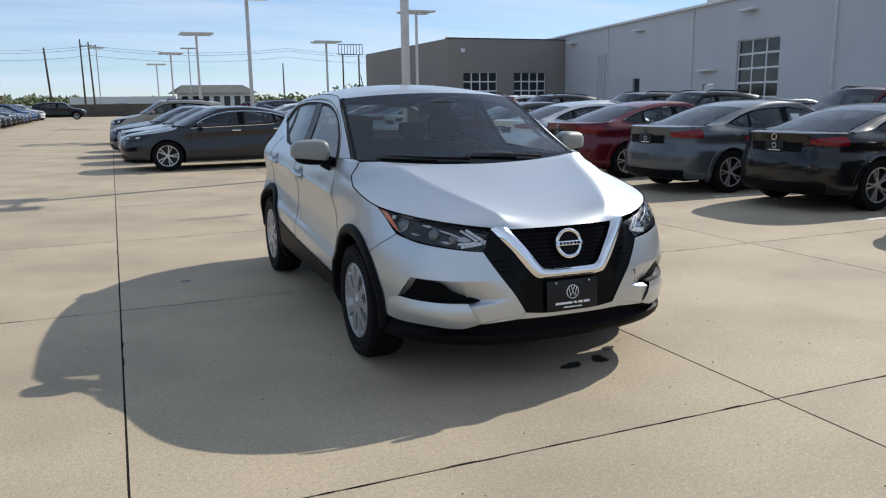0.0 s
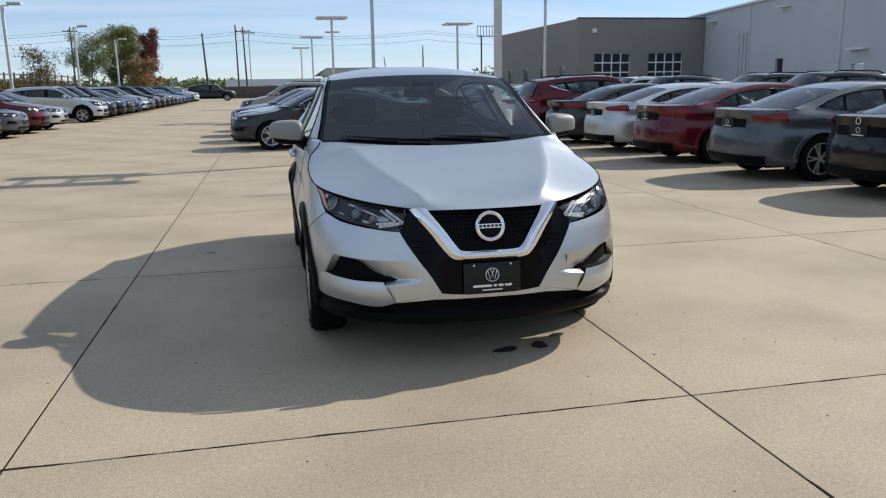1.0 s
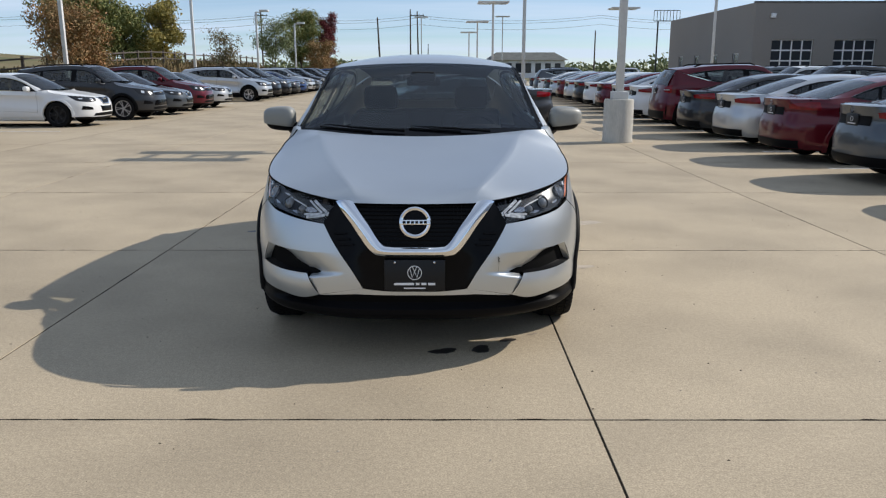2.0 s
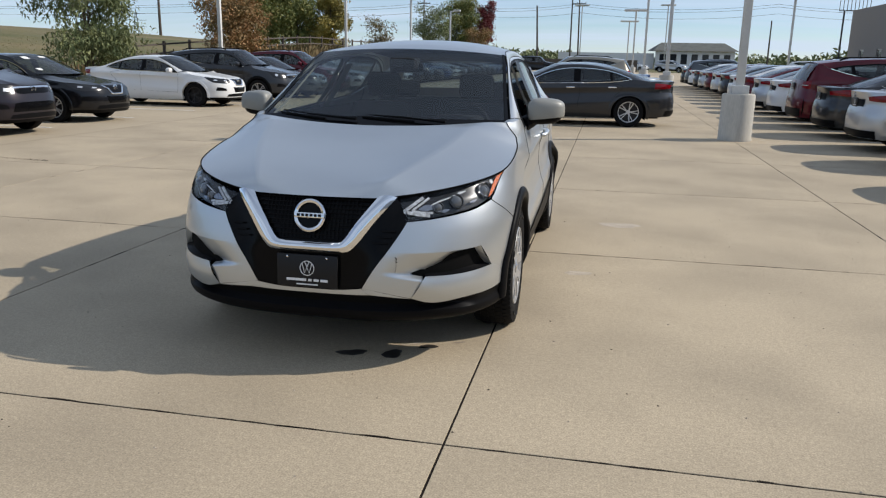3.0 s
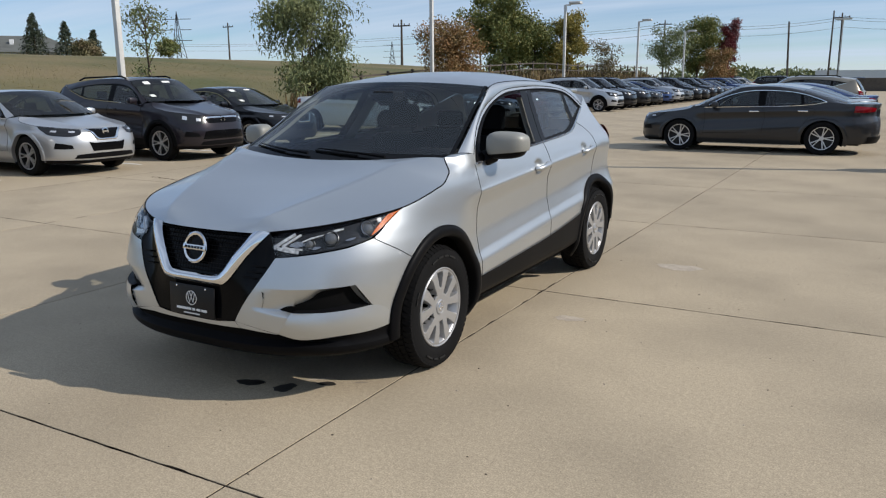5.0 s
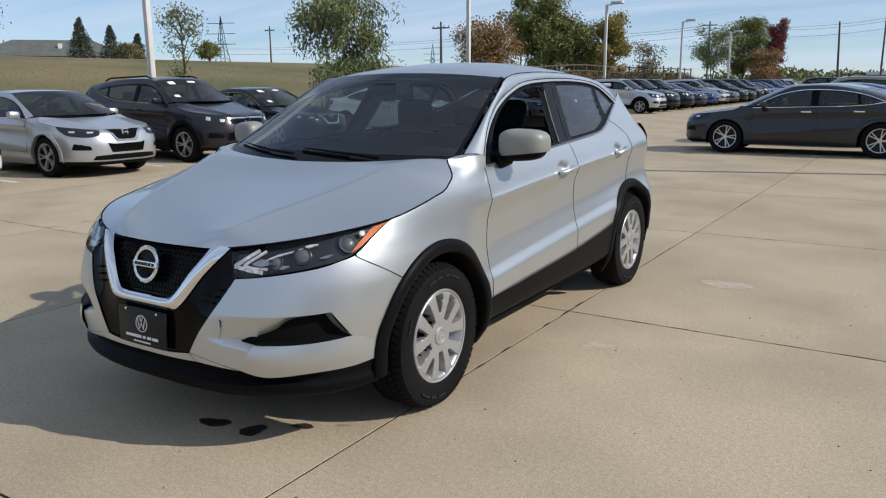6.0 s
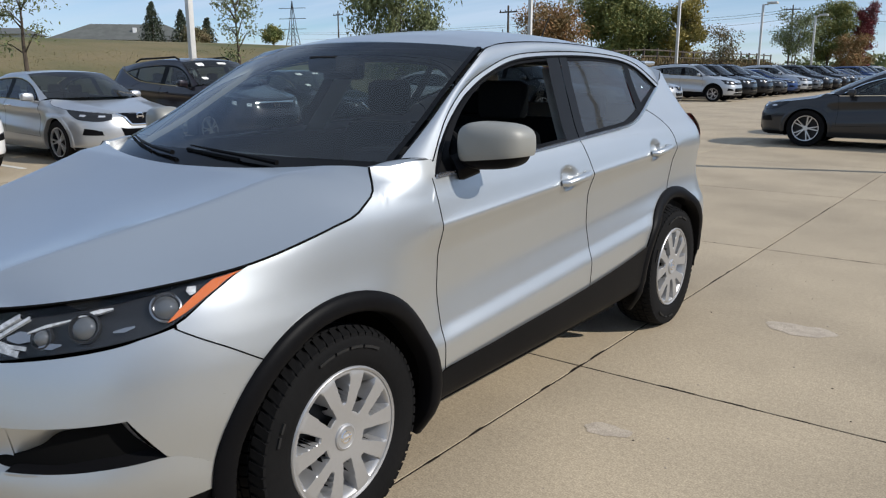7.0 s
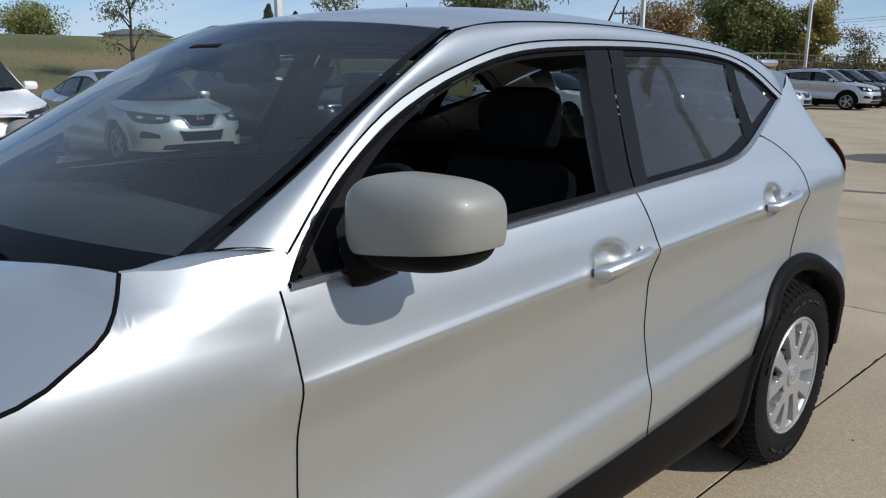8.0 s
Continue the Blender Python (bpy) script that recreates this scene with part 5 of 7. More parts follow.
plate = part("dealer_plate", box((-0.155, -0.006, -0.08), (0.155, 0.004, 0.08), 0.004), M_PLATE, hero, "black dealer plate with white print")
plate.location, plate.rotation_euler = (0.0, -0.926, 0.492), (radians(-3), 0, 0)
bm = bmesh.new()
add_lathe(bm, [(0.037, -0.0065), (0.037, -0.0085), (0.0335, -0.0085), (0.0335, -0.0065)], 30, "y", (0, 0, 0.014))
for s in (-1, 1):
    add_tube(bm, [(s * 0.024, -0.008, 0.036), (s * 0.012, -0.008, -0.010), (0.0, -0.008, 0.018)], 0.0022, 4)
    add_tube(bm, [(s * 0.011, -0.008, 0.045), (0.0, -0.008, 0.020)], 0.0022, 4)
part("plate_emblem", bm, M_PLATEWHITE, plate)
bm = bmesh.new()
rng = random.Random(4)
for x0, x1, z0, z1 in ((-0.105, -0.004, -0.050, -0.038), (0.006, 0.024, -0.050, -0.038), (0.034, 0.060, -0.050, -0.038), (0.068, 0.105, -0.050, -0.038), (-0.055, 0.055, -0.069, -0.063)):
    add_box(bm, (x0, -0.0085, z0), (x1, -0.0062, z1))
part("plate_print", bm, M_PLATEWHITE, plate)
for s in (-1, 1):
    bm = bmesh.new()
    add_lathe(bm, [(0.006, -0.006), (0.005, -0.010), (0.001, -0.011)], 12, "y", (s * 0.10, 0, 0.068))
    part("screw", bm, M_CHROME, plate)
# scuff and crack on the bumper
chip = [skin_at(X(x, z), 0.0015) for x, z in ((0.425, 0.578), (0.432, 0.570), (0.430, 0.556), (0.437, 0.550))]
part("paint_chip", tube(chip, [0.0015, 0.003, 0.0015, 0.0025], 5), M_WELL, hero)
part("bumper_crack", tube([skin_at(X(x, z), 0.0005) for x, z in ((0.430, 0.553), (0.432, 0.535), (0.430, 0.515), (0.426, 0.50))], 0.0008, 4), M_BLACKPLASTIC, hero)

# mirrors
# body silver darkened to warm grey: the shade on the caps is painted in
M_MIRRORCAP = material("shaded_silver_cap", (0.25, 0.25, 0.23), 0.5, 0.1, vary=0.05, scale=9, fine=300, coat=0.15)
for s in (1, -1):
    def blob(c, h, ex, shear, n=28, m=20):
        rows = []
        for j in range(m + 1):
            ph = -math.pi / 2 + math.pi * j / m
            row = []
            for i in range(n + 1):
                th = 2 * math.pi * i / n
                f = lambda v, e: math.copysign(abs(v) ** e, v)
                p = Vector((f(math.cos(ph), ex) * f(math.cos(th), ex), f(math.cos(ph), ex) * f(math.sin(th), ex), f(math.sin(ph), ex)))
                taper = 1 - 0.16 * (p.x + 1) / 2
                row.append(Vector((c[0] + h[0] * p.x, c[1] + h[1] * p.y + shear * h[0] * p.x, c[2] + h[2] * p.z * taper)))
            rows.append(row)
        return rows
    bm = bmesh.new()
    add_grid(bm, [r for r in blob((0.990, 0.70, 1.189), (0.115, 0.085, 0.084), 0.60, 0.30)], s)
    bmesh.ops.remove_doubles(bm, verts=bm.verts, dist=1e-4)
    bmesh.ops.bisect_plane(bm, geom=bm.verts[:] + bm.edges[:] + bm.faces[:], plane_co=(0.984 * s, 0, 1.141), plane_no=(-0.10 * s, 0, 1), clear_inner=True)
    orient(bm, (0.985 * s, 0.7, 1.2))
    mirror = part("mirror", bm, M_MIRRORCAP, hero, "silver mirror cap, its shade put into a warm grey colour")
    bm = bmesh.new()
    add_grid(bm, blob((0.982, 0.704, 1.176), (0.106, 0.076, 0.080), 0.62, 0.30), s)
    bmesh.ops.remove_doubles(bm, verts=bm.verts, dist=1e-4)
    add_tube(bm, [(s * 0.90, 0.70, 1.125), (s * 0.85, 0.64, 1.10)], [0.045, 0.05], 10)
    orient(bm, (0.96 * s, 0.7, 1.18))
    part("mirror_housing", bm, M_BLACKPLASTIC, mirror)
    bm = bmesh.new()
    add_box(bm, (-0.070, 0, -0.050), (0.070, 0.006, 0.050), 0.02)
    mg = part("mirror_glass", bm, M_CHROME, mirror)
    mg.location, mg.rotation_euler = (s * 0.980, 0.776, 1.182), (0, 0, radians(17 * s))

# handles
for y, z in HANDLES:
    for s in (1, -1):
        bm = bmesh.new()
        pts = [(s * (half_width(y + d, z + lift) + o), y + d, z + lift) for d, o, lift in ((-0.115, 0.000, -0.010), (-0.098, 0.024, -0.008), (-0.03, 0.034, 0.0), (0.05, 0.034, 0.006), (0.09, 0.024, 0.008), (0.105, 0.0, 0.009))]
        add_tube(bm, pts, [0.014, 0.017, 0.017, 0.019, 0.019, 0.016], 10)
        part("door_handle", bm, M_SILVER, hero)

# wheels
M_SIDEBAR = material("sidewall_print", (0.016, 0.016, 0.016), 0.6, spec=0.25)


def road_wheel(y, s):
    w, q = 0.1075, 0.222
    bm = bmesh.new()
    prof = [(q - 0.012, -w * 0.9), (0.262, -w * 1.02), (0.315, -w * 0.98), (0.331, -w * 0.88), (0.335, -w * 0.76), (0.336, 0.0), (0.335, w * 0.76), (0.331, w * 0.88), (0.322, w * 0.955), (0.315, w * 0.985), (0.30, w * 1.0), (0.268, w * 1.03),
            (0.245, w * 1.0), (0.236, w * 0.98), (0.228, w * 0.94), (q - 0.008, w * 0.90)]
    add_lathe(bm, [(a, b * s) for a, b in prof], 72, "x")
    bmesh.ops.recalc_face_normals(bm, faces=bm.faces)
    part("tyre", bm, M_RUBBER, wheel_of[(y, s)], smooth=35)
    # tread blocks: three ribs and two rows of shoulder lugs
    bm = bmesh.new()
    for k in range(62):
        a = 2 * math.pi * k / 62
        for j, (x0, x1, skew) in enumerate(((-0.106, -0.064, -0.022), (-0.056, -0.022, 0.012), (-0.015, 0.015, 0.0), (0.022, 0.056, -0.012), (0.064, 0.106, 0.022))):
            half = 0.0122 if abs(x0 + x1) > 0.12 else 0.0145
            vs = []
            for low in (0.010, 0.0):
                for xx, turn in ((x0, -skew), (x1, skew)):
                    rr = (0.3435 - (0.016 if abs(xx) > 0.1 else 0.0)) - low
                    aa = a + turn + (j % 2) * 0.05
                    c, sn = math.cos(aa), math.sin(aa)
                    for d in (-half, half):
                        vs.append(bm.verts.new((xx * s, rr * c - d * sn, rr * sn + d * c)))
            for f in ((4, 5, 7, 6), (0, 1, 5, 4), (2, 3, 7, 6), (0, 2, 6, 4), (1, 3, 7, 5)):
                bm.faces.new([vs[i] for i in f])
    bmesh.ops.recalc_face_normals(bm, faces=bm.faces)
    tagged(part("tread", bm, M_RUBBER, wheel_of[(y, s)], smooth=0), kind="stuff")
    # raised bars of moulded lettering on the sidewall
    for a0, a1 in ((60, 74), (76, 86), (88, 98), (100, 112), (232, 246), (249, 258), (262, 274), (150, 156), (158, 164)):
        pts = [(s * w * 1.035, 0.287 * math.cos(radians(a)), 0.287 * math.sin(radians(a))) for a in (a0, (a0 + a1) / 2, a1)]
        part("sidewall_bar", tube(pts, 0.006, 4), M_SIDEBAR, wheel_of[(y, s)])
    bm = bmesh.new()
    add_lathe(bm, [(a, b * s) for a, b in ((q, w * 0.80), (q * 0.9, -w * 0.2), (q * 0.6, w * 0.35), (q * 0.3, w * 0.5), (0.001, w * 0.5))], 40, "x")
    part("steel_rim", bm, M_DARKALLOY, wheel_of[(y, s)])
    # wheel cover: five forked spokes with openings between and inside the forks
    bm = bmesh.new()
    NT, NR = 300, 40

    def gaps(th, r):
        """How far inside a gap between the tines a place lies (over 0), and whether it lies in a fork."""
        f = ((th - 0.35) / (2 * math.pi / 5) + 0.5) % 1 - 0.5
        fork = 0.020 + 0.30 * (r - 0.46) - abs(f) * 2 * math.pi / 5 * r
        side = 0.075 + 0.13 * (r - 0.34) - (0.5 - abs(f)) * 2 * math.pi / 5 * r
        return (fork, 0.50) if fork > side else (side, 0.36)

    def opening(th, r):
        deep, start = gaps(th, r)
        return deep > 0.006 and start < r < start + (0.27 if start < 0.4 else 0.24)

    def face_x(th, r):
        deep, start = gaps(th, r)
        base = 0.845 + 0.12 * math.sin(min(1, r / 0.75) * 1.57) - 0.05 * step01((r - 0.88) / 0.10)
        # behind each hole a ramp climbs out to the rim
        sunk = 0.75 * step01(deep / 0.014) * step01((r - start) / 0.05) * (1 - step01((r - 0.70) / 0.24)) if deep > 0 else 0
        return s * w * (base - sunk)
    radii = [0.16 + 0.80 * k / (NR - 1) for k in range(NR)]
    ring = [[bm.verts.new((face_x(2 * math.pi * i / NT, r), q * r * math.cos(2 * math.pi * i / NT), q * r * math.sin(2 * math.pi * i / NT))) for i in range(NT)] for r in radii]
    for j in range(NR - 1):
        for i in range(NT):
            if not opening(2 * math.pi * (i + 0.5) / NT, (radii[j] + radii[j + 1]) / 2):
                bm.faces.new((ring[j][i], ring[j][(i + 1) % NT], ring[j + 1][(i + 1) % NT], ring[j + 1][i]))
    for v in [v for v in bm.verts if not v.link_faces]:
        bm.verts.remove(v)
    inner = [e for e in bm.edges if len(e.link_faces) == 1 and max(v.co.yz.length for v in e.verts) < q * 0.955 and min(v.co.yz.length for v in e.verts) > q * 0.2]
    ext = bmesh.ops.extrude_edge_only(bm, edges=inner)["geom"]
    for v in [v for v in ext if isinstance(v, bmesh.types.BMVert)]:
        v.co.x -= s * 0.016
        v.co.y, v.co.z = v.co.y * 0.99, v.co.z * 0.99
    orient(bm, (-s * 0.6, 0, 0))
    part("wheel_cover", bm, M_ALLOY, wheel_of[(y, s)], "silver plastic wheel cover with five forked spokes", smooth=30)
    bm = bmesh.new()
    add_lathe(bm, [(a, b * s) for a, b in ((q + 0.003, w * 0.88), (q, w * 0.965), (q * 0.985, w * 0.985), (q * 0.955, w * 0.955), (q * 0.95, w * 0.86))], 60, "x")
    part("cover_rim", bm, M_ALLOY, wheel_of[(y, s)])
    bm = bmesh.new()
    add_lathe(bm, [(a, b * s) for a, b in ((q * 0.20, w * 0.84), (q * 0.185, w * 0.93), (q * 0.16, w * 0.955), (q * 0.145, w * 0.935), (0.001, w * 0.94))], 36, "x")
    part("hub_cap", bm, M_ALLOY, wheel_of[(y, s)])
    bm = bmesh.new()
    add_lathe(bm, [(a, b * s) for a, b in ((0.022, w * 0.935), (0.020, w * 0.965), (0.015, w * 0.965), (0.014, w * 0.935))], 24, "x")
    add_box(bm, (s * w * 0.955 - 0.003, -0.02, -0.0035), (s * w * 0.955 + 0.003, 0.02, 0.0035))
    part("cover_badge", bm, M_CHROME, wheel_of[(y, s)])


wheel_of = {}
for y in (0.0, WB):
    for s in (1, -1):
        hub = new("wheel")
        hub.parent = hero
        hub.location = (s * 0.814, y, 0.343)
        wheel_of[(y, s)] = hub
        road_wheel(y, s)

# dark inner shell, floor, cabin
M_PALETRIM = material("pale_pillar_trim", (0.30, 0.30, 0.28), 0.8, vary=0.1)
M_DASH = material("dashboard_grain", (0.020, 0.021, 0.022), 0.7, vary=0.15, fine=200, bump=0.2, bump_scale=0.001)
bm = bmesh.new()
rows = []
for j in range(13):
    z = 0.24 + 0.80 * j / 12
    rows.append([skin_at((4.75 * i / 130, z), -0.035) for i in range(131)])
for s in (1, -1):
    add_grid(bm, rows, s)
kill = [f for f in bm.faces if (f.calc_center_median().y < 0.45 and f.calc_center_median().z > (0.72 if f.calc_center_median().y < -0.2 else 0.9)) or f.calc_center_median().z > 1.0 or any(math.hypot(f.calc_center_median().y - yc, f.calc_center_median().z - AXLE_Z) < 0.455 for yc in (0, WB)) and abs(f.calc_center_median().x) > 0.45]
bmesh.ops.delete(bm, geom=kill, context="FACES")
part("inner_shell", bm, M_WELL, hero)
bm = bmesh.new()
add_box(bm, (-0.56, -0.45, 0.20), (0.56, 3.25, 0.30))
add_box(bm, (-0.80, 0.48, 0.21), (0.80, 2.15, 0.30))
# unseen block in the nose, added to keep sunlight from leaking through
add_box(bm, (-0.58, -0.70, 0.26), (0.58, -0.45, 0.74))
add_box(bm, (-0.74, 3.08, 0.23), (0.74, 3.30, 0.30))
part("underbody_fill", bm, M_WELL, hero)
bm = bmesh.new()
add_grid(bm, [[Vector((x, y, z)) for x in (-0.74, -0.3, 0.3, 0.74)] for y, z in ((0.34, 1.075), (0.60, 1.085), (0.82, 1.06), (0.90, 0.98), (0.86, 0.70))])
part("dashboard", bm, M_DASH, hero)
part("instrument_hood", box((0.22, 0.74, 1.02), (0.56, 0.96, 1.13), 0.04), M_INTERIOR, hero)
bm = bmesh.new()
add_lathe(bm, [(0.185 + 0.016 * math.cos(a), 0.016 * math.sin(a)) for a in (2 * math.pi * k / 8 for k in range(8))], 32, "z", close=True)
add_box(bm, (-0.17, -0.02, -0.02), (0.17, 0.02, 0.0), 0.006)
wheel = part("steering_wheel", bm, M_INTERIOR, hero)
wheel.location, wheel.rotation_euler = (0.38, 1.08, 1.02), (radians(62), 0, 0)
for x, y in ((0.37, 1.45), (-0.37, 1.45)):
    bm = bmesh.new()
    add_box(bm, (x - 0.25, y - 0.45, 0.45), (x + 0.25, y + 0.08, 0.66), 0.06)
    add_box(bm, (x - 0.24, y, 0.6), (x + 0.24, y + 0.14, 1.20), 0.06, Matrix.Translation((0, y, 0.6)) @ Matrix.Rotation(radians(-12), 4, "X") @ Matrix.Translation((0, -y, -0.6)))
    part("front_seat", bm, M_INTERIOR, hero)
    part("headrest", box((x - 0.135, y + 0.19, 1.20), (x + 0.135, y + 0.29, 1.39), 0.045), M_INTERIOR, hero)
bm = bmesh.new()
add_box(bm, (-0.66, 2.0, 0.45), (0.66, 2.5, 0.68), 0.06)
add_box(bm, (-0.66, 2.4, 0.6), (0.66, 2.55, 1.17), 0.05)
part("rear_bench", bm, M_INTERIOR, hero)
for x in (-0.4, 0.4):
    part("headrest", box((x - 0.13, 2.44, 1.17), (x + 0.13, 2.53, 1.31), 0.035), M_INTERIOR, hero)
liner = []
for i in range(0, 34, 3):
    e = re_pts[i]
    liner.append([Vector((e.x * 0.985 * u, e.y + 0.03, e.z - 0.018 + 0.030 * (1 - abs(u) ** 2.4))) for u in (-1, -0.7, -0.35, 0, 0.35, 0.7, 1)])
bm = bmesh.new()
add_grid(bm, liner)
part("headliner", bm, material("dark_headliner", (0.09, 0.09, 0.09), 0.95), hero)
for s in (1, -1):
    bm = bmesh.new()
    add_grid(bm, [[Vector((half_width(y, z) - 0.06, y, z)) for y in (0.5, 0.9, 1.4, 1.9, 2.4, 2.9)] for z in (0.3, 0.7, 1.0, 1.11)], s)
    part("door_card", bm, M_INTERIOR, hero)
    bm = bmesh.new()
    add_grid(bm, [[skin_at(Y(y + 0.36 * (z - 1.14), z), -0.05) for y in (1.47, 1.62)] for z in (1.1, 1.3, 1.47)], s)
    part("pillar_trim", bm, M_PALETRIM, hero)
for s in (1, -1):
    inner = [Vector((e.x - 0.035, e.y + 0.05, e.z - 0.012)) for e in ws_pts]
    outer = [Vector((e.x - 0.022, e.y + 0.085, e.z - 0.03)) for e in ws_pts]
    bm = bmesh.new()
    add_grid(bm, [inner, outer], s)
    part("inner_pillar", bm, M_PALETRIM, hero)
part("rear_view_mirror", box((-0.12, 0.95, 1.40), (0.12, 0.98, 1.465), 0.014), M_INTERIOR, hero)
part("camera_housing", box((-0.09, 0.83, 1.43), (0.09, 1.02, 1.50), 0.02), M_INTERIOR, hero)


def glass_pt(u, i, off):
    """A place over the windscreen: u across, i rows up from its foot."""
    k = min(22, int(i))
    e, v = ws_pts[k].lerp(ws_pts[k + 1], i - k), i / 23
    return Vector((e.x * 0.985 * u, e.y - (0.19 - 0.09 * v) * (1 - u * u) - off, e.z + (0.002 + 0.032 * v) * (1 - u * u) + off))


for line in (((0.55, 2.7), (0.35, 3.3), (0.15, 3.7), (-0.06, 4.1)), ((-0.12, 2.9), (-0.35, 3.3), (-0.55, 3.8), (-0.80, 4.5))):
    bm = bmesh.new()
    add_tube(bm, [glass_pt(u, i, 0.020) for u, i in line], [0.010, 0.007, 0.006, 0.003], 6)
    wiper = part("wiper", bm, M_BLACKPLASTIC, hero)
    part("wiper_blade", tube([glass_pt(u - 0.03, i - 0.25, 0.010) for u, i in line[1:]], 0.006, 5), M_RUBBER, wiper)
# tail: hatch, glass, lamps, bumper, aerial
hatch = []
for y, z, x in ((3.00, 1.452, 0.56), (3.13, 1.34, 0.60), (3.24, 1.21, 0.64), (3.33, 1.08, 0.68), (3.42, 0.95, 0.70), (3.47, 0.75, 0.72), (3.49, 0.50, 0.72)):
    hatch.append([Vector((x * u, y + 0.05 * (1 - u * u), z + 0.01 * (1 - u * u))) for u in (-1, -0.6, -0.2, 0.2, 0.6, 1)])
bm = bmesh.new()
add_grid(bm, hatch[2:])
orient(bm)
part("tailgate", bm, M_SILVER, hero)
bm = bmesh.new()
add_grid(bm, hatch[:3])
orient(bm)
part("rear_window", bm, M_TINTED, hero)
panel("tail_lamp", [patch([Y(3.08, 1.17), Y(3.20, 1.16), Y(3.32, 1.11)], [Y(3.20, 1.03), Y(3.30, 0.97), Y(3.385, 0.93)], 12, 6, 0.022)], M_TAIL)
panel("rear_bumper_cladding", [patch([Y(3.07, 0.46), Y(3.25, 0.47), Y(3.40, 0.47), Y(3.47, 0.47)], [Y(3.09, 0.21), Y(3.25, 0.22), Y(3.38, 0.23), Y(3.42, 0.24)], 16, 6, 0.010)], M_BLACKPLASTIC)
part("spoiler", box((-0.55, 2.96, 1.465), (0.55, 3.12, 1.49), 0.012), M_SILVER, hero)
part("aerial", tube([(0.0, 2.60, 1.535), (0.0, 2.62, 1.56), (0.0, 2.76, 1.75)], [0.018, 0.006, 0.003], 7), M_BLACKPLASTIC, hero)


# ---- parked cars ----
def wheel_parts(parent, at, r, width, spokes, side, rim_mat, rim_frac=0.70, twin=True):
    """A wheel: tyre with shoulders, rim > spokes, hub. side: +1 when its outer face looks along +x."""
    bm = bmesh.new()
    R, w, q = r, width / 2, r * rim_frac
    prof = [(q, -w * 0.85), (q + (R - q) * 0.35, -w), (R * 0.965, -w * 0.92), (R, -w * 0.68), (R, w * 0.68), (R * 0.965, w * 0.92), (q + (R - q) * 0.35, w), (q, w * 0.85)]
    add_lathe(bm, [(a, b * side) for a, b in prof], 40, "x")
    tyre = part("tyre", bm, M_RUBBER, parent)
    tyre.location = at
    bm = bmesh.new()
    add_lathe(bm, [(a, b * side) for a, b in ((q, w * 0.84), (q * 0.965, w * 0.90), (q * 0.94, w * 0.8), (q * 0.92, -w * 0.2), (q * 0.25, -w * 0.3), (0.001, -w * 0.3))], 36, "x")
    part("rim", bm, [M_DARKALLOY], tyre)
    bm = bmesh.new()
    add_lathe(bm, [(a, b * side) for a, b in ((q * 0.985, w * 0.86), (q * 0.985, w * 0.96), (q * 0.93, w * 0.93), (q * 0.925, w * 0.7))], 36, "x")
    for k in range(spokes):
        a0 = 2 * math.pi * k / spokes
        for s in ((-0.17, 0.17) if twin else (0.0,)):
            ang, wd = a0 + s, q * (0.043 if twin else 0.10)
            d, t = Vector((0, math.cos(ang), math.sin(ang))), Vector((0, -math.sin(ang), math.cos(ang)))
            o0, o1 = Vector((side * w * 0.75, 0, 0)), Vector((side * w * 0.9, 0, 0))
            ctr = Vector((0, math.cos(a0), math.sin(a0))) * q * 0.12
            v = [bm.verts.new(p) for p in (ctr + o0 - t * wd, ctr + o0 + t * wd, d * q * 0.95 + o1 + t * wd * 0.9, d * q * 0.95 + o1 - t * wd * 0.9)]
            u = [bm.verts.new(p.co - Vector((side * 0.03, 0, 0))) for p in v]
            bm.faces.new(v)
            for i in range(4):
                bm.faces.new((v[i], v[(i + 1) % 4], u[(i + 1) % 4], u[i]))
    add_lathe(bm, [(q * 0.2, side * w * 0.70), (q * 0.18, side * w * 0.82), (0.001, side * w * 0.84)], 16, "x")
    bmesh.ops.recalc_face_normals(bm, faces=bm.faces)
    part("spokes", bm, rim_mat, tyre, smooth=30)
    return tyre


def piecewise(table, v):
    for (a, b), (c, d) in zip(table, table[1:]):
        if v <= c:
            break
    return b + (d - b) * (v - a) / (c - a)


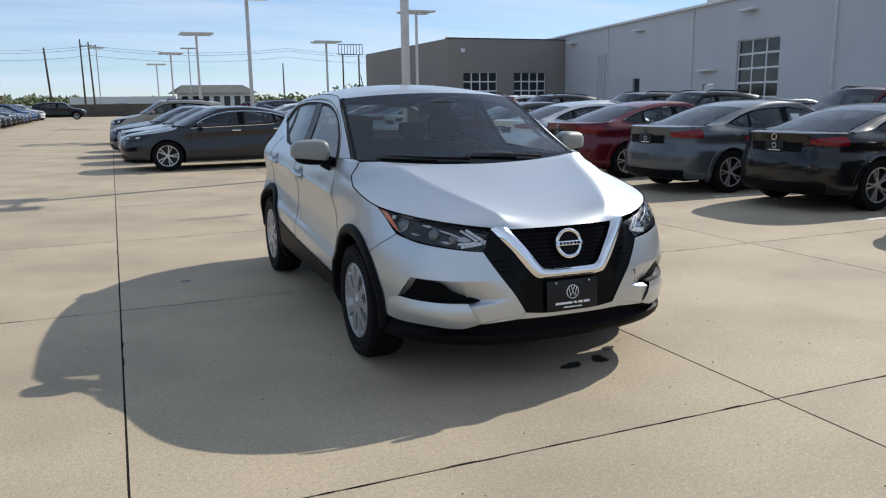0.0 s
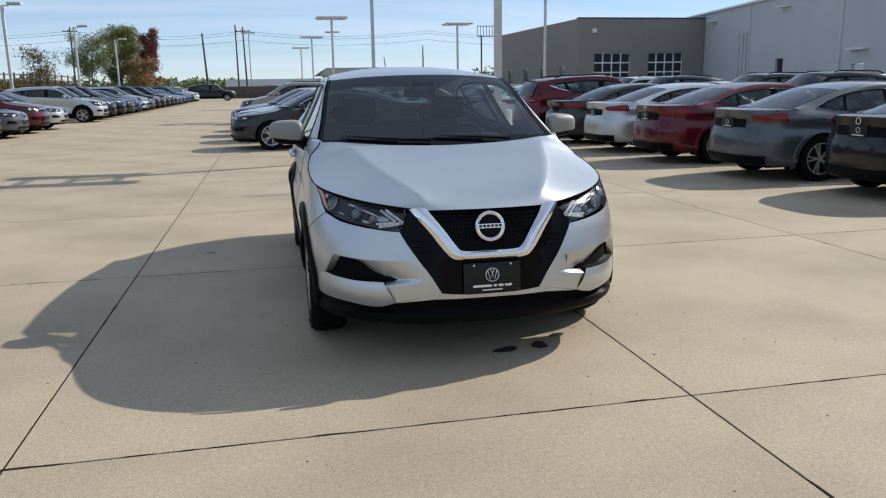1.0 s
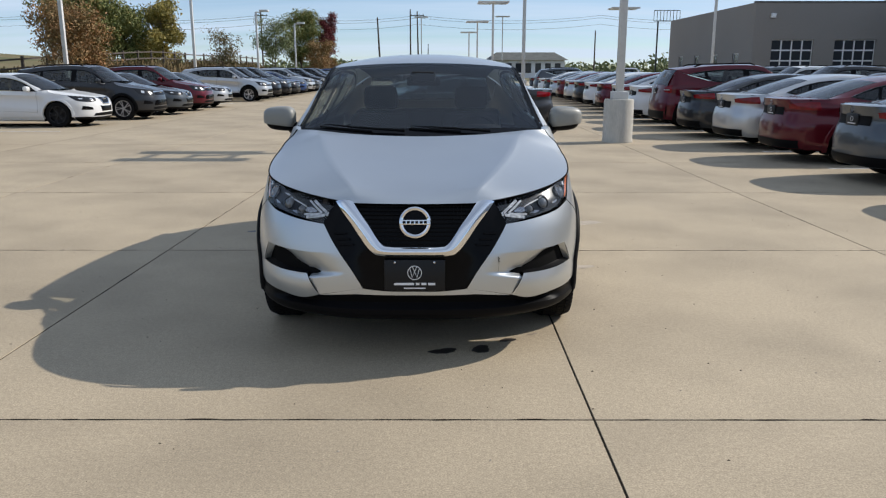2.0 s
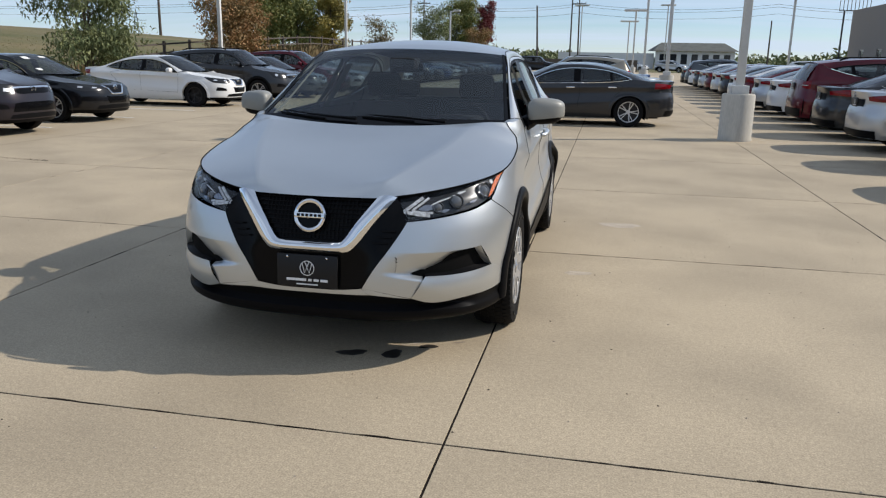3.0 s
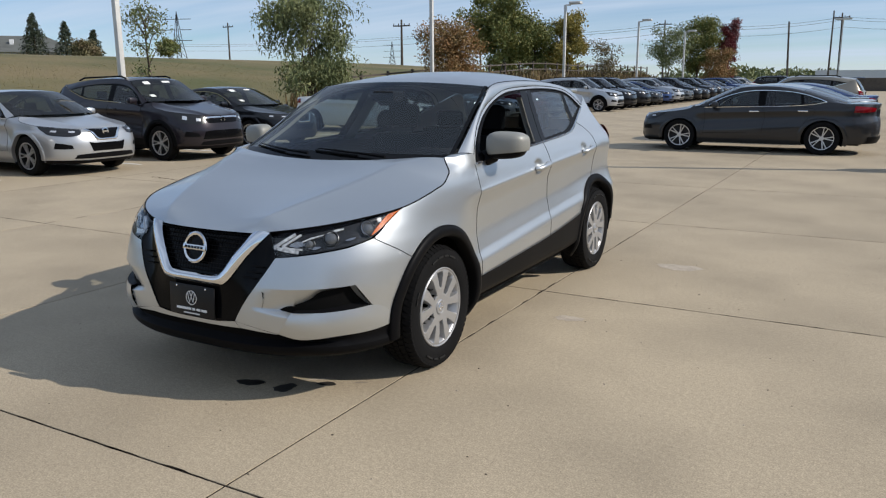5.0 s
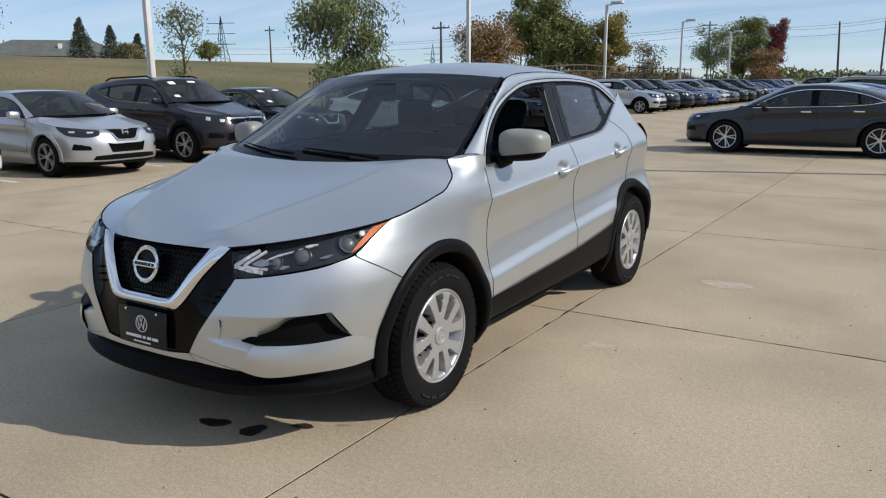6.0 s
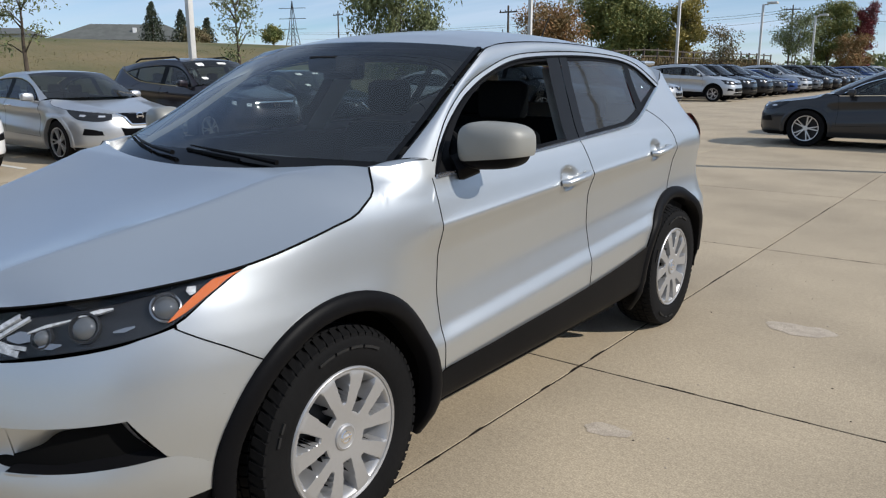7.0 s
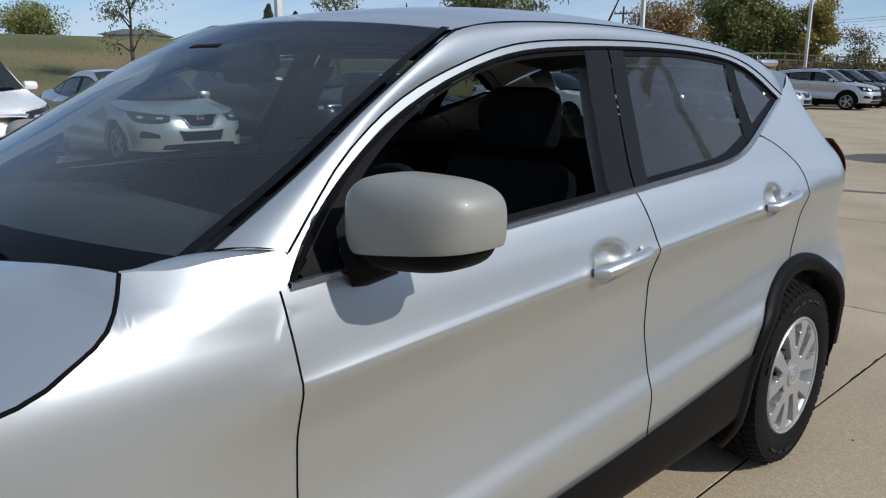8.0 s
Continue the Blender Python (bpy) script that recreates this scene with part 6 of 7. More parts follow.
KINDS = {
    # widths, and how the heights and lengths of the skin are drawn out for each kind; wb: rear axle, r: wheel radius
    "sedan": dict(sx=0.985, wb=2.82, r=0.335, ys=((-0.92, -0.98), (-0.47, -0.47), (0.47, 0.47), (1.09, 1.24), (2.17, 2.345), (3.12, 3.295), (3.49, 3.86)),
                  zs=((0.15, 0.145), (0.74, 0.735), (0.845, 0.785), (1.10, 0.965), (1.14, 0.995), (1.355, 1.215), (1.475, 1.335), (1.563, 1.42), (1.65, 1.50)), boot=True),
    "saloon": dict(sx=0.985, wb=2.91, r=0.345, ys=((-0.92, -0.98), (-0.47, -0.47), (0.47, 0.48), (1.09, 1.27), (2.17, 2.42), (3.12, 3.40), (3.49, 3.96)),
                   zs=((0.15, 0.145), (0.74, 0.735), (0.845, 0.785), (1.10, 0.965), (1.14, 0.995), (1.355, 1.215), (1.475, 1.335), (1.563, 1.42), (1.65, 1.50)), boot=True),
    "coupe": dict(sx=1.0, wb=2.80, r=0.340, ys=((-0.92, -0.92), (-0.47, -0.47), (0.47, 0.50), (1.09, 1.28), (2.17, 2.325), (3.12, 3.275), (3.49, 3.76)),
                  zs=((0.15, 0.14), (0.74, 0.735), (0.845, 0.775), (1.10, 0.945), (1.14, 0.97), (1.355, 1.18), (1.475, 1.285), (1.563, 1.365), (1.65, 1.44)), boot=True),
    "suv": dict(sx=0.985, wb=2.68, r=0.355, ys=((-0.92, -0.94), (-0.47, -0.47), (0.47, 0.47), (1.09, 1.06), (2.17, 2.205), (2.83, 2.98), (2.98, 3.24), (3.49, 3.66)),
                zs=((0.15, 0.18), (0.335, 0.35), (0.79, 0.82), (0.845, 0.90), (1.10, 1.125), (1.14, 1.165), (1.475, 1.535), (1.563, 1.64), (1.65, 1.74)), boot=False),
    "pickup": dict(sx=1.06, wb=3.50, r=0.40, ys=((-0.92, -0.96), (-0.47, -0.49), (0.47, 0.60), (1.09, 1.10), (2.17, 3.0), (2.83, 3.7), (2.98, 3.9), (3.49, 4.6)),
                   zs=((0.15, 0.30), (0.335, 0.40), (0.79, 0.92), (0.845, 1.02), (1.10, 1.22), (1.14, 1.25), (1.475, 1.70), (1.563, 1.82), (1.65, 1.95)), boot=False),
}
for k in KINDS.values():
    k["fo"] = -k["ys"][0][1]
    k["L"] = k["ys"][-1][1] + k["fo"]
TAIL_BOOT = ((0.15, 3.40), (0.35, 3.49), (0.60, 3.49), (0.75, 3.475), (0.90, 3.455), (1.0, 3.45), (1.1, 3.46), (1.19, 3.475), (1.5, 3.45))
M_HEADLAMP = material("dark_lamp_housing", (0.018, 0.019, 0.021), 0.2, 0.0, coat=0.35, spec=0.25)
M_REFLECT = material("lamp_reflector", (0.72, 0.73, 0.75), 0.2, 0.6, coat=1.0)


CAR_DOOR_F = [Y(0.495, 1.085), Y(0.512, 0.95), Y(0.515, 0.80), Y(0.508, 0.60), Y(0.50, 0.415)]
CAR_DOOR_M = [Y(1.47, 1.142), Y(1.53, 1.04), Y(1.56, 0.92), Y(1.56, 0.75), Y(1.535, 0.60), Y(1.52, 0.447)]
CAR_DOOR_R = [Y(2.20, 1.191), Y(2.45, 1.08), Y(2.475, 0.97), Y(2.42, 0.86), Y(2.33, 0.72), Y(2.265, 0.60), Y(2.21, 0.470)]
CAR_BELT = [Y(0.505, 1.088), Y(0.9, 1.114), Y(1.38, 1.138), Y(1.8, 1.160), Y(2.14, 1.182), Y(2.35, 1.215), Y(2.6, 1.283), Y(2.83, 1.355)]
CAR_WIN_TOP = [Y(0.505, 1.088), Y(0.57, 1.155), Y(0.70, 1.257), Y(0.87, 1.350), Y(1.07, 1.425), Y(1.3, 1.466), Y(1.6, 1.478), Y(2.0, 1.470), Y(2.4, 1.440), Y(2.65, 1.402), Y(2.83, 1.355)]


def parked_car(kind, colour, rim="alloy", spokes=5, glassy=None, front="vee"):
    """A parked car with its nose at y = 0, drawn out from the common skin."""
    k = KINDS[kind]
    e = empty("parked_car")
    boot, body_paint = k["boot"], P[colour]
    TAIL[0] = TAIL_BOOT if boot else TAIL_Y

    def warp(p):
        return Vector((p[0] * k["sx"], piecewise(k["ys"], p[1]) + k["fo"], piecewise(k["zs"], p[2])))

    def add(name, grids, mat, both=True, label="", centre=(0, 1.3, 0.6)):
        for sides in ((1,), (-1,)) if both else ((1, -1),):
            bm = bmesh.new()
            for s in sides:
                for gr in grids:
                    add_grid(bm, gr, s)
            bmesh.ops.remove_doubles(bm, verts=bm.verts, dist=2e-4)
            orient(bm, centre)
            for v in bm.verts:
                v.co = warp(v.co)
            part(name, bm, mat, e, label, smooth=50)

    def line(name, pts, r, mat, off=0.0):
        q = [skin_at(tuple(p), off) if len(p) == 2 else Vector(p) for p in smooth_path(pts, 22)]
        for s in (1, -1):
            part(name, tube([warp((p.x * s, p.y, p.z)) for p in q], r, 4), mat, e)

    if boot:
        win_top = [Y(0.505, 1.088), Y(0.57, 1.155), Y(0.70, 1.257), Y(0.87, 1.350), Y(1.07, 1.422), Y(1.3, 1.458), Y(1.6, 1.462), Y(1.95, 1.440), Y(2.25, 1.385), Y(2.5, 1.305), Y(2.68, 1.232)]
        belt = [Y(0.505, 1.088), Y(0.9, 1.106), Y(1.38, 1.124), Y(1.8, 1.139), Y(2.14, 1.155), Y(2.45, 1.185), Y(2.68, 1.232)]
        roof_edge = ROOF_EDGE[:5] + [(0.638, 1.3, 1.546), (0.63, 1.6, 1.550), (0.62, 1.9, 1.522), (0.61, 2.2, 1.458), (0.615, 2.5, 1.370), (0.64, 2.8, 1.270), (0.67, 3.02, 1.196)]
        door_r = [Y(2.12, 1.152)] + CAR_DOOR_R[1:]
        quarter = [Y(2.21, 0.470), Y(2.265, 0.60), Y(2.33, 0.72), Y(2.42, 0.86), Y(2.475, 0.97), Y(2.45, 1.08), Y(2.12, 1.152), Y(2.45, 1.185), Y(2.68, 1.232), Y(2.85, 1.212), Y(3.02, 1.196), Y(3.16, 1.190), Y(3.25, 1.186), Y(3.30, 1.0), Y(3.30, 0.7), Y(3.28, 0.47)]
    else:
        win_top, belt, roof_edge, door_r = CAR_WIN_TOP, CAR_BELT, ROOF_EDGE, CAR_DOOR_R
        quarter = [Y(2.21, 0.470), Y(2.265, 0.60), Y(2.33, 0.72), Y(2.42, 0.86), Y(2.475, 0.97), Y(2.45, 1.08), Y(2.20, 1.191), Y(2.35, 1.215), Y(2.6, 1.283), Y(2.83, 1.355), Y(2.93, 1.435), Y(3.05, 1.36), Y(3.20, 1.20), Y(3.26, 1.10), Y(3.30, 0.9), Y(3.30, 0.7), Y(3.28, 0.47)]
    door_m = [Y(1.47, 1.124 if boot else 1.142)] + CAR_DOOR_M[1:]
    fender = [Y(-0.30, 0.690), Y(-0.39, 0.745), Y(-0.46, 0.785), Y(-0.50, 0.812), Y(-0.46, 0.838), Y(-0.385, 0.886), Y(-0.29, 0.936)] + HOOD_EDGE[4:] + [Y(0.34, 1.118), Y(0.42, 1.112), Y(0.47, 1.100)] + CAR_DOOR_F
    add("fender", [patch(arc(0, R_ARCH, 128, 8, 16), fender, 36, 8)], body_paint)
    add("front_door", [patch(CAR_DOOR_F, door_m, 18, 10)], body_paint)
    add("rear_door", [patch(door_m, door_r, 18, 9)], body_paint)
    add("quarter_panel", [patch(arc(WB, R_ARCH, 163, 16, 16), quarter, 44, 9, bend=False)], body_paint)
    for ln in (CAR_DOOR_F, door_m, door_r, HOOD_EDGE):
        line("panel_gap", ln, 0.003, M_WELL)
    low = win_top + ([Y(2.85, 1.212), Y(3.02, 1.196)] if boot else [])
    add("roof_frame", [band(low, roof_edge, 40, 3)], body_paint)
    # bonnet
    edge = [skin_at(tuple(p)) for p in smooth_path(HOOD_EDGE, 20)]
    mid = ((-0.822, 0.842), (-0.76, 0.872), (-0.6, 0.925), (-0.4, 0.974), (-0.15, 1.024), (0.05, 1.063), (0.18, 1.092))
    rows = []
    for i, ed in enumerate(edge):
        v = i / (len(edge) - 1)
        yc = -0.822 + 1.002 * v
        row = []
        for q in range(13):
            u = q / 12
            y = yc + (ed.y - yc) * u * u
            zt = spline(mid, yc) if v < 1e-6 else spline(mid, y) if y < 0.18 else 1.092 + (y - 0.18) * 0.25
            cr = (0.36 + 0.23 * v) / max(ed.x, 0.385)
            fall = max(step01((u - cr * 0.92) / max(0.05, 1.02 - cr * 0.92)), u ** 8)
            row.append(Vector((ed.x * u, y, (zt + 0.012 * math.exp(-((u - cr) / 0.12) ** 2) * (1 - u ** 6)) * (1 - fall) + ed.z * fall)))
        rows.append(row)
    add("bonnet", [rows], body_paint, False)
    # roof, screens
    pts = smooth_path(roof_edge, 60)
    cut1 = min(range(60), key=lambda i: abs(pts[i].y - 1.09))
    cut2 = min(range(60), key=lambda i: abs(pts[i].y - (2.2 if boot else 2.96)))

    def across(i0, i1, bow0, bow1, cr0, cr1, shrink=1.0, lift=0.0, st=2):
        out = []
        idx = list(range(i0, i1, st)) + [i1]
        for i in idx:
            p, v = pts[i], (i - i0) / max(1, i1 - i0)
            out.append([Vector((p.x * shrink * u, p.y + (bow0 + (bow1 - bow0) * v) * (1 - u * u), p.z + lift + (cr0 + (cr1 - cr0) * v) * (1 - abs(u) ** 2.4))) for u in (q / 6 for q in range(7))])
        return out
    g_main = M_GLASSDARK if glassy == "dark" else M_GLASS
    add("windscreen", [across(0, cut1, -0.19, -0.10, 0.002, 0.034, 0.985, 0.003)], M_GLASS, False)
    add("roof", [across(cut1, cut2, -0.10, 0.06, 0.034, 0.034)], body_paint, False)
    if boot:
        add("rear_window", [across(cut2, 59, 0.06, 0.10, 0.034, 0.012, 0.97, 0.003)], g_main, False)
        a0 = Y(3.02, 1.196)[0]
        amax = 1 + BW - FW + 1
        rim_pts = [skin((a0 + (amax - a0) * (i / 20)), 1.188) for i in range(21)]
        lid = [[Vector((p.x, (3.00 + 0.10 * (1 - (p.x / 0.67) ** 2) if abs(p.x) < 0.67 else 3.0) * (1 - t) + p.y * t, 1.192 + 0.016 * (1 - min(1, p.x / 0.8) ** 2) + 0.004 * t)) for p in rim_pts] for t in (0, 0.3, 0.6, 0.85, 1.0)]
        for p in lid[-1]:
            p.z = 1.188
        add("boot_lid", [lid], body_paint, False)
        face = [[skin(a, z) for a in (Y(3.25, 1.1)[0] + (amax - Y(3.25, 1.1)[0]) * i / 16 for i in range(17))] for z in (1.188, 1.14, 1.05, 0.95, 0.85, 0.74, 0.60, 0.47, 0.36, 0.25)]
    else:
        hatch = []
        for y, z, x in ((2.97, 1.462, 0.60), (3.08, 1.38, 0.64), (3.20, 1.24, 0.69), (3.29, 1.10, 0.74)):
            hatch.append([Vector((x * u, y + 0.07 * (1 - u * u), z)) for u in (0, 0.25, 0.5, 0.75, 1)])
        add("rear_window", [hatch], g_main, False)
        add("rear_pillar", [[[Vector(roof_edge[-1]), Vector((0.60, 2.97, 1.462)), Vector((0.64, 3.08, 1.38)), Vector((0.69, 3.20, 1.24)), Vector((0.74, 3.29, 1.10))],
                             [skin_at(Y(2.83, 1.355)), skin_at(Y(2.93, 1.435)), skin_at(Y(3.05, 1.36)), skin_at(Y(3.20, 1.20)), skin_at(Y(3.26, 1.10))]]], body_paint)
        amax = 1 + BW - FW + 1
        face = [[skin(a, z) for a in (Y(3.25, 1.0)[0] + (amax - Y(3.25, 1.0)[0]) * i / 16 for i in range(17))] for z in (1.115, 1.05, 0.95, 0.85, 0.74, 0.60, 0.47, 0.36, 0.25)]
    add("rear_bumper", [face, patch([Y(3.07, 0.47), Y(3.28, 0.475)], [Y(3.09, 0.24), Y(3.28, 0.24)], 6, 4)], body_paint, False)

    def rear(u, z, off):
        """u: 0 at the flank, 1 in the middle of the tail."""
        a0 = Y(3.16, 1.0)[0]
        q = skin_at((a0 + (amax - a0) * u, z), off)
        return q
    zl, hl = (1.065, 0.085) if boot else (1.0, 0.11)
    u1 = 0.60 if boot else 0.45
    lampg = [[rear(u1 * i / 10, zl + hl * t * (1 - 0.45 * (i / 10) ** 2) - 0.012 * (i / 10), 0.008) for i in range(11)] for t in (-1, -0.5, 0, 0.5, 1)]
    add("tail_light", [lampg], M_TAIL)
    add("lamp_strip", [[[rear(0.12 + 0.35 * i / 8, zl - 0.2 * hl + t * 0.010, 0.011) for i in range(9)] for t in (-1, 1)]], M_REFLECT if colour in ("silver", "red") else M_TAIL)
    add("rear_valance", [[[rear(0.30 + 0.70 * i / 10, z, 0.006) for i in range(11)] for z in ((0.39, 0.33, 0.26) if boot else (0.46, 0.36, 0.27))]], M_BLACKPLASTIC, False)
    pz = 0.94
    py = piecewise(k["ys"], skin((amax, pz)[0], pz).y) + k["fo"]
    zz = piecewise(k["zs"], pz)
    if boot:
        add("plate_recess", [[[rear(0.72 + 0.28 * i / 6, z, 0.004) for i in range(7)] for z in (1.03, 0.94, 0.85)]], M_BLACKPLASTIC if colour in ("charcoal", "black") else body_paint, False)
    plate = part("plate", box((-0.155, py + 0.006, zz - 0.08), (0.155, py + 0.02, zz + 0.08), 0.004), M_PLATE, e, "black dealer plate")
    bm = bmesh.new()
    add_lathe(bm, [(0.036, py + 0.0205), (0.036, py + 0.023), (0.030, py + 0.023), (0.030, py + 0.0205)], 18, "y", (0, 0, zz + 0.012))
    add_box(bm, (-0.10, py + 0.0205, zz - 0.055), (0.10, py + 0.022, zz - 0.042))
    part("plate_print", bm, M_PLATEWHITE, plate)
    bm = bmesh.new()
    by = piecewise(k["ys"], skin(amax, 1.12 if boot else 1.03).y) + k["fo"]
    add_lathe(bm, [(0.045, by + 0.004), (0.045, by + 0.014), (0.034, by + 0.014), (0.034, by + 0.004)], 20, "y", (0, 0, piecewise(k["zs"], 1.13 if boot else 1.05)))
    part("rear_badge", bm, M_CHROME, e)
    # side glazing
    wins = [([Y(0.62, 1.118), Y(1.0, 1.128), Y(1.42, 1.138)], [Y(0.63, 1.160), Y(0.75, 1.255), Y(0.90, 1.338), Y(1.09, 1.404), Y(1.26, 1.432), Y(1.42, 1.440)], "front_side_window", M_GLASS)]
    if boot:
        wins += [([Y(1.55, 1.140), Y(1.9, 1.152), Y(2.22, 1.172)], [Y(1.55, 1.440), Y(1.9, 1.422), Y(2.18, 1.375)], "rear_side_window", g_main), ([Y(2.27, 1.178), Y(2.45, 1.198), Y(2.60, 1.232)], [Y(2.235, 1.362), Y(2.40, 1.312), Y(2.61, 1.240)], "quarter_window", g_main)]
    else:
        wins += [([Y(1.56, 1.163), Y(1.9, 1.180), Y(2.17, 1.207), Y(2.36, 1.25)], [Y(1.56, 1.448), Y(1.9, 1.446), Y(2.2, 1.430), Y(2.40, 1.410)], "rear_side_window", g_main), ([Y(2.44, 1.262), Y(2.60, 1.302), Y(2.76, 1.345)], [Y(2.455, 1.402), Y(2.6, 1.382), Y(2.775, 1.352)], "quarter_window", g_main)]
    for lo, hi, name, mt in wins:
        add(name, [patch(lo, hi, 14, 4, 0.0015)], mt)
    # dark frame behind the panes, with openings left by narrow strips
    strips = [patch(wins[0][0], belt[:3], 14, 2, -0.002), patch(wins[0][1], [Y(0.53, 1.105)] + win_top[2:7], 14, 2, -0.002),
              patch([Y(1.41, 1.128), Y(1.41, 1.30), Y(1.41, 1.456)], [Y(1.57, 1.132), Y(1.57, 1.30), Y(1.57, 1.458)], 8, 2, 0.0),
              patch([Y(0.53, 1.094), Y(0.535, 1.10), Y(0.53, 1.108)], [Y(0.63, 1.118), Y(0.635, 1.14), Y(0.64, 1.160)], 6, 3, -0.001)]
    strips += [patch(wins[1][0], [Y(1.55, 1.128 if boot else 1.15)] + belt[3:(5 if boot else 6)], 14, 2, -0.002), patch(wins[1][1], [Y(1.55, win_top[6][1])] + win_top[7:(9 if boot else 9)], 14, 2, -0.002)]
    strips += [patch(wins[2][0], [Y(2.24, 1.164), Y(2.45, 1.186), Y(2.66, 1.230)] if boot else [Y(2.40, 1.235), Y(2.6, 1.283), Y(2.82, 1.353)], 10, 2, -0.002), patch(wins[2][1], [Y(2.22, 1.388), Y(2.45, 1.318), Y(2.67, 1.233)] if boot else [Y(2.42, 1.436), Y(2.65, 1.402), Y(2.82, 1.355)], 10, 2, -0.002)]
    strips += [patch([Y(2.215, 1.17), Y(2.20, 1.28), Y(2.18, 1.39)], [Y(2.275, 1.178), Y(2.26, 1.28), Y(2.235, 1.37)], 8, 2, -0.001) if boot else patch([Y(2.36, 1.222), Y(2.38, 1.33), Y(2.40, 1.437)], [Y(2.45, 1.242), Y(2.46, 1.33), Y(2.47, 1.430)], 8, 2, -0.001)]
    add("window_frame", strips, M_BLACKPLASTIC)
    line("window_trim", belt, 0.009, M_CHROME, 0.002)
    if boot:
        line("window_trim", win_top[1:], 0.008, M_CHROME, 0.002)
    # sill, arches, liners, wheels
    add("sill", [patch([Y(0.44, 0.408), Y(0.9, 0.424), Y(1.5, 0.446), Y(2.0, 0.463), Y(2.23, 0.472)], [Y(0.42, 0.30), Y(0.9, 0.30), Y(1.5, 0.30), Y(2.0, 0.30), Y(2.26, 0.30)], 18, 2, 0.003),
                 patch([Y(0.42, 0.30), Y(0.9, 0.30), Y(1.5, 0.30), Y(2.0, 0.30), Y(2.26, 0.30)], [Y(0.42, 0.205), Y(0.9, 0.205), Y(1.5, 0.205), Y(2.0, 0.205), Y(2.26, 0.205)], 18, 2, 0.003)],
        M_BLACKPLASTIC if not boot else body_paint)
    for yc in (0, WB):
        rows = []
        for r, off in ((0.385, -0.06), (0.388, 0.003), (0.42, 0.012 if not boot else 0.005), (0.462, 0.008 if not boot else 0.003), (0.468, -0.004)):
            rows.append([skin_at(Y(yc + r * math.cos(radians(a)), max(0.19, AXLE_Z + r * math.sin(radians(a)))), off) for a in (-18 + 205 * i / 26 for i in range(27))])
        add("wheel_arch", [rows], M_BLACKPLASTIC if not boot else body_paint, centre=(0, yc, 0.6))
        add("wheel_well_liner", [[[Vector((x, yc + 0.40 * math.cos(radians(a)), AXLE_Z + 0.40 * math.sin(radians(a)))) for a in range(-25, 206, 15)] for x in (0.89, 0.58)],
                                 [[Vector((0.60, yc + r * math.cos(radians(a)), AXLE_Z + r * math.sin(radians(a)))) for a in range(-25, 206, 15)] for r in (0.40, 0.02)]], M_WELL)
    for s in (1, -1):
        for y in (0, k["wb"]):
            wheel_parts(e, (s * (0.915 * k["sx"] - 0.115), y + k["fo"], k["r"]), k["r"], 0.215, spokes, s, M_BRIGHTALLOY if rim == "alloy" else M_DARKALLOY)
    # nose
    nose = [patch([X(0, 0.850), X(0.385, 0.852), X(0.60, 0.876), X(0.76, 0.906), Y(-0.29, 0.936)], [X(0, 0.60), X(0.385, 0.60), X(0.58, 0.602), X(0.78, 0.632), Y(-0.352, 0.640)], 22, 6),
            patch([Y(-0.29, 0.936), Y(-0.30, 0.80), Y(-0.30, 0.690)], [Y(-0.36, 0.93), Y(-0.36, 0.80), Y(-0.352, 0.640)], 8, 2),
            patch([X(0, 0.60), X(0.385, 0.60), X(0.58, 0.602), X(0.78, 0.632), Y(-0.352, 0.640)], [X(0, 0.23), X(0.385, 0.23), X(0.60, 0.235), X(0.80, 0.24), Y(-0.43, 0.25)], 22, 8)]
    add("front_bumper", nose, body_paint, False)
    drop = 0.085 if boot else 0.045
    lamp_low = [X(0.46, 0.738 - 0.4 * drop), X(0.60, 0.744 - 0.8 * drop), X(0.75, 0.770 - drop), Y(-0.53, 0.796 - drop), Y(-0.47, 0.838 - 0.9 * drop), Y(-0.39, 0.886 - 0.6 * drop), Y(-0.305, 0.930)]
    lamp_top = [X(0.42, 0.836), X(0.50, 0.852), X(0.60, 0.868), X(0.70, 0.886), X(0.77, 0.903), Y(-0.292, 0.932)]
    add("headlight", [patch(lamp_low, lamp_top, 16, 4, 0.004)], M_HEADLAMP)
    mids = [tuple(Vector(a).lerp(Vector(b), 0.66)) for a, b in zip(smooth_path(lamp_low, 9), smooth_path(lamp_top, 9))]
    mid0 = [tuple(Vector(a).lerp(Vector(b), 0.36)) for a, b in zip(smooth_path(lamp_low, 9), smooth_path(lamp_top, 9))]
    for i in (1, 4):
        add("reflector", [patch(mid0[i:i + 2], mids[i:i + 2], 6, 2, 0.006)], M_REFLECT)
    if front == "vee":
        ci = [X(0.318, 0.846), X(0.24, 0.742), X(0.172, 0.648), X(0.13, 0.632), X(0.0, 0.630)]
        co = [X(0.372, 0.846), X(0.29, 0.738), X(0.205, 0.614), X(0.15, 0.600), X(0.0, 0.598)]
        add("grille", [patch([X(0.0, 0.850), X(0.0, 0.625)], [X(0.33, 0.850), X(0.165, 0.628)], 8, 6, 0.004)], M_GLOSSBLACK, False)
        add("grille_trim", [patch(ci, co, 24, 3, lambda u, t: 0.006 + 0.012 * math.sin(math.pi * t))], M_CHROME, False)
        add("grille_surround", [patch([X(0.0, 0.56), X(0.25, 0.56), X(0.36, 0.58)], [X(0.0, 0.42), X(0.25, 0.42), X(0.30, 0.42)], 10, 3, 0.004)], M_GLOSSBLACK, False)
    else:
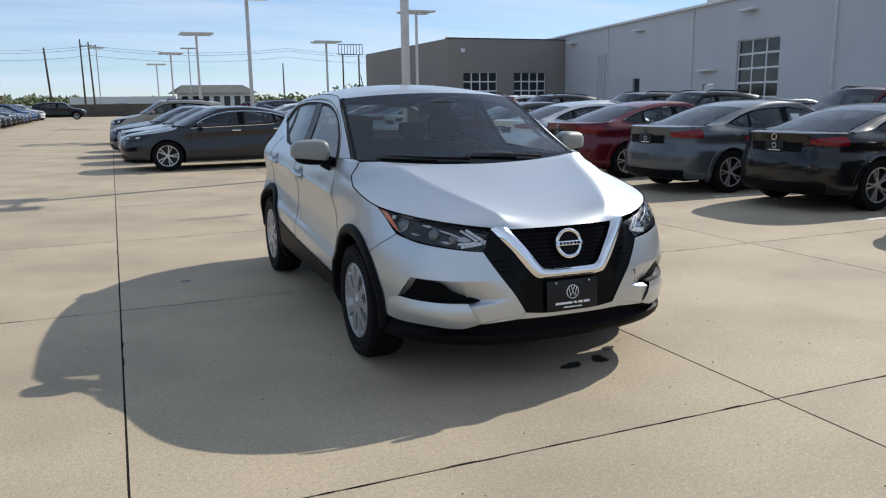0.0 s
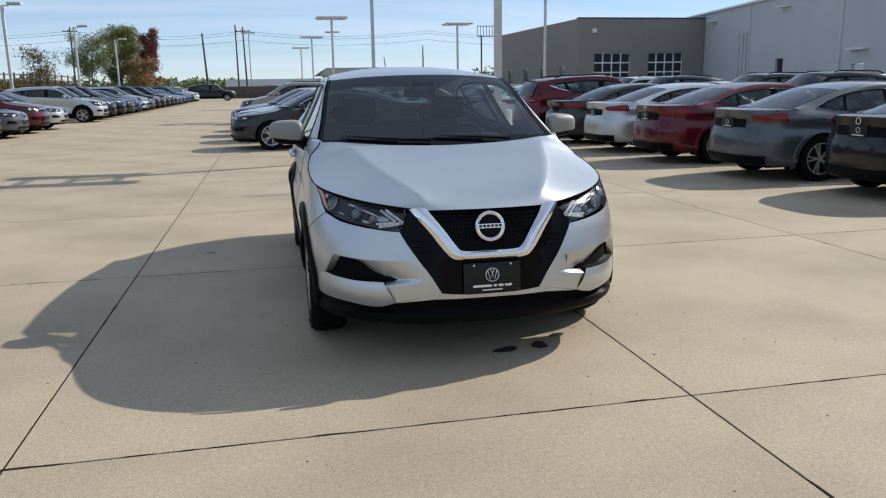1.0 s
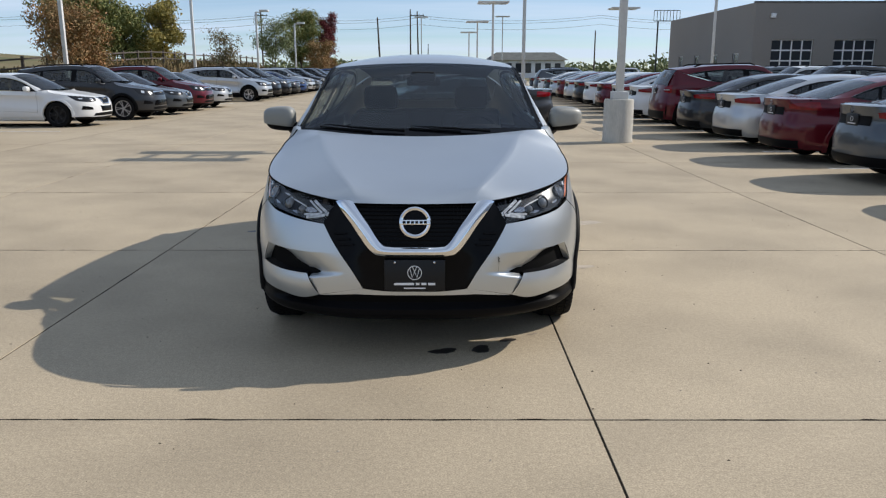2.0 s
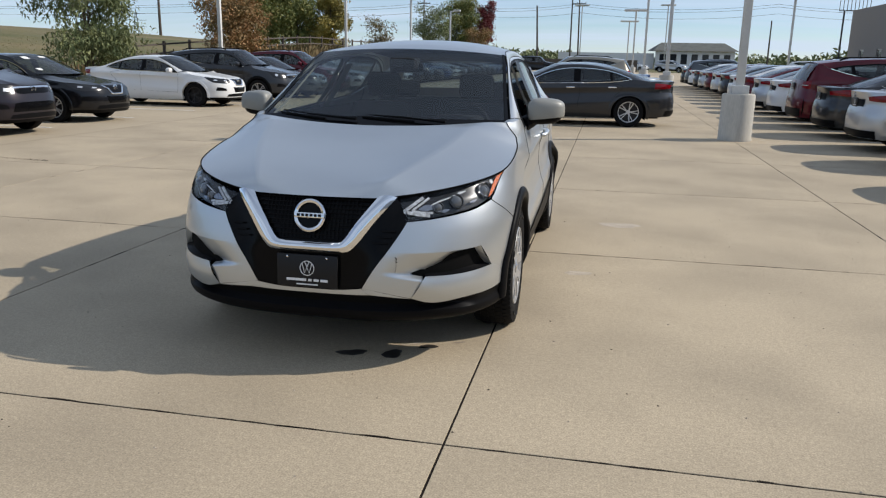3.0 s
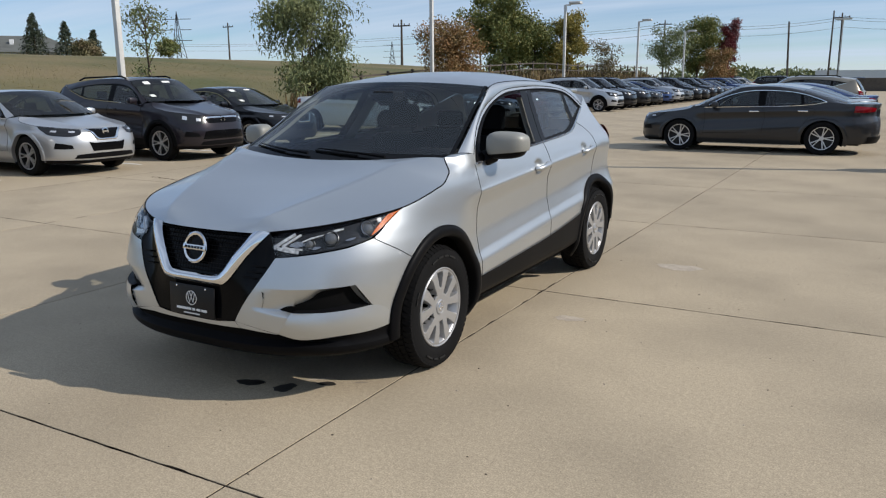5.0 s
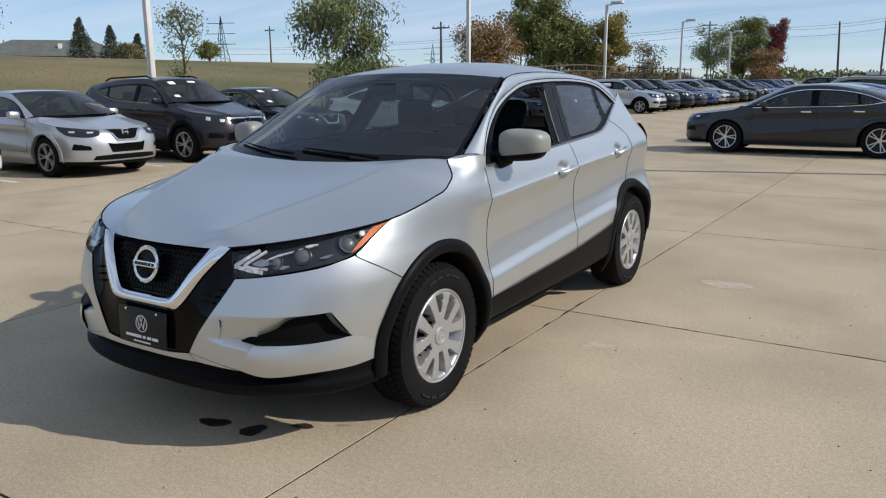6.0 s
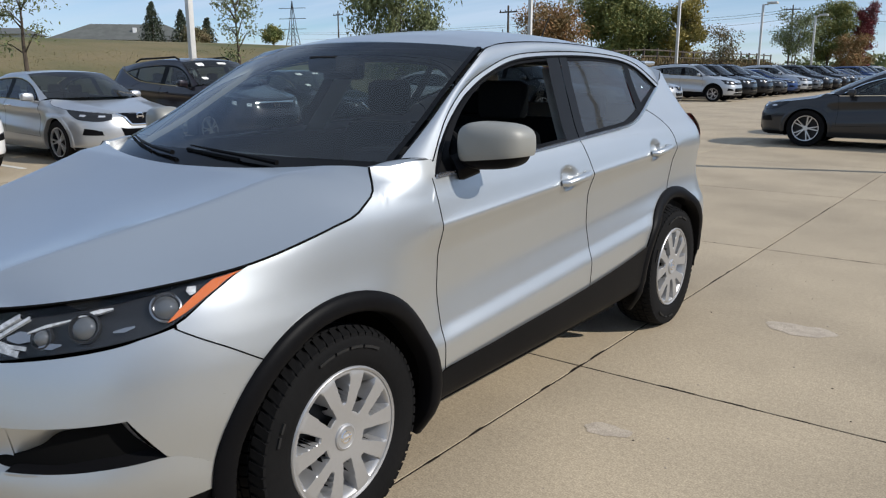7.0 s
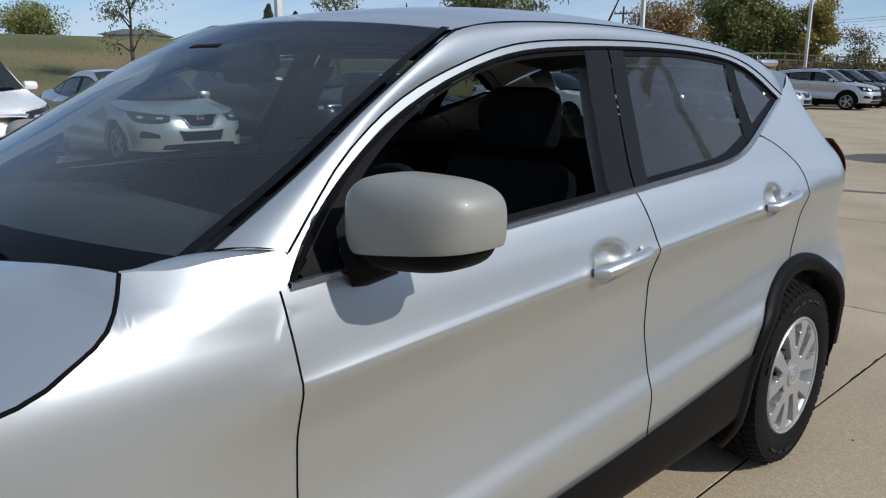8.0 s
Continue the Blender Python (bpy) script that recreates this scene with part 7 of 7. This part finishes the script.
        add("grille", [patch([X(0.0, 0.80), X(0.3, 0.80), X(0.44, 0.79)], [X(0.0, 0.72), X(0.3, 0.72), X(0.40, 0.73)], 10, 3, 0.004)], M_GLOSSBLACK, False)
        add("grille_trim", [patch([X(0.0, 0.825), X(0.3, 0.825), X(0.46, 0.82)], [X(0.0, 0.808), X(0.3, 0.808), X(0.45, 0.80)], 10, 2, 0.008)], M_CHROME, False)
        add("grille_surround", [patch([X(0.0, 0.58), X(0.35, 0.58), X(0.50, 0.56)], [X(0.0, 0.42), X(0.35, 0.42), X(0.55, 0.42)], 10, 3, 0.004)], M_GLOSSBLACK, False)
    add("fog_recess", [patch([X(0.62, 0.53), X(0.72, 0.56), X(0.80, 0.575)], [X(0.60, 0.47), X(0.72, 0.47), X(0.82, 0.475)], 8, 3, 0.003)], M_BLACKPLASTIC)
    add("lower_intake", [patch([X(0.0, 0.385), X(0.3, 0.385), X(0.56, 0.37)], [X(0.0, 0.30), X(0.3, 0.30), X(0.60, 0.305)], 10, 3, 0.003)], M_BLACKPLASTIC, False)
    add("front_lip", [patch([X(0.0, 0.275), X(0.4, 0.275), X(0.70, 0.28), Y(-0.45, 0.285)], [X(0.0, 0.22), X(0.4, 0.22), X(0.70, 0.225), Y(-0.45, 0.235)], 14, 2, 0.006)], M_BLACKPLASTIC, False)
    bm = bmesh.new()
    q = warp(skin(0, 0.745 if front == "vee" else 0.79))
    add_lathe(bm, [(0.062, q.y + 0.01), (0.062, q.y - 0.018), (0.048, q.y - 0.02), (0.045, q.y)], 20, "y", (0, 0, q.z))
    add_box(bm, (-0.062, q.y - 0.02, q.z - 0.01), (0.062, q.y, q.z + 0.01))
    part("front_badge", bm, M_CHROME, e)
    # mirrors, handles
    for s in (1, -1):
        c = warp((0.965, 0.68, 1.17))
        bm = bmesh.new()
        add_box(bm, (s * c.x - 0.10, c.y - 0.07, c.z - 0.065), (s * c.x + 0.10, c.y + 0.07, c.z + 0.065), 0.05)
        add_tube(bm, [(s * (c.x - 0.06), c.y, c.z - 0.05), (s * (c.x - 0.13), c.y - 0.02, c.z - 0.08)], 0.03, 6)
        part("mirror", bm, body_paint, e)
    for y, z in ((1.36, 0.985), (2.26, 1.01)):
        for s in (1, -1):
            q = warp((half_width(y, z), y, z))
            part("door_handle", box((s * q.x - 0.022, q.y - 0.1, q.z - 0.016), (s * q.x + 0.022, q.y + 0.1, q.z + 0.016), 0.012), M_CHROME if colour in ("charcoal",) else body_paint, e)
    if not boot:
        for s in (1, -1):
            part("roof_rail", tube([warp(p) for p in ((s * 0.60, 1.25, 1.565), (s * 0.60, 1.38, 1.605), (s * 0.58, 2.5, 1.58), (s * 0.57, 2.66, 1.53))], 0.018, 6), M_BLACKPLASTIC, e)
    # cabin, shell and floor
    bm = bmesh.new()
    add_box(bm, (-0.74, 0.45, 0.95), (0.74, 2.6, 1.07))
    for x in (0.37, -0.37):
        for y in (1.45, 2.2):
            add_box(bm, (x - 0.23, y, 1.0), (x + 0.23, y + 0.13, 1.20), 0.04)
            add_box(bm, (x - 0.12, y + 0.04, 1.18), (x + 0.12, y + 0.12, 1.33), 0.035)
    for v in bm.verts:
        v.co = warp(v.co)
    part("interior", bm, M_INTERIOR, e)
    bm = bmesh.new()
    rows = [[skin_at((4.75 * i / 90, z), -0.035) for i in range(91)] for z in (0.24, 0.34, 0.44, 0.54, 0.64, 0.74, 0.84, 0.94)]
    for s in (1, -1):
        add_grid(bm, rows, s)
    kill = []
    for f in bm.faces:
        c = f.calc_center_median()
        if (c.y < 0.4 and c.z > 0.72) or any(math.hypot(c.y - yc, c.z - AXLE_Z) < 0.47 for yc in (0, WB)) and abs(c.x) > 0.45:
            kill.append(f)
    bmesh.ops.delete(bm, geom=kill, context="FACES")
    add_box(bm, (-0.60, -0.72, 0.20), (0.60, 3.25, 0.28))
    for v in bm.verts:
        v.co = warp(v.co)
    part("underbody_fill", bm, M_WELL, e)
    TAIL[0] = TAIL_Y
    return e


def repaint(e, colour):
    for o in e.children_recursive:
        for slot in o.material_slots:
            if slot.material and slot.material.name.startswith("paint_"):
                slot.link = "OBJECT"
                slot.material = P[colour]


MASTERS = {}
NAMES = {"sedan": "sedan", "saloon": "sedan", "coupe": "coupe", "suv": "SUV", "pickup": "pickup truck"}


def park(kind, colour, x, y, yaw, label, group, rim="alloy", spokes=5, glassy=None, front=None):
    """yaw 0: the nose looks along -y. (x, y): the middle of the nose."""
    m = pose(x, y, 0, 0, 0, yaw)
    front = front or ("bar" if kind == "suv" else "vee")
    key = (kind, rim, spokes, glassy, front)
    if key not in MASTERS:
        e = parked_car(kind, colour, rim, spokes, glassy, front)
        MASTERS[key] = e
        e.matrix_basis = m
    else:
        e = copy_thing(MASTERS[key], m)
        repaint(e, colour)
    e.name = "parked_" + ("pickup" if kind == "pickup" else "suv" if kind == "suv" else "sedan")
    return tagged(e, label, "pickup" if kind == "pickup" else "suv" if kind == "suv" else "car", group)


def on_windscreen(e, kind, x, y0, w, h, mat, name="window_sticker", label=""):
    """A flat paper label on a car's windscreen; y0: how far back its lower edge is."""
    k = KINDS[kind]

    def at(xx, v):
        p = smooth_path(ROOF_EDGE[:5], 40)[int(v)]
        u = xx / p.x
        f = v / 39
        q = Vector((xx * k["sx"], p.y - (0.19 - 0.09 * f) * (1 - u * u), p.z + (0.002 + 0.032 * f) * (1 - abs(u) ** 2.4)))
        return Vector((q.x, piecewise(k["ys"], q.y) + k["fo"] - 0.006, piecewise(k["zs"], q.z) + 0.010))
    rows = [[at(x + w * i / 2, y0 + h * j) for i in (-1, 0, 1)] for j in (0, 1)]
    return part(name, grid_mesh(rows), mat, e, label, smooth=0)


R1, R2, LR = "cars parked tail out", "cars of the second row", "cars parked by the bank"
# the row with its tails to the lane: noses look along +x
TAILS = [("sedan", "charcoal", 5.3, "charcoal sedan at the end of the row, tail to the lane"), ("coupe", "black", 8.0, "black coupe with slim red tail lights, tail to the lane"), ("sedan", "grey", 10.4, "dark grey sedan with wide red tail lights, tail to the lane"),
         ("sedan", "red", 13.1, "dark red sedan with chrome window line, tail to the lane"), ("sedan", "silver", 15.55, "silver sedan with red tail lights, tail to the lane"),
         ("sedan", "charcoal", 18.10, "charcoal sedan, tail to the lane"), ("suv", "red", 20.68, "dark red SUV, tail to the lane"), ("sedan", "white", 23.26, "white sedan, tail to the lane"),
         ("sedan", "silver", 25.84, "silver sedan, tail to the lane"), ("sedan", "red", 28.42, "dark red sedan, tail to the lane"), ("sedan", "white", 31.00, "white sedan, tail to the lane"),
         ("sedan", "charcoal", 33.58, "charcoal sedan, tail to the lane"), ("sedan", "silver", 36.16, "silver sedan, tail to the lane"), ("sedan", "red", 38.74, "dark red sedan, tail to the lane"),
         ("sedan", "silver", 41.32, "silver sedan, tail to the lane"), ("sedan", "charcoal", 43.90, "charcoal sedan, tail to the lane"), ("sedan", "white", 46.48, "white sedan, tail to the lane"),
         ("suv", "grey", 49.06, "grey SUV, tail to the lane"), ("sedan", "black", 51.64, "black sedan, tail to the lane")]
for kind, colour, y, label in TAILS:
    e = park(kind, colour, 7.80 + KINDS[kind]["L"] + (0.30 if y < 9 else 0), y, 90, label, R1)
    if y == 10.4:
        k = KINDS[kind]
        g = patch([Y(1.16, 1.16), Y(1.36, 1.165)], [Y(1.18, 1.35), Y(1.36, 1.355)], 4, 3, 0.006)
        part("window_sticker", grid_mesh([[Vector((-p.x * k["sx"], piecewise(k["ys"], p.y) + k["fo"], piecewise(k["zs"], p.z))) for p in row] for row in g]), M_PAPER, e, "white price paper", smooth=0)
SECOND = [("suv", "tan", 4.4), ("suv", "black", 7.2), ("suv", "white", 10.1), ("suv", "red", 12.9), ("sedan", "grey", 15.7), ("suv", "black", 18.6), ("suv", "charcoal", 21.4),
          ("sedan", "silver", 24.2), ("suv", "charcoal", 27.1), ("suv", "white", 30.0), ("suv", "grey", 32.8), ("suv", "white", 38.0)]
for kind, colour, y in SECOND:
    park(kind, colour, 13.6, y, -90, f"{colour} {NAMES[kind]} nose to nose with the next row", R2)
# the row by the bank: noses look along +x
BANK = [("suv", "white", 7.0, "white SUV parked nose to the lane"), ("sedan", "silver", 9.75, "silver compact sedan parked nose to the lane"), ("suv", "purple", 12.6, "dark plum SUV with roof rails, nose to the lane"),
        ("sedan", "black", 15.7, "black sedan with chrome grille trim, nose to the lane"), ("sedan", "white", 21.65, "white sedan with dark wheels, nose to the lane"),
        ("suv", "charcoal", 24.8, "charcoal SUV parked nose to the lane"), ("sedan", "grey", 27.4, "grey sedan parked nose to the lane"), ("suv", "red", 30.1, "dark red SUV parked nose to the lane"),
        ("sedan", "silver", 32.7, "silver sedan parked nose to the lane"), ("suv", "silver", 39.4, "silver SUV parked nose to the lane")]
for kind, colour, y, label in BANK:
    e = park(kind, colour, -7.7 + KINDS[kind]["fo"] + (-0.5 if y in (15.7, 21.65) else 0.3 if y > 39 else 0), y, 90, label, LR, "dark" if y in (21.65,) else "alloy")
    if y in (12.6, 15.7):
        on_windscreen(e, kind, 0.10, 31, 0.20, 3, M_PAPER, label="printed paper strip")
        on_windscreen(e, kind, -0.40, 29, 0.14, 5, M_PAPER, label="white paper label")
        on_windscreen(e, kind, -0.56, 8, 0.10, 4, M_PAPER, label="white paper label")
rng = random.Random(3)
for i in range(16):
    kind, colour = rng.choice(("suv", "suv", "sedan")), rng.choice(("blue", "charcoal", "black", "grey", "silver", "white", "charcoal", "black"))
    park(kind, colour, -6.6 + 0.02 * i, 42.3 + 2.72 * i, 90, f"{colour} {NAMES[kind]} in the long row by the bank", LR)
park("pickup", "black", -2.6, 93.5, 90, "black pickup truck across the end of the lane", "far cars")
park("suv", "white", -6.2, 88.5, 90, "white SUV at the far end of the row", LR)
# the cars across the lane: noses look along -x
ACROSS = [("saloon", "charcoal", 0.04, 19.65, "charcoal sedan with five twin-spoke wheels standing across the lane"), ("sedan", "silver", 0.0, 22.5, "silver sedan standing across the lane"),
          ("sedan", "grey", -0.2, 25.3, "grey sedan standing across the lane"), ("sedan", "blue", 0.0, 28.1, "blue sedan standing across the lane"), ("suv", "tan", -0.2, 33.5, "light brown SUV standing across the lane")]
for kind, colour, x, y, label in ACROSS:
    park(kind, colour, x, y, -90, label, "cars across the lane")
for x, y, kind, colour in ((4, 120, "suv", "blue"), (9, 122, "sedan", "white"), (22, 118, "suv", "red"), (27, 120, "sedan", "white"), (33, 118, "pickup", "white"), (-12, 122, "pickup", "black"), (14, 116, "suv", "silver")):
    park(kind, colour, x, y, 70, f"{colour} {NAMES[kind]} far off beyond the lot", "far cars")


# ---- marks on the paving ----
def blot(name, x, y, rx, ry, turn, mat, seed, label):
    rng = random.Random(seed)
    bm = bmesh.new()
    ph = [rng.uniform(0, 6.28) for _ in range(4)]
    n, mid = 36, bm.verts.new((0, 0, 0.0022))
    ring = []
    for k in range(n):
        a = 2 * math.pi * k / n
        r = 1 + 0.16 * math.sin(2 * a + ph[0]) + 0.10 * math.sin(3 * a + ph[1]) + 0.06 * math.sin(7 * a + ph[2])
        ring.append(bm.verts.new((rx * r * math.cos(a), ry * r * math.sin(a), 0.0015)))
    for k in range(n):
        bm.faces.new((mid, ring[k], ring[(k + 1) % n]))
    ob = finish(name, bm, mat, smooth=0)
    ob.matrix_basis = pose(x, y, 0, 0, 0, turn)
    return tagged(ob, label, "stain", "stains on the paving")


blot("wet_spot", 2.23, 3.66, 0.07, 0.045, 10, M_WET, 1, "dark wet spot on the paving under the bumper")
blot("wet_spot", 2.44, 3.69, 0.06, 0.05, 40, M_WET, 2, "dark wet spot on the paving under the bumper")
blot("wet_spot", 2.60, 3.84, 0.045, 0.03, 20, M_WET, 3, "small dark wet spot on the paving")
blot("wet_spot", 2.75, 3.94, 0.03, 0.012, 30, M_FAINT, 4, "half dried wet spot on the paving")
# sunlight that slips past the bumper, painted as a pale streak
blot("scuff_or_sun_mark", 2.53, 3.875, 0.09, 0.012, 35, M_SCUFF_SUN, 5, "pale streak of leaked sunlight painted on the concrete")
blot("oil_spot", 0.39, 6.91, 0.05, 0.035, 0, M_WET, 6, "small dark oil spot on the concrete")
blot("faint_stain", 1.06, 10.7, 0.45, 0.15, 12, M_FAINT, 7, "faint brown stain on the concrete lane")
blot("scuff_or_sun_mark", 3.64, 7.35, 0.16, 0.12, 0, M_SCUFF_SUN, 8, "pale worn patch on the concrete")
blot("scuff_or_sun_mark", 3.32, 5.54, 0.09, 0.06, 25, M_SCUFF_SUN, 9, "small pale worn patch on the concrete")
rng = random.Random(21)
bm = bmesh.new()
for k in range(70):
    u = rng.random()
    x, y, a, l = -5.6 + 1.5 * u + rng.gauss(0, 0.03), 9.7 - 0.2 * u + rng.gauss(0, 0.03), rng.uniform(0, 6.28), rng.uniform(0.012, 0.03)
    c, sn = math.cos(a), math.sin(a)
    vs = [bm.verts.new((x + p * l * c - q * l * sn, y + p * l * sn + q * l * c, 0.003 + h)) for p, q, h in ((-1, 0, 0), (0, -0.35, 0.006), (1, 0, 0.001), (0, 0.35, 0.005))]
    bm.faces.new(vs)
tagged(finish("leaf_litter", bm, M_BARK, smooth=0), "thin line of dry leaf litter along a joint", "leaf litter", "", "stuff")

# grit and crumbled joint edges
def grit(name, mat, count, seed, size, label):
    rng = random.Random(seed)
    bm = bmesh.new()
    for _ in range(count):
        x, y = rng.uniform(-2.5, 7.5), rng.uniform(0.8, 9.5)
        if abs(x - CARX) < 0.9 and CARY - 0.9 < y < CARY + 3.5:
            continue
        l, a, h = rng.uniform(*size), rng.uniform(0, 6.28), rng.uniform(0.5, 1.0)
        ring = [(x + l * math.cos(a + k * 1.2566) * rng.uniform(0.6, 1), y + l * h * math.sin(a + k * 1.2566) * rng.uniform(0.6, 1)) for k in range(5)]
        vs = [bm.verts.new((px, py, 0.0006)) for px, py in ring]
        top = bm.verts.new((x, y, 0.001 + l * 0.5))
        for k in range(5):
            bm.faces.new((vs[k], vs[(k + 1) % 5], top))
    return tagged(finish(name, bm, mat, smooth=0), label, "grit", "", "stuff")


grit("dark_grit", M_BARK, 170, 31, (0.003, 0.009), "scattered dark bits of grit on the concrete")
grit("pale_grit", M_SCUFF_SUN, 260, 32, (0.003, 0.010), "scattered pale stone chips on the concrete")
rng = random.Random(33)
bm = bmesh.new()
runs = [(x, None) for x in JX if -4 < x < 9] + [(None, y) for y in JY if -1 < y < 13]
for jx, jy in runs:
    p = -4.0 if jy is not None else -1.0
    while p < (9 if jy is not None else 13):
        p += rng.uniform(0.05, 0.45)
        l = rng.uniform(0.02, 0.14)
        if jx is not None and rng.random() < 0.6:
            continue
        off, w = rng.uniform(-0.004, 0.004), rng.uniform(0.005, 0.009)
        outline = [(-l, -0.2 * w), (-0.4 * l, -w * rng.uniform(0.7, 1)), (0.4 * l, -w * rng.uniform(0.5, 1)), (l, 0), (0.5 * l, w * rng.uniform(0.6, 1)), (-0.4 * l, w * rng.uniform(0.5, 1))]
        vs = [bm.verts.new((p + a, jy + off + b, 0.0008) if jy is not None else (jx + off + b, p + a, 0.0008)) for a, b in outline]
        bm.faces.new(vs if jy is not None else vs[::-1])
tagged(finish("joint_crumbs", bm, M_SEALANT, smooth=0), "dark crumbled edges along the paving joints", "joint crumbs", "", "stuff")


# ---- near slabs, one by one ----
def slab_mesh(w, d):
    bm = bmesh.new()
    q, b = 0.0052, 0.0014
    lo = [bm.verts.new(p) for p in ((q, q, -0.0036), (w - q, q, -0.0036), (w - q, d - q, -0.0036), (q, d - q, -0.0036))]
    mid = [bm.verts.new(p) for p in ((q, q, -b), (w - q, q, -b), (w - q, d - q, -b), (q, d - q, -b))]
    top = [bm.verts.new(p) for p in ((q + b, q + b, 0), (w - q - b, q + b, 0), (w - q - b, d - q - b, 0), (q + b, d - q - b, 0))]
    for a, c in ((lo, mid), (mid, top)):
        for k in range(4):
            bm.faces.new((a[k], a[(k + 1) % 4], c[(k + 1) % 4], c[k]))
    bm.faces.new(top)
    me = bpy.data.meshes.new("slab")
    bm.to_mesh(me)
    bm.free()
    me.materials.append(M_CONCRETE)
    return me


slab_meshes = {}
for x0, x1 in zip(JX, JX[1:]):
    for y0, y1 in zip(JY, JY[1:]):
        key = (round(x1 - x0, 3), round(y1 - y0, 3))
        if key not in slab_meshes:
            slab_meshes[key] = slab_mesh(*key)
        s = new("slab", slab_meshes[key])
        s.parent = lot_ob
        s.location = (x0, y0, 0)
